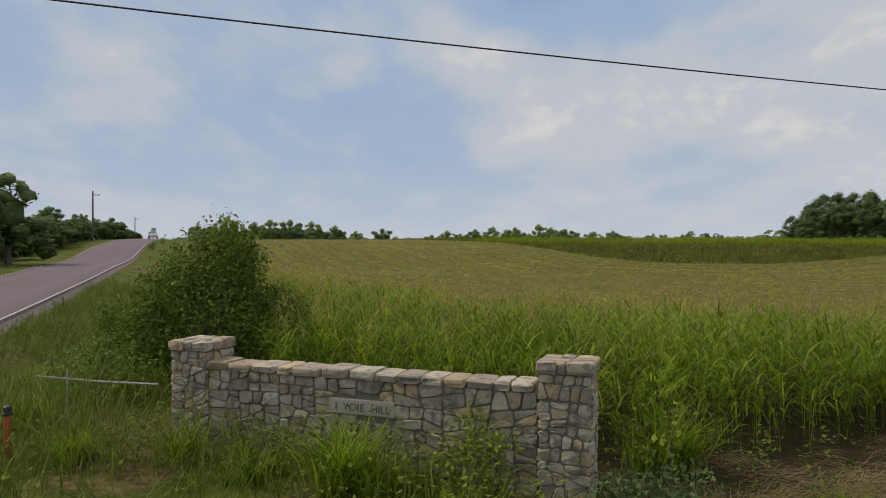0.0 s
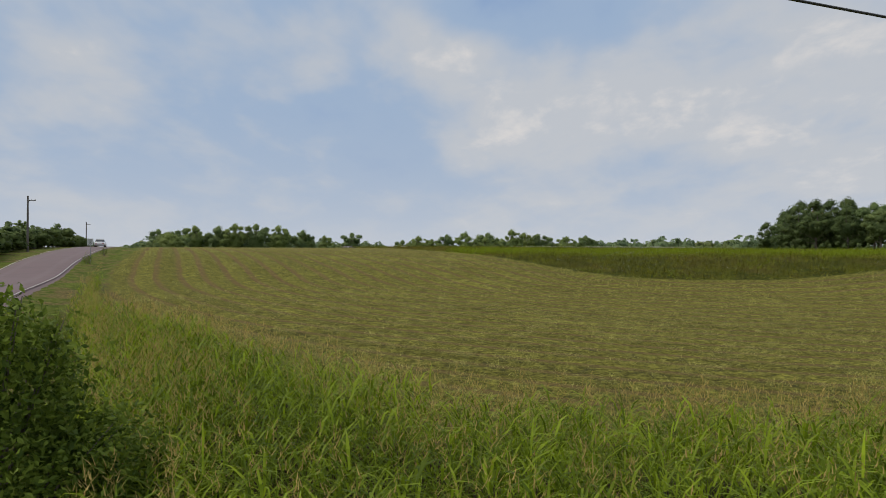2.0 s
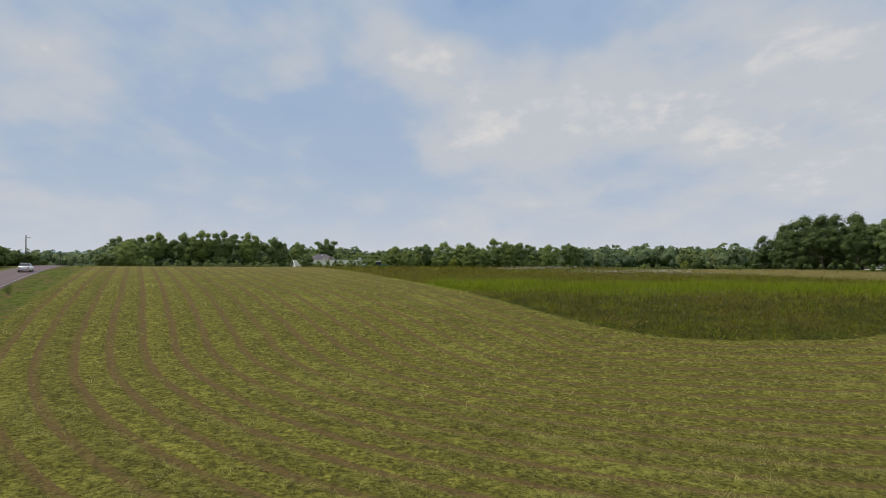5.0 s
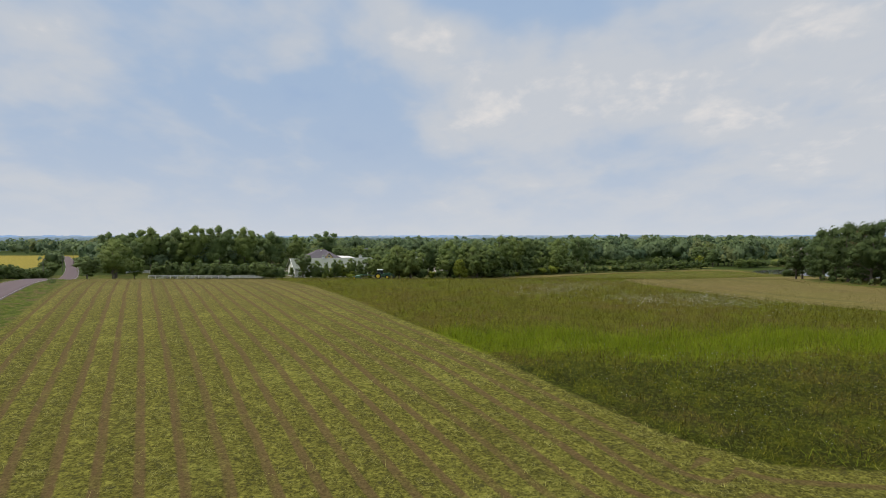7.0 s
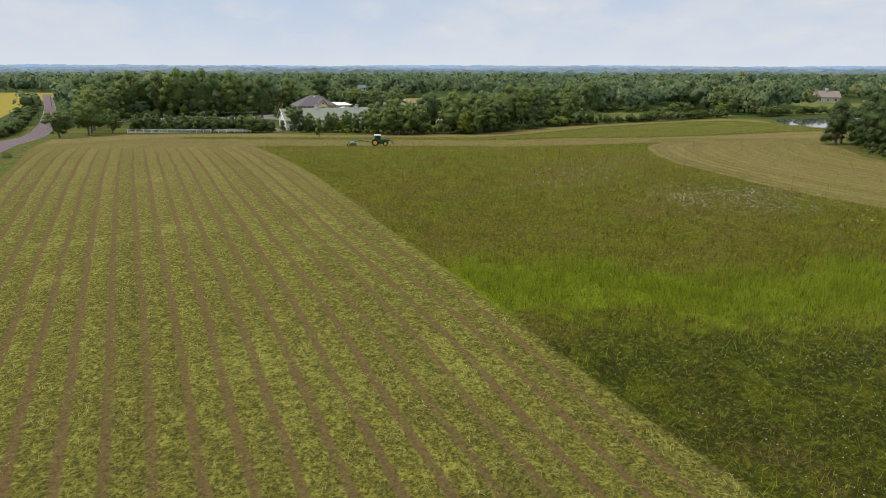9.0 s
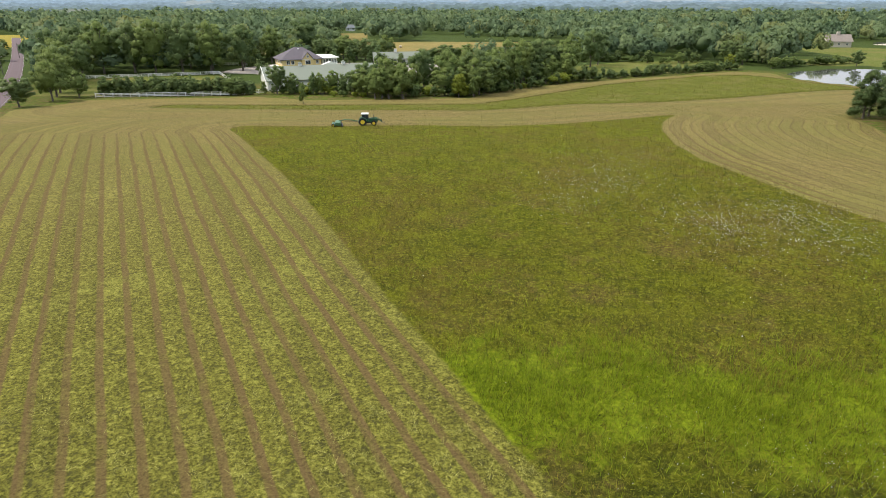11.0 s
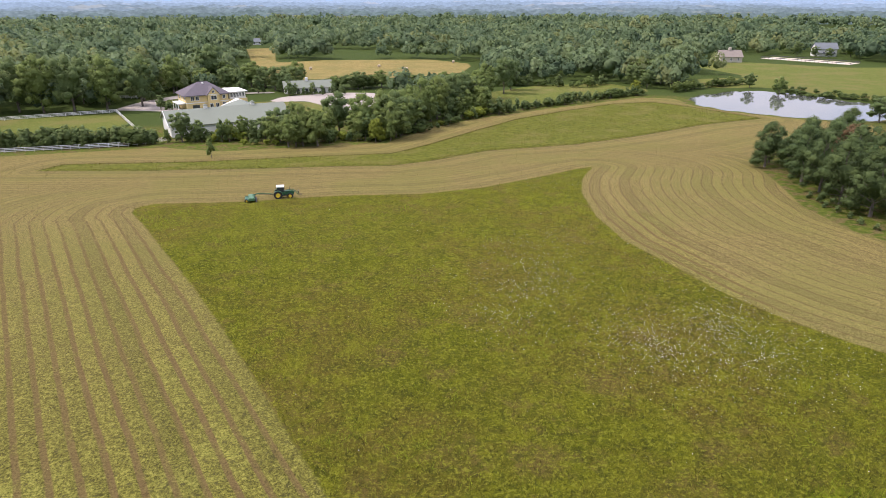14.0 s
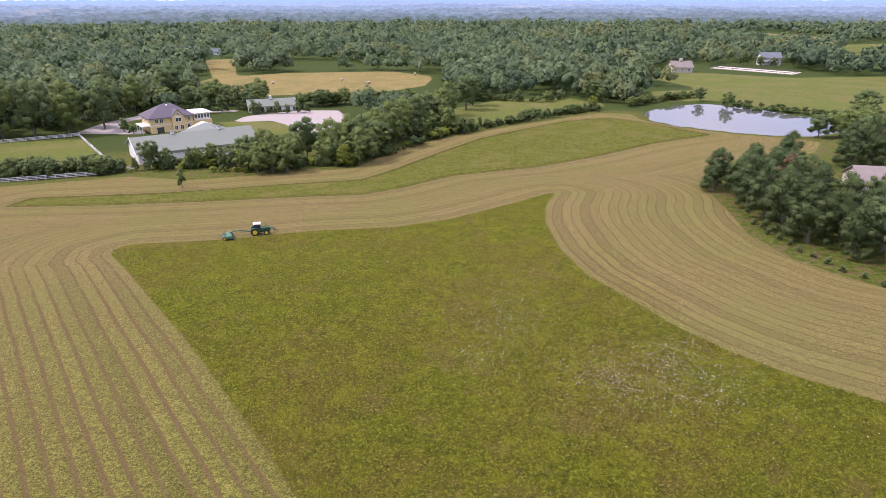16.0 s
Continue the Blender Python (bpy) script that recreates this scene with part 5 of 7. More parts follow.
# loose seed heads above it
pick = rng.random(len(sx)) < np.clip(np.where(value_noise(sx, sy, 0.35, 5) > 0.0, 0.36, 0.12) + 0.40 * (sdf(TALL_BAND, sx, sy) > -2.5) * (sy > 25.5), 0, 0.8)
hx, hy, hh = sx[pick], sy[pick], hgt[pick]
n = len(hx)
k = 13
c = np.repeat(on_ground(hx, hy), k, 0)
t = np.tile(np.arange(k) / k, n)
c += np.stack([rng.normal(0, 0.07, n * k) * (1.3 - t), rng.normal(0, 0.07, n * k) * (1.3 - t), np.repeat(hh, k) + 0.04 + 0.38 * t], -1)
seed_v, seed_f = blades(c, 0.08 + 0.09 * rng.random(n * k), rng.uniform(0, 6.283, n * k), 0.3 + 0.7 * rng.random(n * k), 0.5 * rng.random(n * k), np.full(n * k, 0.026), 1)
stuff("seed_heads", [(seed_v, seed_f)], GRASS_SEED, "loose straw-coloured seed heads over tall grass", "grass")

# weeds round the wall and on the verge
WALL_N, WALL_A = np.array((-0.2588, -0.9659)), np.array((0.9659, -0.2588))


def wall_space(x, y):
    d = np.stack([x - 2.49, y - 17.645], -1)
    return d @ WALL_A, d @ -WALL_N


def clear_of_wall(x, y):
    u, v = wall_space(x, y)
    return ~((u > -6.5) & (u < 0.88) & (v > -0.06) & (v < 0.88))


def weed_zone(x, y):
    return (sdf(TALL_BAND, x, y) > -0.3) & (sdf(FIELD, x, y) > -0.4) & (((x - road_x(y)) * ROAD_C) > 0.7) & clear_of_wall(x, y)


wx, wy = scatter(rng, 170000, -26, 16, 10.5, 48, lambda x, y: weed_zone(x, y) & ((x < 3.2) | (sdf(TALL_BAND, x, y) > 1.3 + 0.5 * value_noise(x, y, 1.7))) & ((y < 21) | (x < -3) & (rng.random(len(x)) < 0.55) | (rng.random(len(x)) < 0.3)))
lush = value_noise(wx, wy, 0.55, 1) + 0.25 * rng.normal(size=len(wx))
g = lush > np.where(wx < -4.5, -0.35, np.where(wx > 3.4, 0.42, -0.12))
n = int(g.sum())
u_, v_ = wall_space(wx, wy)
tallw = 1 + 1.7 * np.exp(-((v_ + 0.8) / 1.1) ** 2) * (u_ < -0.2) * (1 + 0.8 * value_noise(wx, wy, 1.3, 2)) + 1.3 * ((v_ > 0.6) | (u_ < -6.6)) * (wx < -3) * (1 + 0.5 * value_noise(wx, wy, 0.7, 8))
stuff("weeds", [blades(on_ground(wx[g], wy[g]), (0.16 + 0.30 * rng.random(n)) * tallw[g], rng.uniform(0, 6.283, n), 0.1 + 0.4 * rng.random(n), 0.3 + 0.9 * rng.random(n), 0.014 + 0.016 * rng.random(n), 2)],
      GRASS_WEED, "rough green weeds and grass on the verge", "grass")
n = int((~g).sum())
hx_, hy_ = scatter(rng, 60000, 2.8, 14, 13.5, 21.5, lambda x, y: weed_zone(x, y) & (value_noise(x, y, 1.1, 6) + 0.4 * rng.normal(size=len(x)) > 0.25))
hx_, hy_ = hx_[:9000], hy_[:9000]
m = len(hx_)
heap = np.clip(value_noise(hx_, hy_, 1.1, 6), 0, 1)
stuff("dry_grass", [blades(on_ground(wx[~g], wy[~g], 0.02), 0.22 + 0.38 * rng.random(n), rng.normal(0.4, 1.0, n), 0.7 + 0.7 * rng.random(n), 0.5 + 0.6 * rng.random(n), 0.007 + 0.008 * rng.random(n), 2),
                    blades(on_ground(hx_, hy_, 0.0) + np.stack([np.zeros(m), np.zeros(m), 0.22 * heap * rng.random(m)], -1), 0.25 + 0.4 * rng.random(m), rng.normal(-0.5, 0.7, m), 1.0 + 0.5 * rng.random(m),
                           0.3 + 0.5 * rng.random(m), 0.008 + 0.008 * rng.random(m), 2)],
      GRASS_DRY, "bleached dry straw lying among weeds", "grass")
# broad-leaved weeds
bx, by = scatter(rng, 60000, -16, 9, 11, 30, lambda x, y: weed_zone(x, y) & (value_noise(x, y, 0.9, 4) + 0.3 * value_noise(x, y, 2.7, 1) > 0.05))
n = len(bx)
up_ = rng.random(n) * (0.55 + 0.5 * (value_noise(bx, by, 0.4, 7) > 0.2))
me = cards("leafy_weeds", on_ground(bx, by) + np.stack([np.zeros(n), np.zeros(n), 0.05 + up_], -1), rng.normal(size=(n, 3)) * 0.5 + np.array((0, 0, 1.0)), 0.04 + 0.08 * rng.random(n), 0.5, GRASS_WEED, rng)
tagged(new("leafy_weeds", me), "broad-leaved green weeds round the stone wall", "weeds", kind="stuff")
# tufts of coarse grass standing in front of the wall and beside the pillar
TUFTS = []
for x, y, s, cnt in ((-0.15, 17.35, 1.5, 330), (0.3, 17.2, 1.1, 150), (4.75, 19.0, 1.55, 330), (4.35, 18.9, 1.0, 160), (-2.9, 18.2, 0.9, 130), (-1.6, 17.6, 0.7, 120), (1.4, 16.8, 0.55, 120),
                     (5.4, 16.5, 0.7, 140), (-4.4, 17.9, 0.8, 130), (-6.6, 19.8, 0.95, 150), (6.6, 17.4, 0.6, 110)):
    bxx, byy = x + 0.16 * rng.normal(size=cnt), y + 0.16 * rng.normal(size=cnt)
    v, f = blades(on_ground(bxx, byy), s * (0.55 + 0.5 * rng.random(cnt)), rng.uniform(0, 6.283, cnt), 0.05 + 0.30 * rng.random(cnt), 0.7 + 1.0 * rng.random(cnt), 0.016 + 0.014 * rng.random(cnt), 4)
    me = mesh_from("grass_tuft", v, f, GRASS_TALL)
    tagged(new("grass_tuft", me), "arching tuft of coarse green grass by the wall", "grass", "grass tufts")


def bush(name, x, y, lobes, leaves, leaf, material, label, seed, stems=14, tall=3.0, category="bush"):
    r = np.random.default_rng(seed)
    e = new(name)
    e.matrix_world = pose(x, y, ground_z(x, y))
    tagged(e, label, category)
    for k in range(stems):
        tb = bmesh.new()
        l = lobes[k % len(lobes)]
        tip = (l[0] + 0.3 * l[3] * r.normal(), l[1] + 0.3 * l[4] * r.normal(), l[2] + l[5] * (0.8 + 0.2 * r.random()))
        tube(tb, [(0.06 * tall * r.normal(), 0.06 * tall * r.normal(), -0.15), (tip[0] * 0.5, tip[1] * 0.5, tip[2] * 0.55), tip], [0.010 * tall, 0.006 * tall, 0.002 * tall], 5)
        part("stem", tb, BARK, e)
    pts, d = lobes_points(r, lobes, leaves, 0.55)
    pts = pts + 0.10 * r.normal(size=pts.shape) * (1.0 + 1.2 * (r.random((len(pts), 1)) < 0.12))
    ok = pts[:, 2] > 0.03
    pts, d = pts[ok], d[ok]
    me = cards("foliage", pts, d * 0.5 + 0.8 * r.normal(size=d.shape) + np.array((0, 0, 0.5)), leaf * (0.6 + 0.8 * r.random(len(pts))), 0.55, material, r)
    part_mesh("foliage", me, e)
    return e


bl = [(0, 0, 1.2, 1.2, 1.2, 1.2), (-0.9, 0.2, 1.0, 1.0, 1.0, 1.0), (0.9, 0.1, 0.9, 0.9, 0.9, 0.9), (0.2, 0.3, 2.2, 0.8, 0.8, 0.75), (-0.5, -0.3, 1.8, 0.8, 0.8, 0.8), (-1.7, 0.5, 0.8, 0.8, 0.8, 0.75),
      (0.55, -0.2, 2.85, 0.35, 0.35, 0.6), (-0.3, 0.4, 2.8, 0.35, 0.35, 0.5), (1.3, 0.6, 1.3, 0.6, 0.6, 0.7), (-2.3, 0.3, 0.55, 0.6, 0.6, 0.5), (0.95, 0.1, 2.6, 0.16, 0.16, 0.55), (0.25, 0.0, 3.05, 0.14, 0.14, 0.45),
      (-0.9, 0.2, 2.5, 0.18, 0.18, 0.45), (-1.7, 0.3, 1.75, 0.22, 0.22, 0.5), (-2.6, 0.4, 1.2, 0.25, 0.25, 0.45)]
bl = [(x * 1.1, y * 1.1, z * 1.13, a * 1.1, b * 1.1, c * 1.13) for x, y, z, a, b, c in bl]
bush("bush", -4.9, 23.6, bl, 26000, 0.105, LEAF_BUSH, "dense dark green bush behind the stone pillar", 201, 26)
bush("vine", 1.55, 17.55, [(0, 0, 0.35, 0.42, 0.2, 0.4), (0.25, 0.0, 0.65, 0.3, 0.18, 0.28), (-0.35, -0.02, 0.3, 0.3, 0.2, 0.3), (0.1, 0.02, 0.95, 0.22, 0.14, 0.2)], 900, 0.085, LEAF_LIME,
     "leafy green vine climbing the stone wall", 202, 8, 1.0, category="vine")
bush("vine", -0.9, 18.05, [(0, 0, 0.4, 0.6, 0.22, 0.4), (0.6, 0, 0.35, 0.5, 0.2, 0.35), (-0.7, 0, 0.45, 0.5, 0.2, 0.35)], 700, 0.07, GRASS_WEED, "trailing green vine along the wall foot", 203, 8, 0.8, category="vine")
bush("bush", 3.9, 17.35, [(0, 0, 0.3, 0.5, 0.4, 0.32), (0.5, 0.1, 0.25, 0.4, 0.4, 0.3), (-0.4, 0, 0.2, 0.35, 0.3, 0.25)], 800, 0.09, LEAF_DARK, "low dark leafy weeds beside the pillar", 204, 6, 0.6)
bush("bush", -6.2, 21.3, [(0, 0, 0.6, 0.7, 0.6, 0.6), (-0.9, 0.3, 0.5, 0.7, 0.6, 0.5), (0.7, 0, 0.5, 0.5, 0.5, 0.5), (-0.3, 0.6, 0.9, 0.5, 0.5, 0.5)], 1800, 0.085, LEAF_BUSH, "tangled green scrub beside the pillar", 205, 10, 1.2)
bush("bush", 0.3, 20.6, [(0, 0, 0.6, 0.6, 0.5, 0.55), (0.6, 0.2, 0.5, 0.4, 0.4, 0.4)], 800, 0.10, LEAF_BUSH, "dark leafy weeds behind the wall", 206, 8, 1.0)
yb = bush("bush", 4.55, 18.45, [(0, 0, 0.55, 0.16, 0.16, 0.4), (0.05, 0, 0.95, 0.14, 0.14, 0.25)], 70, 0.13, LEAF_LIME, "yellowing broad-leaved weed by the pillar", 207, 4, 0.8)

# old wire strand and stake left of the wall
WOOD_GREY = plain("weathered_wood", (0.30, 0.28, 0.25), 0.9, grain=14, amount=0.4, bump=0.4)
wire = new("fence_rail")
wire.matrix_world = pose(-5.0, 19.75, 0)
tagged(wire, "thin weathered rail leaning out of the weeds", "fence rail")
tb = bmesh.new()
z0 = ground_z(-5, 19.75)
tube(tb, [(0.95, -0.15, z0 + 0.78), (-0.3, 0.1, z0 + 0.76), (-1.7, 0.3, z0 + 0.80)], [0.018, 0.02, 0.016], 6)
part("rail", tb, WOOD_GREY, wire)
tb = bmesh.new()
tube(tb, [(-1.0, 0.2, z0 - 0.2), (-1.0, 0.2, z0 + 0.95)], [0.022, 0.018], 6)
part("stake", tb, WOOD_GREY, wire)
# small orange marker with a black cap
ORANGE = plain("orange_plastic", (0.42, 0.10, 0.03), 0.5, amount=0.2)
BLACK = plain("black_plastic", (0.02, 0.02, 0.022), 0.5, amount=0.2)
mk = new("marker_post")
mk.matrix_world = pose(-5.85, 18.3, ground_z(-5.85, 18.3))
tagged(mk, "orange utility marker post with a black cap", "marker post")
tb = bmesh.new()
tube(tb, [(0, 0, -0.2), (0, 0, 0.62), (0, 0, 0.66)], [0.055, 0.055, 0.05], 14)
part("tube", tb, ORANGE, mk)
tb = bmesh.new()
tube(tb, [(0, 0, 0.66), (0, 0, 0.70), (0, 0, 0.705), (0, 0, 0.80), (0, 0, 0.82)], [0.075, 0.075, 0.06, 0.06, 0.03], 14)
part("cap", tb, BLACK, mk, "black cap")

# ---- cut hay on the mown ground ----
def hay_zone(x, y):
    return (sdf(FIELD, x, y) < -0.6) & (sdf(MEADOW, x, y) > 0.1) & (sdf(STRIP, x, y) > 0.1)


def hay_row(x, y):
    """How far across a swath: 0 on a wheel track, 0.5 in the middle."""
    ph = np.mod((row_at(x, y) + 0.45) / 2.2, 1.0)
    return np.minimum(ph, 1 - ph)


def hay(n, strands, spread, x0, x1, y0, y1, long_lo, long_hi, wide, seg, up):
    """Tangled clumps of cut stems."""
    x, y = scatter(rng, n, x0, x1, y0, y1, hay_zone)
    w = hay_row(x, y)
    ok = rng.random(len(x)) < np.clip((w - 0.09) / 0.20, 0.02, 1) * np.clip(0.5 + 1.0 * value_noise(x, y, 0.8, 3) + 0.6 * value_noise(x, y, 0.17, 6), 0.05, 1)
    x, y = np.repeat(x[ok], strands), np.repeat(y[ok], strands)
    m = len(x)
    x, y = x + spread * rng.normal(size=m), y + spread * rng.normal(size=m)
    main = np.repeat(rng.uniform(0, 6.283, m // strands), strands)
    return blades(on_ground(x, y, 0.0) + np.stack([np.zeros(m), np.zeros(m), up * rng.random(m) * np.clip(3.2 * hay_row(x, y), 0.2, 1.3)], -1), long_lo + (long_hi - long_lo) * rng.random(m), main + 0.8 * rng.normal(size=m),
                  0.80 + 0.65 * rng.random(m), 0.1 + 0.7 * rng.random(m), wide * (0.6 + 0.8 * rng.random(m)), seg)


stuff("cut_hay", [hay(44000, 11, 0.15, -32, 46, 27, 62, 0.16, 0.42, 0.022, 1, 0.22), hay(21000, 8, 0.17, -52, 62, 62, 112, 0.28, 0.65, 0.034, 1, 0.18), hay(13000, 3, 0.2, -90, 84, 106, 190, 0.3, 0.55, 0.04, 1, 0.08)],
      HAY_CUT, "freshly cut hay lying in swaths on the field", "hay")

def stubble_zone(x, y):
    return hay_zone(x, y) & ((y > 170) | (x > 38)) & (hay_row(x, y) > 0.08)


bx, by = scatter(rng, 90000, -95, 130, 100, 268, stubble_zone)
n = len(bx)
stuff("stubble", [blades(on_ground(bx, by), 0.10 + 0.12 * rng.random(n), rng.uniform(0, 6.283, n), 0.1 + 0.3 * rng.random(n), 0.2 * rng.random(n), 0.10 + 0.10 * rng.random(n), 1)],
      GRASS_STUBBLE, "short olive stubble left by the mower", "stubble")

# ---- standing meadow ----
def meadow(n, zone, tall_lo, tall_hi, wide, seg=2):
    x, y = scatter(rng, n, -48, 78, 80, 236, zone)
    m = len(x)
    return blades(on_ground(x, y), (tall_lo + (tall_hi - tall_lo) * rng.random(m)) * (1 + 0.3 * value_noise(x, y, 0.25, 9)), rng.uniform(0, 6.283, m), 0.25 + 0.65 * rng.random(m),
                  0.4 + 0.7 * rng.random(m), wide * (0.6 + 0.8 * rng.random(m)), seg)


def lush_zone(x, y):
    b = (value_noise(x, y, 0.16, 11) + 0.5 * value_noise(x, y, 0.5, 4) > 0.42) & (rng.random(len(x)) < 0.5)
    return (sdf(MEADOW, x, y) < -0.2) & b


def lush_band():
    x, y = rng.uniform(-12, 82, 34000), 111.3 + rng.normal(0, 3.6, 34000)
    y += 1.6 * np.sin(x * 0.21) + 0.9 * np.sin(x * 0.53 + 1)
    k = (sdf(MEADOW, x, y) < -0.2) & (value_noise(x, y, 0.45, 3) + 0.5 * value_noise(x, y, 1.4, 1) > rng.uniform(-0.85, 0.4, len(x)))
    x, y = x[k], y[k]
    m = len(x)
    return blades(on_ground(x, y), 0.75 + 0.5 * rng.random(m), rng.uniform(0, 6.283, m), 0.05 + 0.3 * rng.random(m), 0.3 + 0.8 * rng.random(m), 0.05 + 0.05 * rng.random(m), 1)


def near_first(x, y):
    return (sdf(MEADOW, x, y) < -0.1) & (rng.random(len(x)) < np.clip(1.25 - (y - 80) / 110, 0.22, 1))


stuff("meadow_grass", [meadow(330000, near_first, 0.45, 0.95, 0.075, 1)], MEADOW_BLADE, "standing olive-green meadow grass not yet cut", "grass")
stuff("lush_grass", [meadow(150000, lush_zone, 0.5, 0.9, 0.075, 1), lush_band()], LUSH_BLADE, "bright green lush grass across the meadow", "grass")
sxx, syy = scatter(rng, 30000, -84, 160, 245, 358, lambda x, y: sdf(STRIP, x, y) < -0.2)
ex, ey = scatter(rng, 170000, -84, 160, 245, 358, lambda x, y: np.abs(sdf(STRIP, x, y) + 0.8) < 0.8)
sxx, syy = np.concatenate([sxx, ex]), np.concatenate([syy, ey])
n = len(sxx)
stuff("strip_grass", [blades(on_ground(sxx, syy), 0.4 + 0.4 * rng.random(n), rng.uniform(0, 6.283, n), 0.05 + 0.4 * rng.random(n), 0.3 + 0.8 * rng.random(n), np.full(n, 0.10), 1)],
      MEADOW_BLADE, "uncut strip of grass between mown swaths", "grass")
# white umbels in drifts
PETAL = plain("white_petals", (0.66, 0.66, 0.60), 0.7, amount=0.1)
fx, fy = [], []
for cx, cy, sp, cnt in ((28, 178, 4.0, 190), (24.4, 169, 3.0, 150), (19, 160, 3.2, 170), (15.2, 153, 2.2, 150), (22.5, 161, 2.5, 110), (29.8, 146.4, 2.4, 240), (30.5, 141.8, 2.4, 160),
                        (39.7, 146.4, 2.6, 260), (43.2, 150.2, 2.6, 170), (35, 142, 3.4, 180), (42, 140.7, 3.0, 180), (44.3, 137.8, 3.0, 140), (50.9, 142.8, 3.0, 60), (45, 214, 4.0, 60), (34, 165, 12, 160),
                        (21.2, 102.2, 2.6, 120), (26.9, 102.3, 3, 110), (21.1, 94.6, 4, 90), (21.5, 89.1, 3, 60), (17.1, 84.8, 1.2, 22), (12.2, 100.1, 2.5, 30), (33, 92, 7, 140), (40, 100, 8, 120)):
    cnt = int(cnt * 1.7)
    tight = np.where(rng.random(cnt) < 0.35, 0.9, 1.9)
    fx.append(cx + sp * tight * rng.normal(size=cnt)), fy.append(cy + sp * tight * rng.normal(size=cnt))
fx, fy = np.concatenate(fx), np.concatenate(fy)
ok = sdf(MEADOW, fx, fy) < -0.3
fx, fy = fx[ok], fy[ok]
n = len(fx)
me = cards("wildflowers", on_ground(fx, fy) + np.stack([np.zeros(n), np.zeros(n), 0.42 + 0.2 * rng.random(n)], -1), rng.normal(size=(n, 3)) * 0.35 + np.array((0, 0, 1.0)), np.where(fy > 118, 0.06 + 0.10 * rng.random(n) ** 1.5, 0.04 + 0.05 * rng.random(n)), 0.8, PETAL, rng, 0.1)
tagged(new("wildflowers", me), "drifts of small white wildflowers in the meadow", "flowers", kind="stuff")

# ---- buildings ----
YELLOW = plain("yellow_siding", (0.72, 0.55, 0.26), 0.7, grain=2.0, amount=0.14)
WHITE = plain("white_paint", (0.78, 0.77, 0.74), 0.6, grain=2.5, amount=0.10)
CREAM = plain("cream_siding", (0.55, 0.50, 0.42), 0.75, grain=2.0, amount=0.15)
SHINGLE = plain("purple_grey_shingle", (0.125, 0.110, 0.128), 0.9, grain=5.0, amount=0.30, bump=0.4)
SHINGLE_BROWN = plain("brown_grey_shingle", (0.24, 0.205, 0.18), 0.9, grain=5.0, amount=0.30, bump=0.4)
SLATE = plain("grey_blue_roofing", (0.16, 0.18, 0.20), 0.85, grain=4.0, amount=0.25)
GREENROOF = plain("pale_green_metal", (0.175, 0.200, 0.155), 0.5, grain=0.8, amount=0.16)
DARKTRIM = plain("dark_trim", (0.05, 0.055, 0.05), 0.6, amount=0.2)
SAND = plain("arena_sand", (0.62, 0.54, 0.45), 0.95, grain=2.0, amount=0.15)


def b_glass(n):
    n.colour((0.035, 0.045, 0.055))


GLASS = mat("window_glass", b_glass, 0.08)


def house_frame(name, x, y, rz, label, category, dz=0.0):
    e = new(name)
    e.matrix_world = pose(x, y, ground_z(x, y) + dz, 0, 0, rz)
    return tagged(e, label, category)


def slab_roof(name, quads_, thick, material, parent, label=""):
    """Roof planes given as corner lists, each thickened downwards."""
    bm = bmesh.new()
    for q in quads_:
        a = [bm.verts.new(c) for c in q]
        b = [bm.verts.new((c[0], c[1], c[2] - thick)) for c in q]
        n = len(q)
        bm.faces.new(a), bm.faces.new(b[::-1])
        for k in range(n):
            bm.faces.new((a[k], b[k], b[(k + 1) % n], a[(k + 1) % n]))
    bmesh.ops.recalc_face_normals(bm, faces=bm.faces)
    return part(name, bm, material, parent, label)


def gable_body(bm, x0, y0, x1, y1, z0, eave, ridge, along="x"):
    """Walls with gable ends under a ridge along x or y."""
    if along == "x":
        ym = (y0 + y1) / 2
        prof = [(y0, z0), (y1, z0), (y1, eave), (ym, ridge), (y0, eave)]
        a = [bm.verts.new((x0, p[0], p[1])) for p in prof]
        b = [bm.verts.new((x1, p[0], p[1])) for p in prof]
    else:
        xm = (x0 + x1) / 2
        prof = [(x0, z0), (x1, z0), (x1, eave), (xm, ridge), (x0, eave)]
        a = [bm.verts.new((p[0], y0, p[1])) for p in prof]
        b = [bm.verts.new((p[0], y1, p[1])) for p in prof]
    n = 5
    bm.faces.new(a), bm.faces.new(b[::-1])
    for k in range(n):
        bm.faces.new((a[k], b[k], b[(k + 1) % n], a[(k + 1) % n]))
    bmesh.ops.recalc_face_normals(bm, faces=bm.faces)


def window(parent, x, z, w, h, y=0.0, face="front", trim=None):
    """A framed window set proud of a wall that faces -y, or -x or +x."""
    def at(u0, u1, d0, d1, v0, v1):
        if face == "front":
            return (u0, y - d1, v0, u1, y - d0, v1)
        if face == "left":
            return (y - d1, u0, v0, y - d0, u1, v1)
        return (y + d0, u0, v0, y + d1, u1, v1)
    bm = bmesh.new()
    t = 0.14
    for r in ((x - t, x + w + t, 0.004, 0.09, z - t, z), (x - t, x + w + t, 0.004, 0.09, z + h, z + h + t), (x - t, x, 0.004, 0.09, z, z + h), (x + w, x + w + t, 0.004, 0.09, z, z + h),
              (x + w / 2 - 0.04, x + w / 2 + 0.04, 0.03, 0.08, z, z + h)):
        box(bm, *at(*r))
    wd = part("window", bm, trim or WHITE, parent)
    bm = bmesh.new()
    box(bm, *at(x, x + w, 0.004, 0.03, z, z + h))
    part("pane", bm, GLASS, wd)


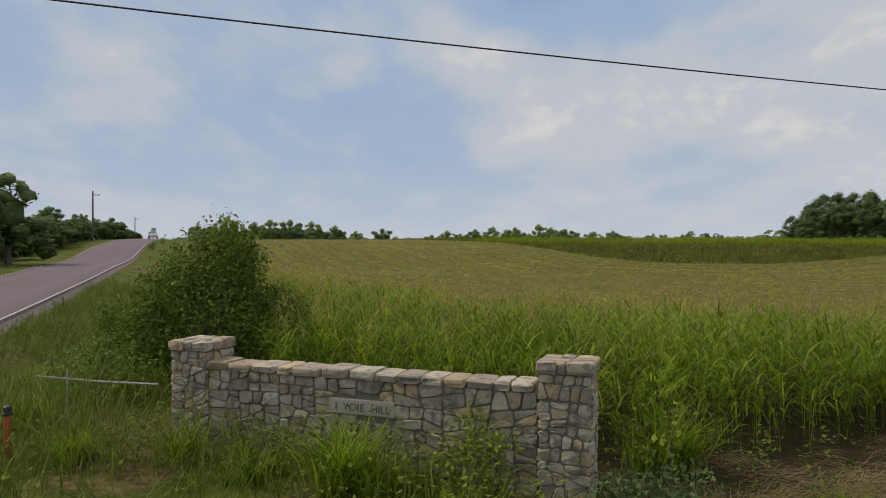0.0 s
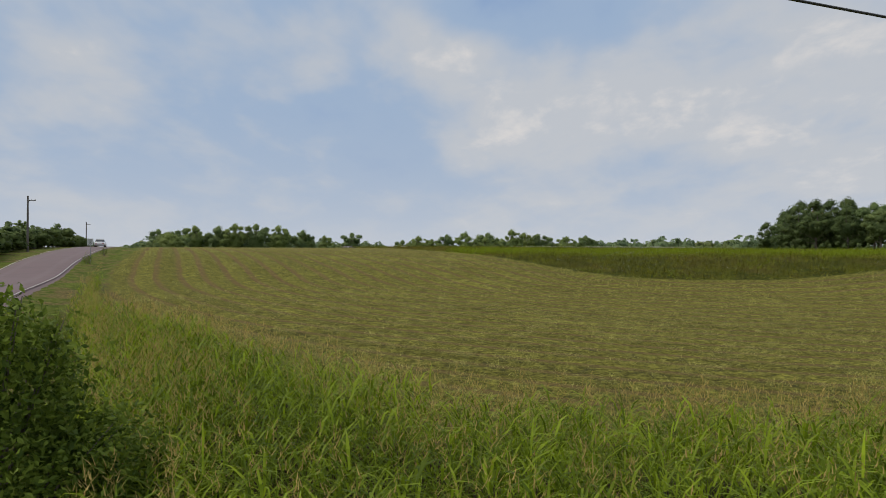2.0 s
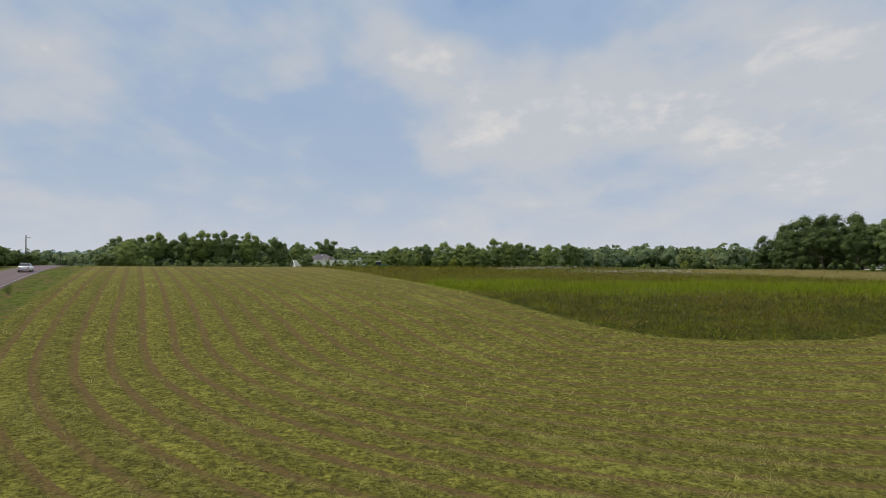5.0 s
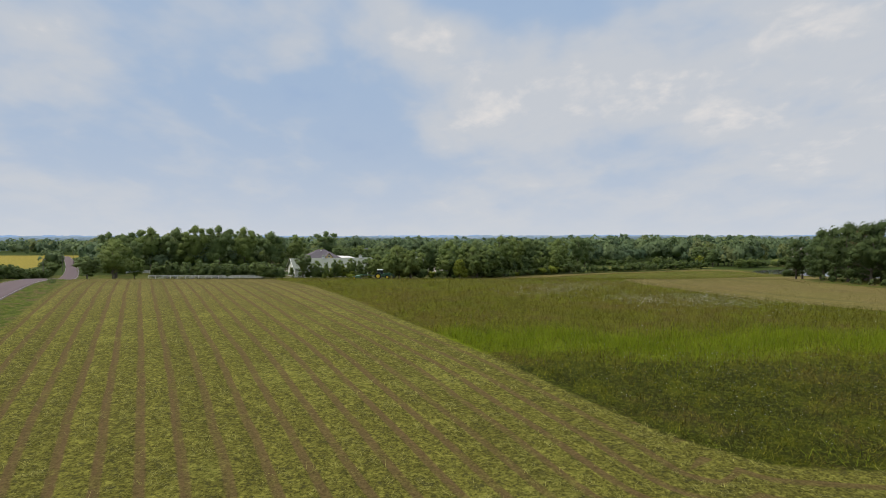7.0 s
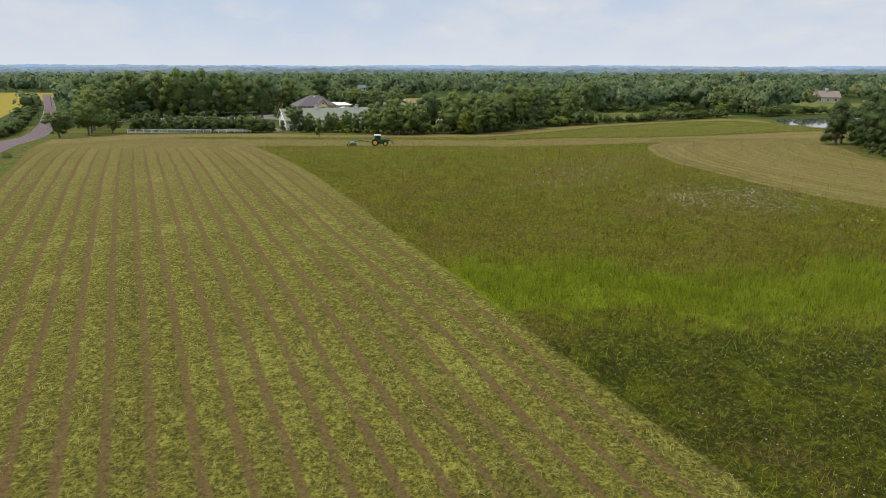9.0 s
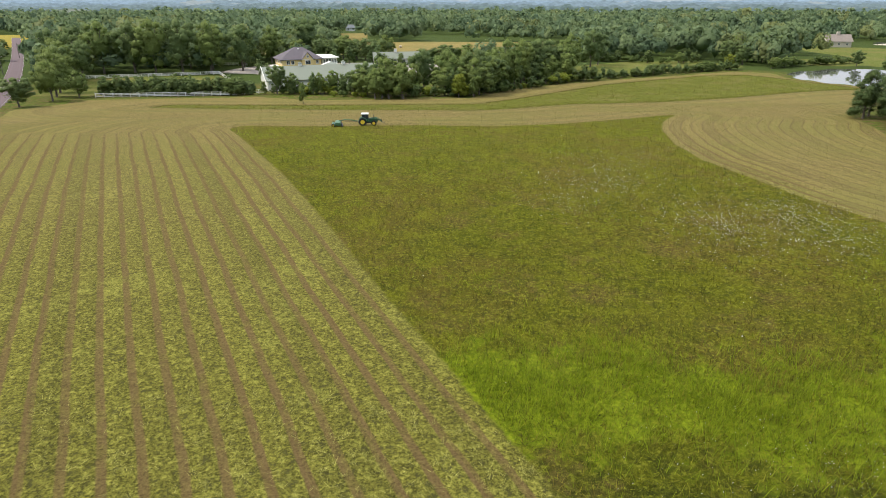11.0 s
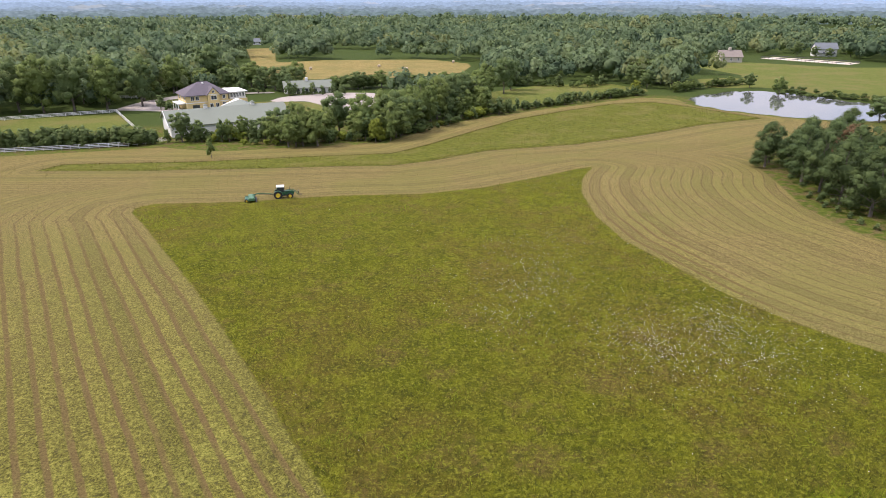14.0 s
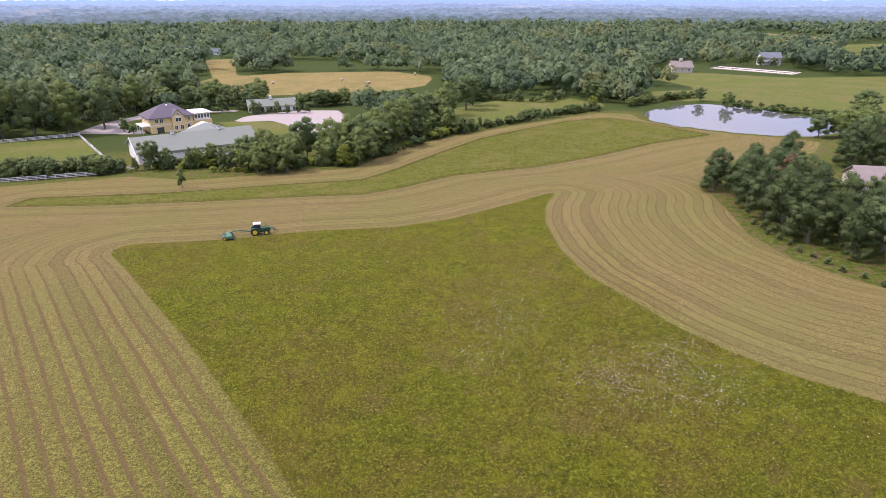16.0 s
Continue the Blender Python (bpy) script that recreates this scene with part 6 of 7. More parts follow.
# the yellow house
ho = house_frame("house", -69.6, 364.0, 26, "large yellow two-storey farmhouse with a purple-grey hip roof", "house")
boxed("wall", (0, 0, -0.6, 17.5, 13.5, 6.3), YELLOW, ho)
boxed("band", (-0.05, -0.05, 3.05, 17.55, 13.55, 3.35), WHITE, ho, "white band between the storeys")
E_, P_ = 6.3, 10.9
slab_roof("roof", [[(-0.9, -0.9, E_), (18.4, -0.9, E_), (11.2, 6.8, P_), (7.2, 6.8, P_)], [(18.4, 14.4, E_), (-0.9, 14.4, E_), (7.2, 6.8, P_), (11.2, 6.8, P_)],
                   [(-0.9, 14.4, E_), (-0.9, -0.9, E_), (7.2, 6.8, P_)], [(18.4, -0.9, E_), (18.4, 14.4, E_), (11.2, 6.8, P_)]], 0.25, SHINGLE, ho, "purple-grey shingled hip roof")
bm = bmesh.new()
gable_body(bm, 8.6, -1.3, 13.6, 4.0, -0.5, 6.35, 9.0, "y")
part("bay", bm, YELLOW, ho, "gabled yellow bay")
slab_roof("bay_roof", [[(8.1, -1.8, 6.1), (8.1, 6.0, 6.1), (11.1, 6.0, 9.35), (11.1, -1.8, 9.35)], [(14.1, 6.0, 6.1), (14.1, -1.8, 6.1), (11.1, -1.8, 9.35), (11.1, 6.0, 9.35)]], 0.2, SHINGLE, ho)
boxed("gable_trim", (8.4, -1.42, 6.15, 13.8, -1.305, 6.4), WHITE, ho)
boxed("wing", (17.5, 2.5, -0.6, 26.5, 12.0, 3.1), YELLOW, ho, "lower yellow side wing")
boxed("sunroom", (19.0, 3.2, 3.1, 26.0, 11.0, 6.0), WHITE, ho, "white sunroom above the wing")
slab_roof("sunroom_roof", [[(17.5, 2.4, 6.2), (26.9, 2.4, 6.2), (24.5, 7.0, 7.3), (17.5, 7.0, 7.6)], [(26.9, 11.8, 6.2), (17.5, 11.8, 6.2), (17.5, 7.0, 7.6), (24.5, 7.0, 7.3)], [(26.9, 2.4, 6.2), (26.9, 11.8, 6.2), (24.5, 7.0, 7.3)]], 0.2, WHITE, ho, "pale flat roof")
for k in range(5):
    window(ho, 19.5 + 1.3 * k, 3.9, 0.8, 1.6, 3.2)
for x, z, w, h in ((2.0, 4.2, 1.2, 1.5), (4.0, 4.2, 1.2, 1.5), (15.0, 1.0, 1.1, 1.6), (15.2, 4.2, 1.0, 1.4)):
    window(ho, x, z, w, h)
for x, z, w, h in ((9.3, 0.9, 1.2, 1.7), (11.7, 0.9, 1.2, 1.7), (10.0, 4.2, 2.2, 1.5), (10.7, 7.0, 0.8, 0.9)):
    window(ho, x, z, w, h, -1.3)
for y_ in (2, 6, 10):
    window(ho, y_, 4.2, 1.2, 1.5, 0.0, "left")
boxed("porch", (-3.2, 1.5, 2.8, 0, 11, 3.2), WHITE, ho, "white side porch roof")
for y_ in (1.7, 6.2, 10.7):
    boxed("porch_post", (-3.1, y_, -0.5, -2.85, y_ + 0.25, 2.8), WHITE, ho)
boxed("roof_vent", (8.6, 5.4, 9.4, 9.3, 6.1, 10.6), WHITE, ho, "small white roof vent", 0.05)
# no opening here: a dark panel stands in for the doorway's shade
boxed("garage_door", (2.4, -0.06, -0.3, 5.2, -0.004, 2.3), DARKTRIM, ho, "dark panel painted as the shade in a porch doorway")

# the long white barn
ba = house_frame("barn", -62.2, 306.8, 21.5, "long white metal riding barn with a pale green roof", "barn", -0.15)
L_, W_, EV, RD = 41.0, 19.5, 3.9, 7.5
bm = bmesh.new()
gable_body(bm, 0, 0, L_, W_, -0.8, EV, RD, "x")
part("wall", bm, WHITE, ba, "white metal wall panels")
slab_roof("roof", [[(-0.7, -0.8, EV - 0.15), (L_ + 0.7, -0.8, EV - 0.15), (L_ + 0.7, W_ / 2, RD + 0.2), (-0.7, W_ / 2, RD + 0.2)],
                   [(L_ + 0.7, W_ + 0.8, EV - 0.15), (-0.7, W_ + 0.8, EV - 0.15), (-0.7, W_ / 2, RD + 0.2), (L_ + 0.7, W_ / 2, RD + 0.2)]], 0.12, GREENROOF, ba, "pale green metal roof")
for k in range(27):
    x = -0.4 + k * 1.6
    bm = bmesh.new()
    for ya, yb in ((-0.8, W_ / 2), (W_ + 0.8, W_ / 2)):
        v = [bm.verts.new(c) for c in ((x, ya, EV - 0.14), (x + 0.07, ya, EV - 0.14), (x + 0.07, yb, RD + 0.21), (x, yb, RD + 0.21), (x, ya, EV - 0.11), (x + 0.07, ya, EV - 0.11), (x + 0.07, yb, RD + 0.24), (x, yb, RD + 0.24))]
        for f in ((4, 5, 6, 7), (0, 1, 5, 4), (1, 2, 6, 5), (2, 3, 7, 6), (3, 0, 4, 7)):
            bm.faces.new([v[i] for i in f])
    part("roof_rib", bm, GREENROOF, ba)
bm = bmesh.new()
for s in (-1, 1):
    pts = [(-0.76, W_ / 2, RD + 0.25), (-0.76, W_ / 2 + s * (W_ / 2 + 0.85), EV - 0.12)]
    tube(bm, pts, [0.14, 0.14], 4)
part("gable_trim", bm, WHITE, ba, "white gable edge trim")
boxed("eave_band", (0.4, -0.05, 2.7, L_ - 0.4, -0.004, 3.5), plain("clear_panel", (0.45, 0.47, 0.50), 0.3, amount=0.1), ba, "grey translucent panel band")
for x in (13.0, 29.5):
    vent = boxed("cupola", (x, W_ / 2 - 0.6, RD, x + 1.2, W_ / 2 + 0.6, RD + 1.0), WHITE, ba, "white ridge vent")
    slab_roof("cupola_roof", [[(x - 0.2, W_ / 2 - 0.8, RD + 1.0), (x + 1.4, W_ / 2 - 0.8, RD + 1.0), (x + 0.6, W_ / 2, RD + 1.6)], [(x + 1.4, W_ / 2 - 0.8, RD + 1.0), (x + 1.4, W_ / 2 + 0.8, RD + 1.0), (x + 0.6, W_ / 2, RD + 1.6)],
                              [(x + 1.4, W_ / 2 + 0.8, RD + 1.0), (x - 0.2, W_ / 2 + 0.8, RD + 1.0), (x + 0.6, W_ / 2, RD + 1.6)], [(x - 0.2, W_ / 2 + 0.8, RD + 1.0), (x - 0.2, W_ / 2 - 0.8, RD + 1.0), (x + 0.6, W_ / 2, RD + 1.6)]], 0.08, GREENROOF, vent)
for k in range(20):
    boxed("panel_seam", (1 + 2 * k, -0.03, -0.5, 1.06 + 2 * k, -0.003, 2.65), WHITE, ba)
for k in range(9):
    boxed("panel_seam", (-0.03, 1.2 + 2.05 * k, -0.5, -0.003, 1.26 + 2.05 * k, 3.7), WHITE, ba)
bm = bmesh.new()
gable_body(bm, 22, W_ - 6, 38, W_ + 15, -0.8, 3.4, 6.6, "y")
part("rear_wing", bm, WHITE, ba)
slab_roof("rear_roof", [[(21.4, W_ - 7, 3.25), (21.4, W_ + 15.7, 3.25), (30, W_ + 10, 6.8), (30, W_ - 9, 6.8)], [(38.6, W_ + 15.7, 3.25), (38.6, W_ - 7, 3.25), (30, W_ - 9, 6.8), (30, W_ + 10, 6.8)],
                        [(21.4, W_ + 15.7, 3.25), (38.6, W_ + 15.7, 3.25), (30, W_ + 10, 6.8)]], 0.12, GREENROOF, ba, "pale green rear roof")

# the small green-roofed stable
st = house_frame("stable", -33.5, 410, 8, "small white stable with a pale green roof", "stable")
bm = bmesh.new()
gable_body(bm, 0, 0, 23, 9, -0.6, 3.0, 5.6, "x")
part("wall", bm, WHITE, st)
slab_roof("roof", [[(-0.6, -0.8, 2.8), (23.6, -0.8, 2.8), (23.6, 4.5, 5.8), (-0.6, 4.5, 5.8)], [(23.6, 9.8, 2.8), (-0.6, 9.8, 2.8), (-0.6, 4.5, 5.8), (23.6, 4.5, 5.8)]], 0.12, GREENROOF, st, "pale green metal roof")
boxed("cupola", (10.5, 3.8, 5.5, 11.8, 5.1, 7.2), WHITE, st)
for k in range(5):
    boxed("stall_door", (1.5 + 4.2 * k, -0.05, 0, 3.0 + 4.2 * k, -0.004, 2.2), DARKTRIM, st)


def gabled_house(name, x, y, rz, w, d, eave, ridge, wall_m, roof_m, label, category, cupola=False, wins=3):
    e = house_frame(name, x, y, rz, label, category)
    bm = bmesh.new()
    gable_body(bm, 0, 0, w, d, -0.8, eave, ridge, "x")
    part("wall", bm, wall_m, e)
    slab_roof("roof", [[(-0.6, -0.8, eave - 0.2), (w + 0.6, -0.8, eave - 0.2), (w + 0.6, d / 2, ridge + 0.2), (-0.6, d / 2, ridge + 0.2)],
                       [(w + 0.6, d + 0.8, eave - 0.2), (-0.6, d + 0.8, eave - 0.2), (-0.6, d / 2, ridge + 0.2), (w + 0.6, d / 2, ridge + 0.2)]], 0.2, roof_m, e)
    for k in range(wins):
        window(e, w * (k + 0.35) / wins, eave * 0.35, 1.2, 1.5)
    if cupola:
        boxed("cupola", (w / 2 - 0.9, d / 2 - 0.9, ridge, w / 2 + 0.9, d / 2 + 0.9, ridge + 1.9), wall_m, e)
    return e


fb = gabled_house("far_barn", 265, 526, -10, 15.5, 11, 4.0, 8.0, CREAM, SHINGLE_BROWN, "cream barn with a brown-grey roof and cupola", "barn", True)
# the shaded barn opening is only a dark panel on the wall
boxed("shed_door", (-0.06, 3, 0, -0.004, 8.5, 3.2), DARKTRIM, fb, "dark panel painted as the shade in a barn doorway")
fh = gabled_house("far_house", 366, 560, -14, 16, 9, 6.0, 10.0, WHITE, SLATE, "white farmhouse with a grey-blue roof", "house", False, 4)
boxed("porch", (1, -2.4, 2.6, 14, -0.01, 2.9), SLATE, fh, "grey porch roof")
for k in range(5):
    boxed("porch_post", (1.2 + 3.1 * k, -2.3, -0.5, 1.4 + 3.1 * k, -2.1, 2.6), WHITE, fh)
rh = gabled_house("ranch_house", 131.4, 211.4, -24, 18, 12, 3.2, 6.4, CREAM, SHINGLE_BROWN, "low house with a brown-grey shingle roof among pines", "house", False, 3)
SOLAR = plain("solar_panel", (0.03, 0.035, 0.06), 0.2, amount=0.2)
for k in range(3):
    slab_roof("solar_panel", [[(9.0 + 1.15 * k, 1.0, 4.22), (10.05 + 1.15 * k, 1.0, 4.22), (10.05 + 1.15 * k, 3.0, 5.45), (9.0 + 1.15 * k, 3.0, 5.45)]], 0.05, SOLAR, rh, "dark solar panel")
boxed("skylight", (13.6, 3.6, 5.6, 14.4, 4.4, 6.4), WHITE, rh)
for row in ((-132, 829, -15, 3), (-96, 777, 10, 3), (-36, 770, -30, 3), (433, 880, 25, 3), (11, 870, 15, 3)):
    gabled_house("far_cottage", row[0], row[1], row[2], 10, 7, row[3], row[3] + 3, WHITE, SLATE, "small pale house roof amid distant trees", "house", False, 2)

for x, y, h in ((356, 548, 9), (366, 545, 8), (388, 549, 10), (352, 563, 12)):
    prng.choice(BROADS).plant(x, y, h, 1.1, prng)

# riding arena
ar = new("riding_arena")
ar.matrix_world = pose(336, 527, ground_z(336, 527) + 0.1, 0, 0, -58)
tagged(ar, "pale sand riding arena with a dark rail", "riding arena")
boxed("sand", (-31, -9, -0.8, 31, 9, 0.12), SAND, ar)
for y_ in (-9.2, 9.2):
    boxed("rail", (-31.2, y_ - 0.08, 0.9, 31.2, y_ + 0.08, 1.3), DARKTRIM, ar)
for x in (-31.2, 31.2):
    boxed("rail", (x - 0.08, -9.2, 0.9, x + 0.08, 9.2, 1.3), DARKTRIM, ar)
for k in range(22):
    for y_ in (-9.2, 9.2):
        boxed("post", (-31.2 + 62.4 * k / 21 - 0.1, y_ - 0.1, -0.6, -31.2 + 62.4 * k / 21 + 0.1, y_ + 0.1, 1.4), DARKTRIM, ar)

# ---- white board fences ----
def fence(pts, label, rails=3, tall=1.35, gap=2.6):
    e = new("board_fence")
    x0, y0 = pts[0]
    g0 = ground_z(x0, y0)
    e.matrix_world = pose(x0, y0, g0)
    tagged(e, label, "fence", "white fences")
    for (ax, ay), (bx_, by_) in zip(pts, pts[1:]):
        n = max(1, round(math.hypot(bx_ - ax, by_ - ay) / gap))
        ang = math.atan2(by_ - ay, bx_ - ax)
        for k in range(n):
            p = [(ax + (bx_ - ax) * t / n, ay + (by_ - ay) * t / n) for t in (k, k + 1)]
            z = [ground_z(*q) - g0 for q in p]
            bm = bmesh.new()
            box(bm, -0.08, -0.08, -0.4, 0.08, 0.08, tall + 0.08)
            o = part("post", bm, WHITE, e)
            o.matrix_local = pose(p[0][0] - x0, p[0][1] - y0, z[0], 0, 0, math.degrees(ang))
            for r in range(rails):
                h = tall * (0.30 + 0.34 * r)
                bm = bmesh.new()
                dx, dy = -math.sin(ang) * 0.03, math.cos(ang) * 0.03
                v = []
                for q, zz in zip(p, z):
                    for s, u in ((-1, 0), (1, 0), (1, 0.17), (-1, 0.17)):
                        v.append(bm.verts.new((q[0] - x0 + s * dx, q[1] - y0 + s * dy, zz + h - 0.085 + u)))
                for f in ((0, 1, 5, 4), (1, 2, 6, 5), (2, 3, 7, 6), (3, 0, 4, 7)):
                    bm.faces.new([v[i] for i in f])
                part("rail", bm, WHITE, e)


fence([(-152, 347), (-128, 355), (-98, 365.4)], "white board fence behind the paddock")
fence([(-98, 365.4), (-77.5, 321.4), (-66.5, 297.6)], "white board fence running down the paddock side")
fence([(-114, 287.6), (-100.3, 288.9), (-85.8, 291), (-72, 292.9), (-61.5, 300.8)], "white board fence along the hay field")
fence([(28, 402), (46, 408), (66, 412)], "white board fence by the stable yard")
fence([(-130, 402), (-112, 408), (-96, 404)], "white board fence under the shade trees")

# ---- utility poles and the cable overhead ----
POLE_WOOD = plain("pole_wood", (0.13, 0.115, 0.10), 0.9, grain=10, amount=0.4, bump=0.3)


def utility_pole(x, y, tall, label="grey wooden utility pole beside the road"):
    e = new("utility_pole")
    e.matrix_world = pose(x, y, ground_z(x, y), 0, 0, 26)
    tagged(e, label, "utility pole", "utility poles")
    bm = bmesh.new()
    tube(bm, [(0, 0, -0.8), (0, 0, tall * 0.5), (0, 0, tall)], [0.16, 0.14, 0.11], 10)
    part("pole", bm, POLE_WOOD, e)
    bm = bmesh.new()
    box(bm, -0.05, -0.06, tall - 0.75, 1.05, 0.06, tall - 0.63)
    part("crossarm", bm, POLE_WOOD, e)
    for dx in (0.95, 0.45):
        bm = bmesh.new()
        tube(bm, [(dx, 0, tall - 0.63), (dx, 0, tall - 0.50), (dx, 0, tall - 0.45)], [0.03, 0.06, 0.03], 8)
        part("insulator", bm, WHITE, e)


for x, y, h in ((-64.4, 109.3, 8.4), (-106.8, 194.1, 8.2), (-150, 281, 8.2), (-193, 365, 8.2), (-236, 448, 8.2)):
    utility_pole(x, y, h)
utility_pole(-35.0, 6.5, 8.3, "wooden utility pole carrying the overhead cable")
utility_pole(43.0, 38.8, 8.9, "wooden utility pole holding the cable end")
bm = bmesh.new()
cp = []
for k in range(41):
    t = k / 40
    cp.append((-35.0 + 78 * t, 6.5 + 32.3 * t, 7.55 - 0.9 * 4 * t * (1 - t)))
tube(bm, cp, [0.016] * 41, 6)
me = bpy.data.meshes.new("overhead_cable")
bm.to_mesh(me), bm.free()
me.materials.append(BLACK)
tagged(new("overhead_cable", me), "black overhead cable strung between wooden poles", "cable")

# ---- road sign ----
sg = new("road_sign")
sg.matrix_world = pose(-42.6, 89.0, ground_z(-42.6, 89.0), 0, 0, 18)
tagged(sg, "white speed limit sign on a steel post", "road sign")
STEEL = plain("galvanised_steel", (0.34, 0.35, 0.35), 0.45, 0.8, amount=0.2)
SIGN = plain("sign_white", (0.66, 0.68, 0.66), 0.45, amount=0.1)
boxed("post", (-0.03, -0.02, -0.4, 0.03, 0.02, 2.75), STEEL, sg)
pl = boxed("plate", (-0.32, -0.045, 1.95, 0.32, -0.022, 2.75), SIGN, sg, "white sign plate", 0.008)
boxed("bar", (-0.22, -0.052, 2.56, 0.22, -0.047, 2.64), BLACK, pl)
boxed("bar", (-0.18, -0.052, 2.42, 0.18, -0.047, 2.50), BLACK, pl)
lettering("35", 0.42, -0.25, -0.049, 2.05, pl, BLACK)
bush("bush", -41.6, 86.6, [(0, 0, 0.4, 0.5, 0.5, 0.45), (0.2, 0.1, 0.8, 0.35, 0.35, 0.35)], 420, 0.11, LEAF_BUSH, "low dark bush at the road verge", 208, 5)
bush("bush", -48.2, 101.5, [(0, 0, 0.4, 0.45, 0.45, 0.4), (0, 0.1, 0.75, 0.3, 0.3, 0.3)], 300, 0.11, LEAF_BUSH, "small green bush on the verge", 209, 5)
bush("bush", -86.5, 182.5, [(0, 0, 0.6, 0.7, 0.7, 0.6), (0.4, 0.5, 0.5, 0.5, 0.5, 0.5)], 350, 0.2, LEAF_DARK, "dark scrub bush on the road verge", 210, 5)

# ---- hay bales ----
BALE = plain("bale_straw", (0.50, 0.42, 0.30), 0.95, grain=9, amount=0.3, bump=0.5)
for k, (x, y, rz) in enumerate(((-26, 521.6, 20), (33.9, 508.7, 75), (36, 511, 10), (19, 530, 40), (73.6, 552.5, 0))):
    bm = bmesh.new()
    tube(bm, [(-0.78, 0, 0.85), (-0.74, 0, 0.85), (0.74, 0, 0.85), (0.78, 0, 0.85)], [0.76, 0.86, 0.86, 0.76], 22)
    me = bpy.data.meshes.new("hay_bale")
    bm.to_mesh(me), bm.free()
    me.materials.append(BALE)
    b = new("hay_bale", me)
    b.matrix_world = pose(x, y, ground_z(x, y), 0, 0, rz)
    tagged(b, "round straw-coloured hay bale lying on stubble", "hay bale", "hay bales")

# ---- tractor and mower ----
JGREEN = plain("tractor_green", (0.030, 0.120, 0.055), 0.35, grain=3, amount=0.15)
JYELLOW = plain("rim_yellow", (0.70, 0.50, 0.03), 0.4, amount=0.1)
RUBBER = plain("rubber", (0.022, 0.022, 0.022), 0.85, amount=0.3)
IRON = plain("dark_iron", (0.05, 0.05, 0.05), 0.5, 0.5, amount=0.3)


def lathe(bm, prof, x, z, y0, seg=28):
    """Turns a profile of (offset along y, radius) round an axle along y."""
    rings = []
    for o, r in prof:
        rings.append([bm.verts.new((x + r * math.cos(2 * math.pi * k / seg), y0 + o, z + r * math.sin(2 * math.pi * k / seg))) for k in range(seg)])
    for a, b in zip(rings, rings[1:]):
        for k in range(seg):
            bm.faces.new((a[k], a[(k + 1) % seg], b[(k + 1) % seg], b[k]))
    bm.faces.new(rings[0]), bm.faces.new(rings[-1][::-1])
    bmesh.ops.recalc_face_normals(bm, faces=bm.faces)


def wheel(parent, x, y, r, w, rim_m=JYELLOW):
    bm = bmesh.new()
    lathe(bm, [(0, r * 0.58), (0.02, r * 0.9), (w * 0.2, r), (w * 0.8, r), (w - 0.02, r * 0.9), (w, r * 0.58)], x, r, y - w / 2)
    for k in range(18):
        a = 2 * math.pi * k / 18
        m = Matrix.Translation((x, y, r)) @ Matrix.Rotation(-a, 4, "Y")
        v = box(bm, r * 0.97, -w * 0.45, -0.035, r * 1.035, w * 0.45, 0.035)
        bmesh.ops.transform(bm, matrix=m, verts=v)
    wh = part("wheel", bm, RUBBER, parent)
    bm = bmesh.new()
    lathe(bm, [(-0.01, r * 0.12), (0.0, r * 0.56), (0.04, r * 0.58), (w - 0.04, r * 0.58), (w, r * 0.56), (w + 0.01, r * 0.12)], x, r, y - w / 2)
    part("rim", bm, rim_m, wh, "yellow rim")


tr = new("tractor")
tr.matrix_world = pose(-17.2, 213.9, ground_z(-17.2, 213.9) - 0.03, 0, 0, 3)
tagged(tr, "green farm tractor with yellow wheels and white cab roof", "tractor")
for s in (-1, 1):
    wheel(tr, -1.15, s * 0.86, 0.84, 0.46)
    wheel(tr, 1.25, s * 0.82, 0.58, 0.34)
bm = bmesh.new()
v = box(bm, 0.05, -0.40, 0.75, 2.05, 0.40, 1.62)
for q in v:
    if q.co.x > 1.5:
        q.co.y *= 0.80
        if q.co.z > 1.2:
            q.co.z -= 0.20
bmesh.ops.bevel(bm, geom=bm.edges[:], offset=0.07, segments=2, affect="EDGES")
part("hood", bm, JGREEN, tr, "green engine hood")
boxed("chassis", (-1.5, -0.30, 0.50, 1.9, 0.30, 0.85), IRON, tr)
boxed("grille", (2.03, -0.26, 0.80, 2.08, 0.26, 1.30), IRON, tr)
bm = bmesh.new()
for (x, y) in ((-1.25, -0.66), (-1.25, 0.66), (0.02, -0.60), (0.02, 0.60), (-0.5, -0.68), (-0.5, 0.68)):
    tube(bm, [(x, y, 0.95), (x + 0.03, y, 2.42)], [0.045, 0.045], 6)
part("cab_frame", bm, IRON, tr)
boxed("cab_glass", (-1.23, -0.62, 1.45, 0.0, 0.62, 2.40), GLASS, tr, "dark cab glass")
boxed("cab_base", (-1.3, -0.66, 0.85, 0.08, 0.66, 1.45), JGREEN, tr, "", 0.04)
boxed("cab_roof", (-1.42, -0.76, 2.42, 0.16, 0.76, 2.62), WHITE, tr, "white cab roof", 0.06)
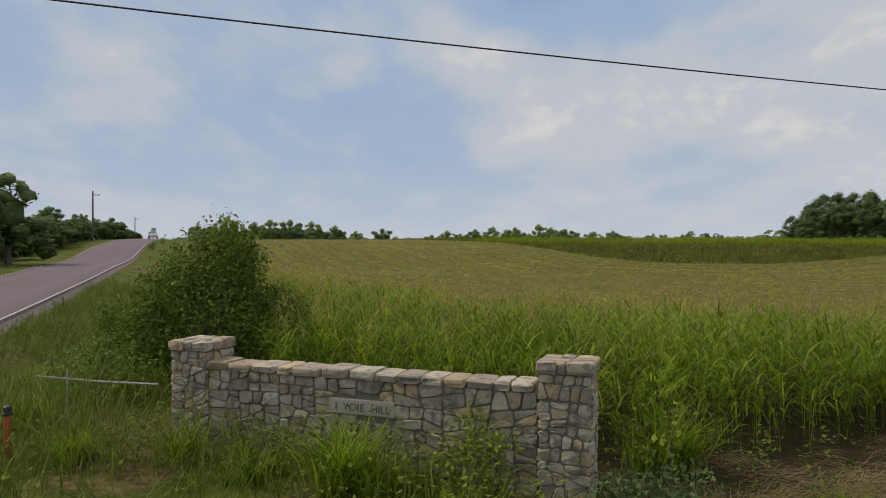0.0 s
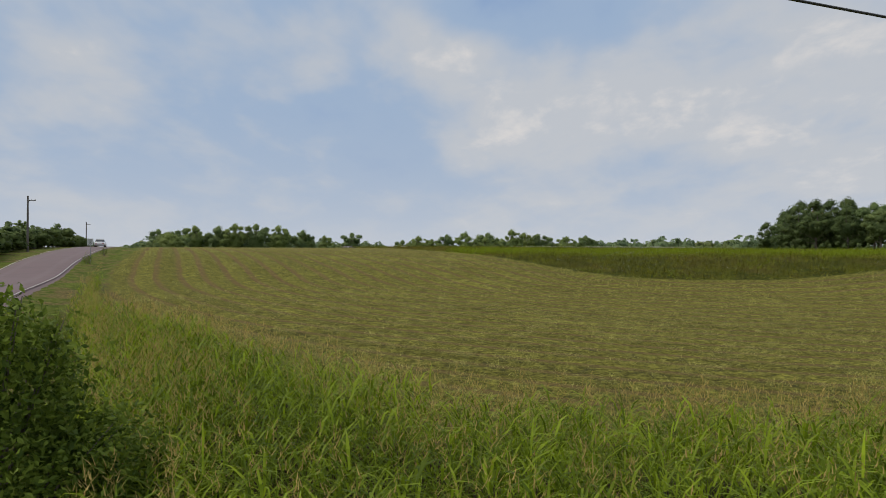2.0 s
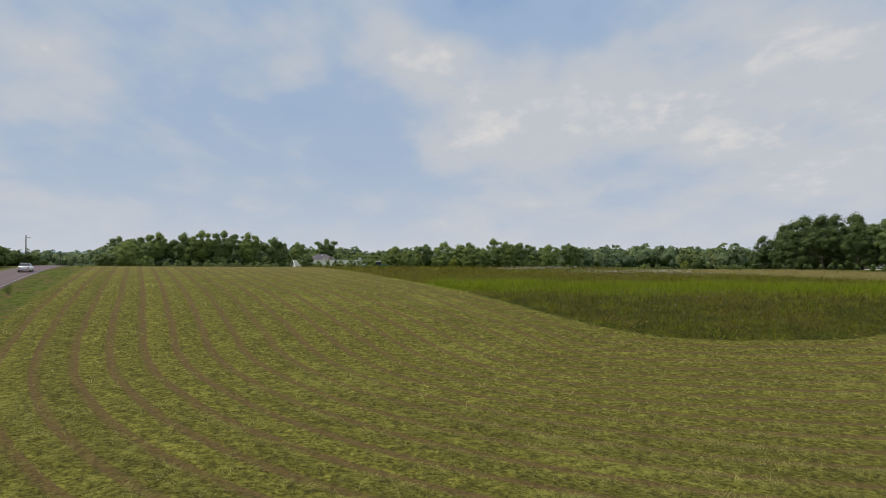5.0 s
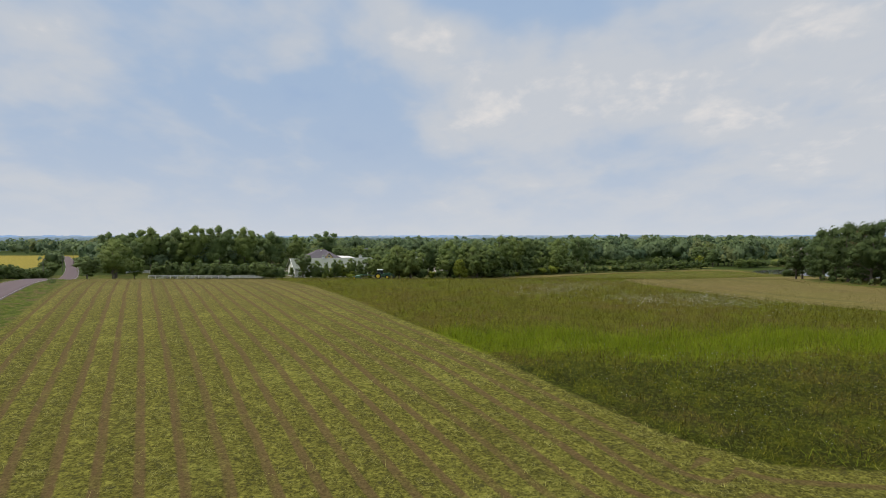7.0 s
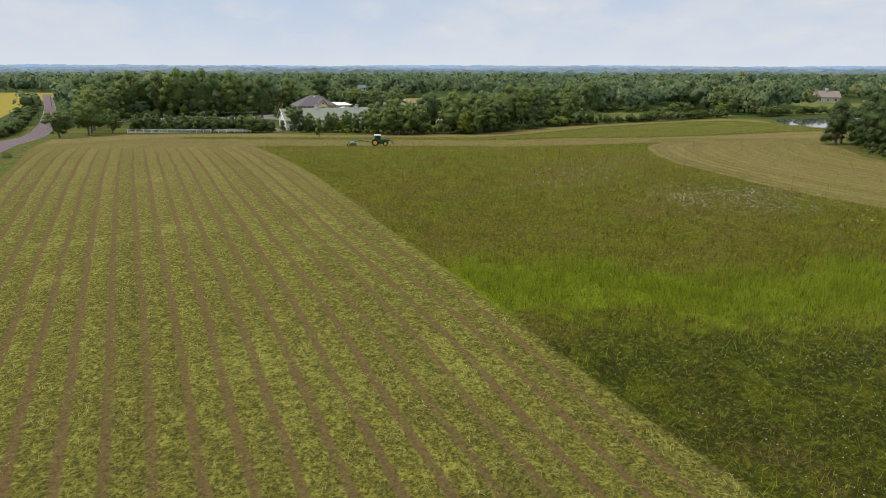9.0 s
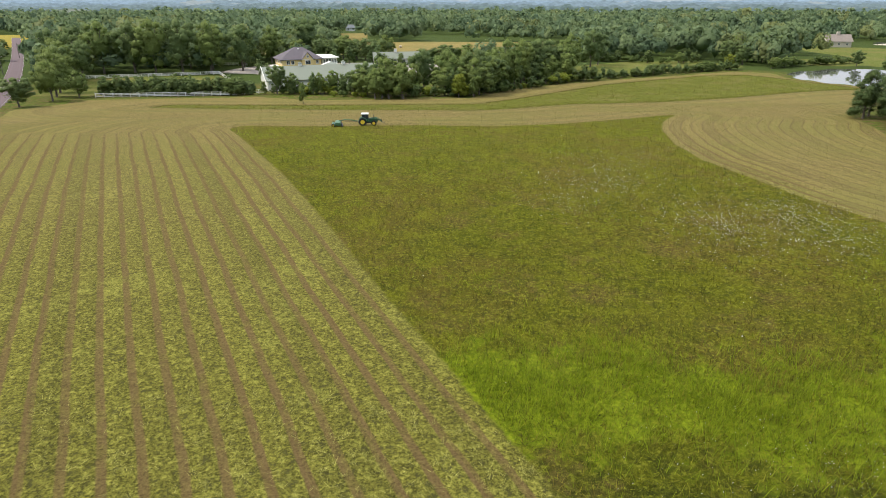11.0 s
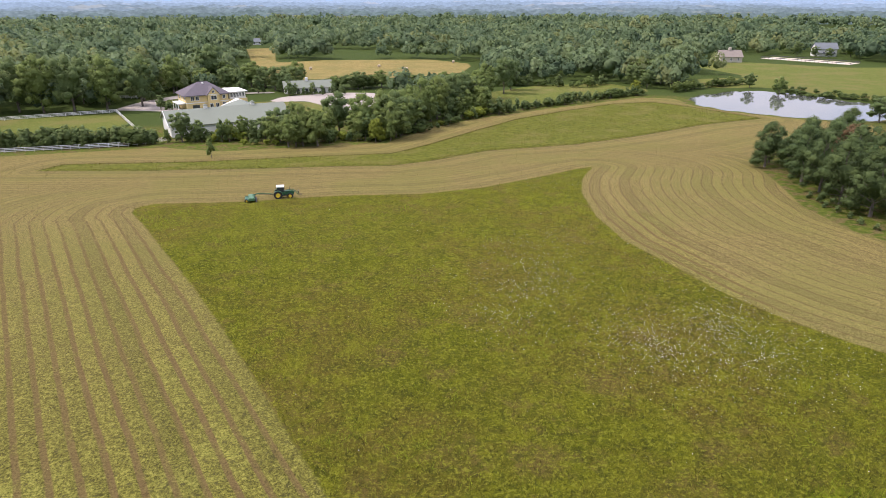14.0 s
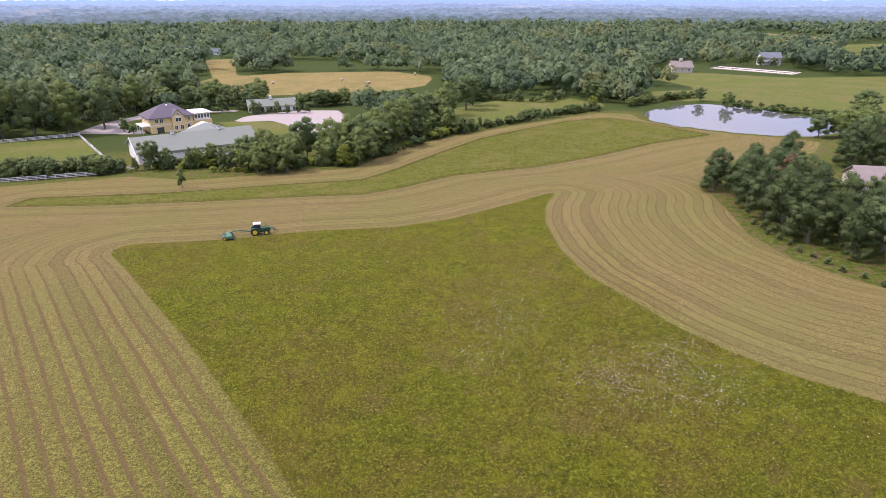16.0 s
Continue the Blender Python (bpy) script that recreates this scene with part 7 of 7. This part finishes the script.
for s in (-1, 1):
    bm = bmesh.new()
    for k in range(7):
        a0, a1 = math.pi * (0.05 + 0.14 * k), math.pi * (0.05 + 0.14 * (k + 1))
        r = 0.96
        yy = s * 0.86
        q = [bm.verts.new((-1.15 + r * math.cos(a), yy + d, 0.84 + r * math.sin(a))) for a in (a0, a1) for d in (-0.27, 0.27)]
        bm.faces.new((q[0], q[1], q[3], q[2]))
    bmesh.ops.remove_doubles(bm, verts=bm.verts, dist=0.001)
    bmesh.ops.solidify(bm, geom=bm.faces[:], thickness=0.04)
    part("fender", bm, JGREEN, tr)
    bm = bmesh.new()
    tube(bm, [(0.25, s * 0.52, 1.45), (1.7, s * 0.52, 1.65), (2.7, s * 0.52, 1.05), (3.0, s * 0.52, 0.75)], [0.08, 0.09, 0.08, 0.06], 6)
    part("loader_arm", bm, JGREEN, tr, "green loader arm")
    bm = bmesh.new()
    tube(bm, [(0.45, s * 0.52, 0.75), (0.35, s * 0.52, 1.50)], [0.08, 0.07], 6)
    part("loader_mast", bm, JGREEN, tr)
bm = bmesh.new()
for z in (0.75, 1.0, 1.45):
    tube(bm, [(3.0, -0.62, z), (3.0, 0.62, z)], [0.04, 0.04], 6)
for y in (-0.5, 0.5):
    tube(bm, [(3.0, y, 1.5), (3.02, y, 0.62), (3.75, y, 0.60)], [0.04, 0.05, 0.02], 6)
part("bale_fork", bm, IRON, tr, "dark loader fork")
bm = bmesh.new()
tube(bm, [(1.2, 0.34, 1.5), (1.2, 0.34, 2.25)], [0.05, 0.045], 8)
part("exhaust", bm, IRON, tr)

mw = new("hay_mower")
mw.matrix_world = pose(-23.6, 212.4, ground_z(-23.6, 212.4), 0, 0, 8)
tagged(mw, "green trailed hay mower on a long drawbar", "hay mower")
bm = bmesh.new()
v = box(bm, -0.8, -1.7, 0.35, 0.8, 1.7, 0.95)
for q in v:
    if q.co.z > 0.6:
        q.co.x *= 0.65
bmesh.ops.bevel(bm, geom=bm.edges[:], offset=0.08, segments=2, affect="EDGES")
part("deck", bm, plain("mower_green", (0.075, 0.17, 0.08), 0.4, amount=0.15), mw, "green mower deck")
boxed("cutter_bar", (0.75, -1.75, 0.08, 1.05, 1.75, 0.22), IRON, mw)
bm = bmesh.new()
for k in range(9):
    box(bm, 0.72, -1.7 + 0.38 * k, 0.18, 0.80, -1.40 + 0.38 * k, 0.75)
part("curtain", bm, RUBBER, mw, "dark rubber curtain")
bm = bmesh.new()
tube(bm, [(0.2, 0.6, 0.95), (1.5, 0.9, 1.15), (3.2, 1.2, 0.95), (5.0, 0.7, 0.62)], [0.10, 0.11, 0.10, 0.07], 8)
part("drawbar", bm, JGREEN, mw, "long green drawbar")
bm = bmesh.new()
tube(bm, [(1.5, 0.9, 0.85), (4.9, 0.7, 0.70)], [0.05, 0.05], 8)
part("drive_shaft", bm, IRON, mw)
bm = bmesh.new()
box(bm, -1.3, -1.2, 0.5, -0.75, 1.2, 0.62)
part("rear_frame", bm, JGREEN, mw)
for s in (-1, 1):
    wheel(mw, -1.0, s * 1.25, 0.36, 0.24)

# ---- white car on the road ----
cr = new("car")
cy_ = 136.0
cx_ = float(road_x(cy_)) - 2.0 / ROAD_C
cr.matrix_world = pose(cx_, cy_, ground_z(float(road_x(cy_)) - 3.3 / ROAD_C, cy_) + 0.15, 0, 0, 25.8)
tagged(cr, "white family car driving on the country road", "car")
PAINT = plain("white_car_paint", (0.78, 0.78, 0.78), 0.2, amount=0.03)
bm = bmesh.new()
secs = []
for y, w, z0, z1 in ((-2.25, 0.72, 0.45, 0.85), (-2.0, 0.88, 0.30, 0.98), (-1.0, 0.92, 0.25, 1.0), (0.9, 0.92, 0.25, 1.0), (1.9, 0.88, 0.30, 0.85), (2.25, 0.70, 0.42, 0.70)):
    secs.append([bm.verts.new(c) for c in ((-w, y, z0), (w, y, z0), (w * 1.02, y, (z0 + z1) / 2), (w * 0.92, y, z1), (-w * 0.92, y, z1), (-w * 1.02, y, (z0 + z1) / 2))])
for a, b in zip(secs, secs[1:]):
    for k in range(6):
        bm.faces.new((a[k], a[(k + 1) % 6], b[(k + 1) % 6], b[k]))
bm.faces.new(secs[0][::-1]), bm.faces.new(secs[-1])
bmesh.ops.recalc_face_normals(bm, faces=bm.faces)
part("body", bm, PAINT, cr, "white car body", True)
bm = bmesh.new()
lo = [bm.verts.new(c) for c in ((-0.82, -1.7, 0.95), (0.82, -1.7, 0.95), (0.82, 0.95, 0.95), (-0.82, 0.95, 0.95))]
hi = [bm.verts.new(c) for c in ((-0.62, -1.1, 1.42), (0.62, -1.1, 1.42), (0.62, 0.25, 1.45), (-0.62, 0.25, 1.45))]
for k in range(4):
    bm.faces.new((lo[k], lo[(k + 1) % 4], hi[(k + 1) % 4], hi[k]))
bm.faces.new(lo[::-1]), bm.faces.new(hi)
part("cabin_glass", bm, GLASS, cr, "dark windows")
boxed("car_roof", (-0.64, -1.12, 1.40, 0.64, 0.27, 1.47), PAINT, cr, "", 0.02)
for sx_ in (-0.80, 0.80):
    for yy in (-1.35, 1.4):
        bm = bmesh.new()
        tube(bm, [(sx_ - 0.11, yy, 0.32), (sx_ - 0.10, yy, 0.32), (sx_ + 0.10, yy, 0.32), (sx_ + 0.11, yy, 0.32)], [0.26, 0.32, 0.32, 0.26], 18)
        wh = part("wheel", bm, RUBBER, cr)
        bm = bmesh.new()
        tube(bm, [(sx_ - 0.115, yy, 0.32), (sx_ + 0.115, yy, 0.32)], [0.19, 0.19], 14)
        part("rim", bm, STEEL, wh)
for sx_ in (-0.6, 0.6):
    boxed("tail_light", (sx_ - 0.14, -2.26, 0.62, sx_ + 0.14, -2.18, 0.76), plain("red_lens", (0.35, 0.02, 0.02), 0.3), cr)
    boxed("headlight", (sx_ - 0.14, 2.14, 0.55, sx_ + 0.14, 2.22, 0.68), GLASS, cr)
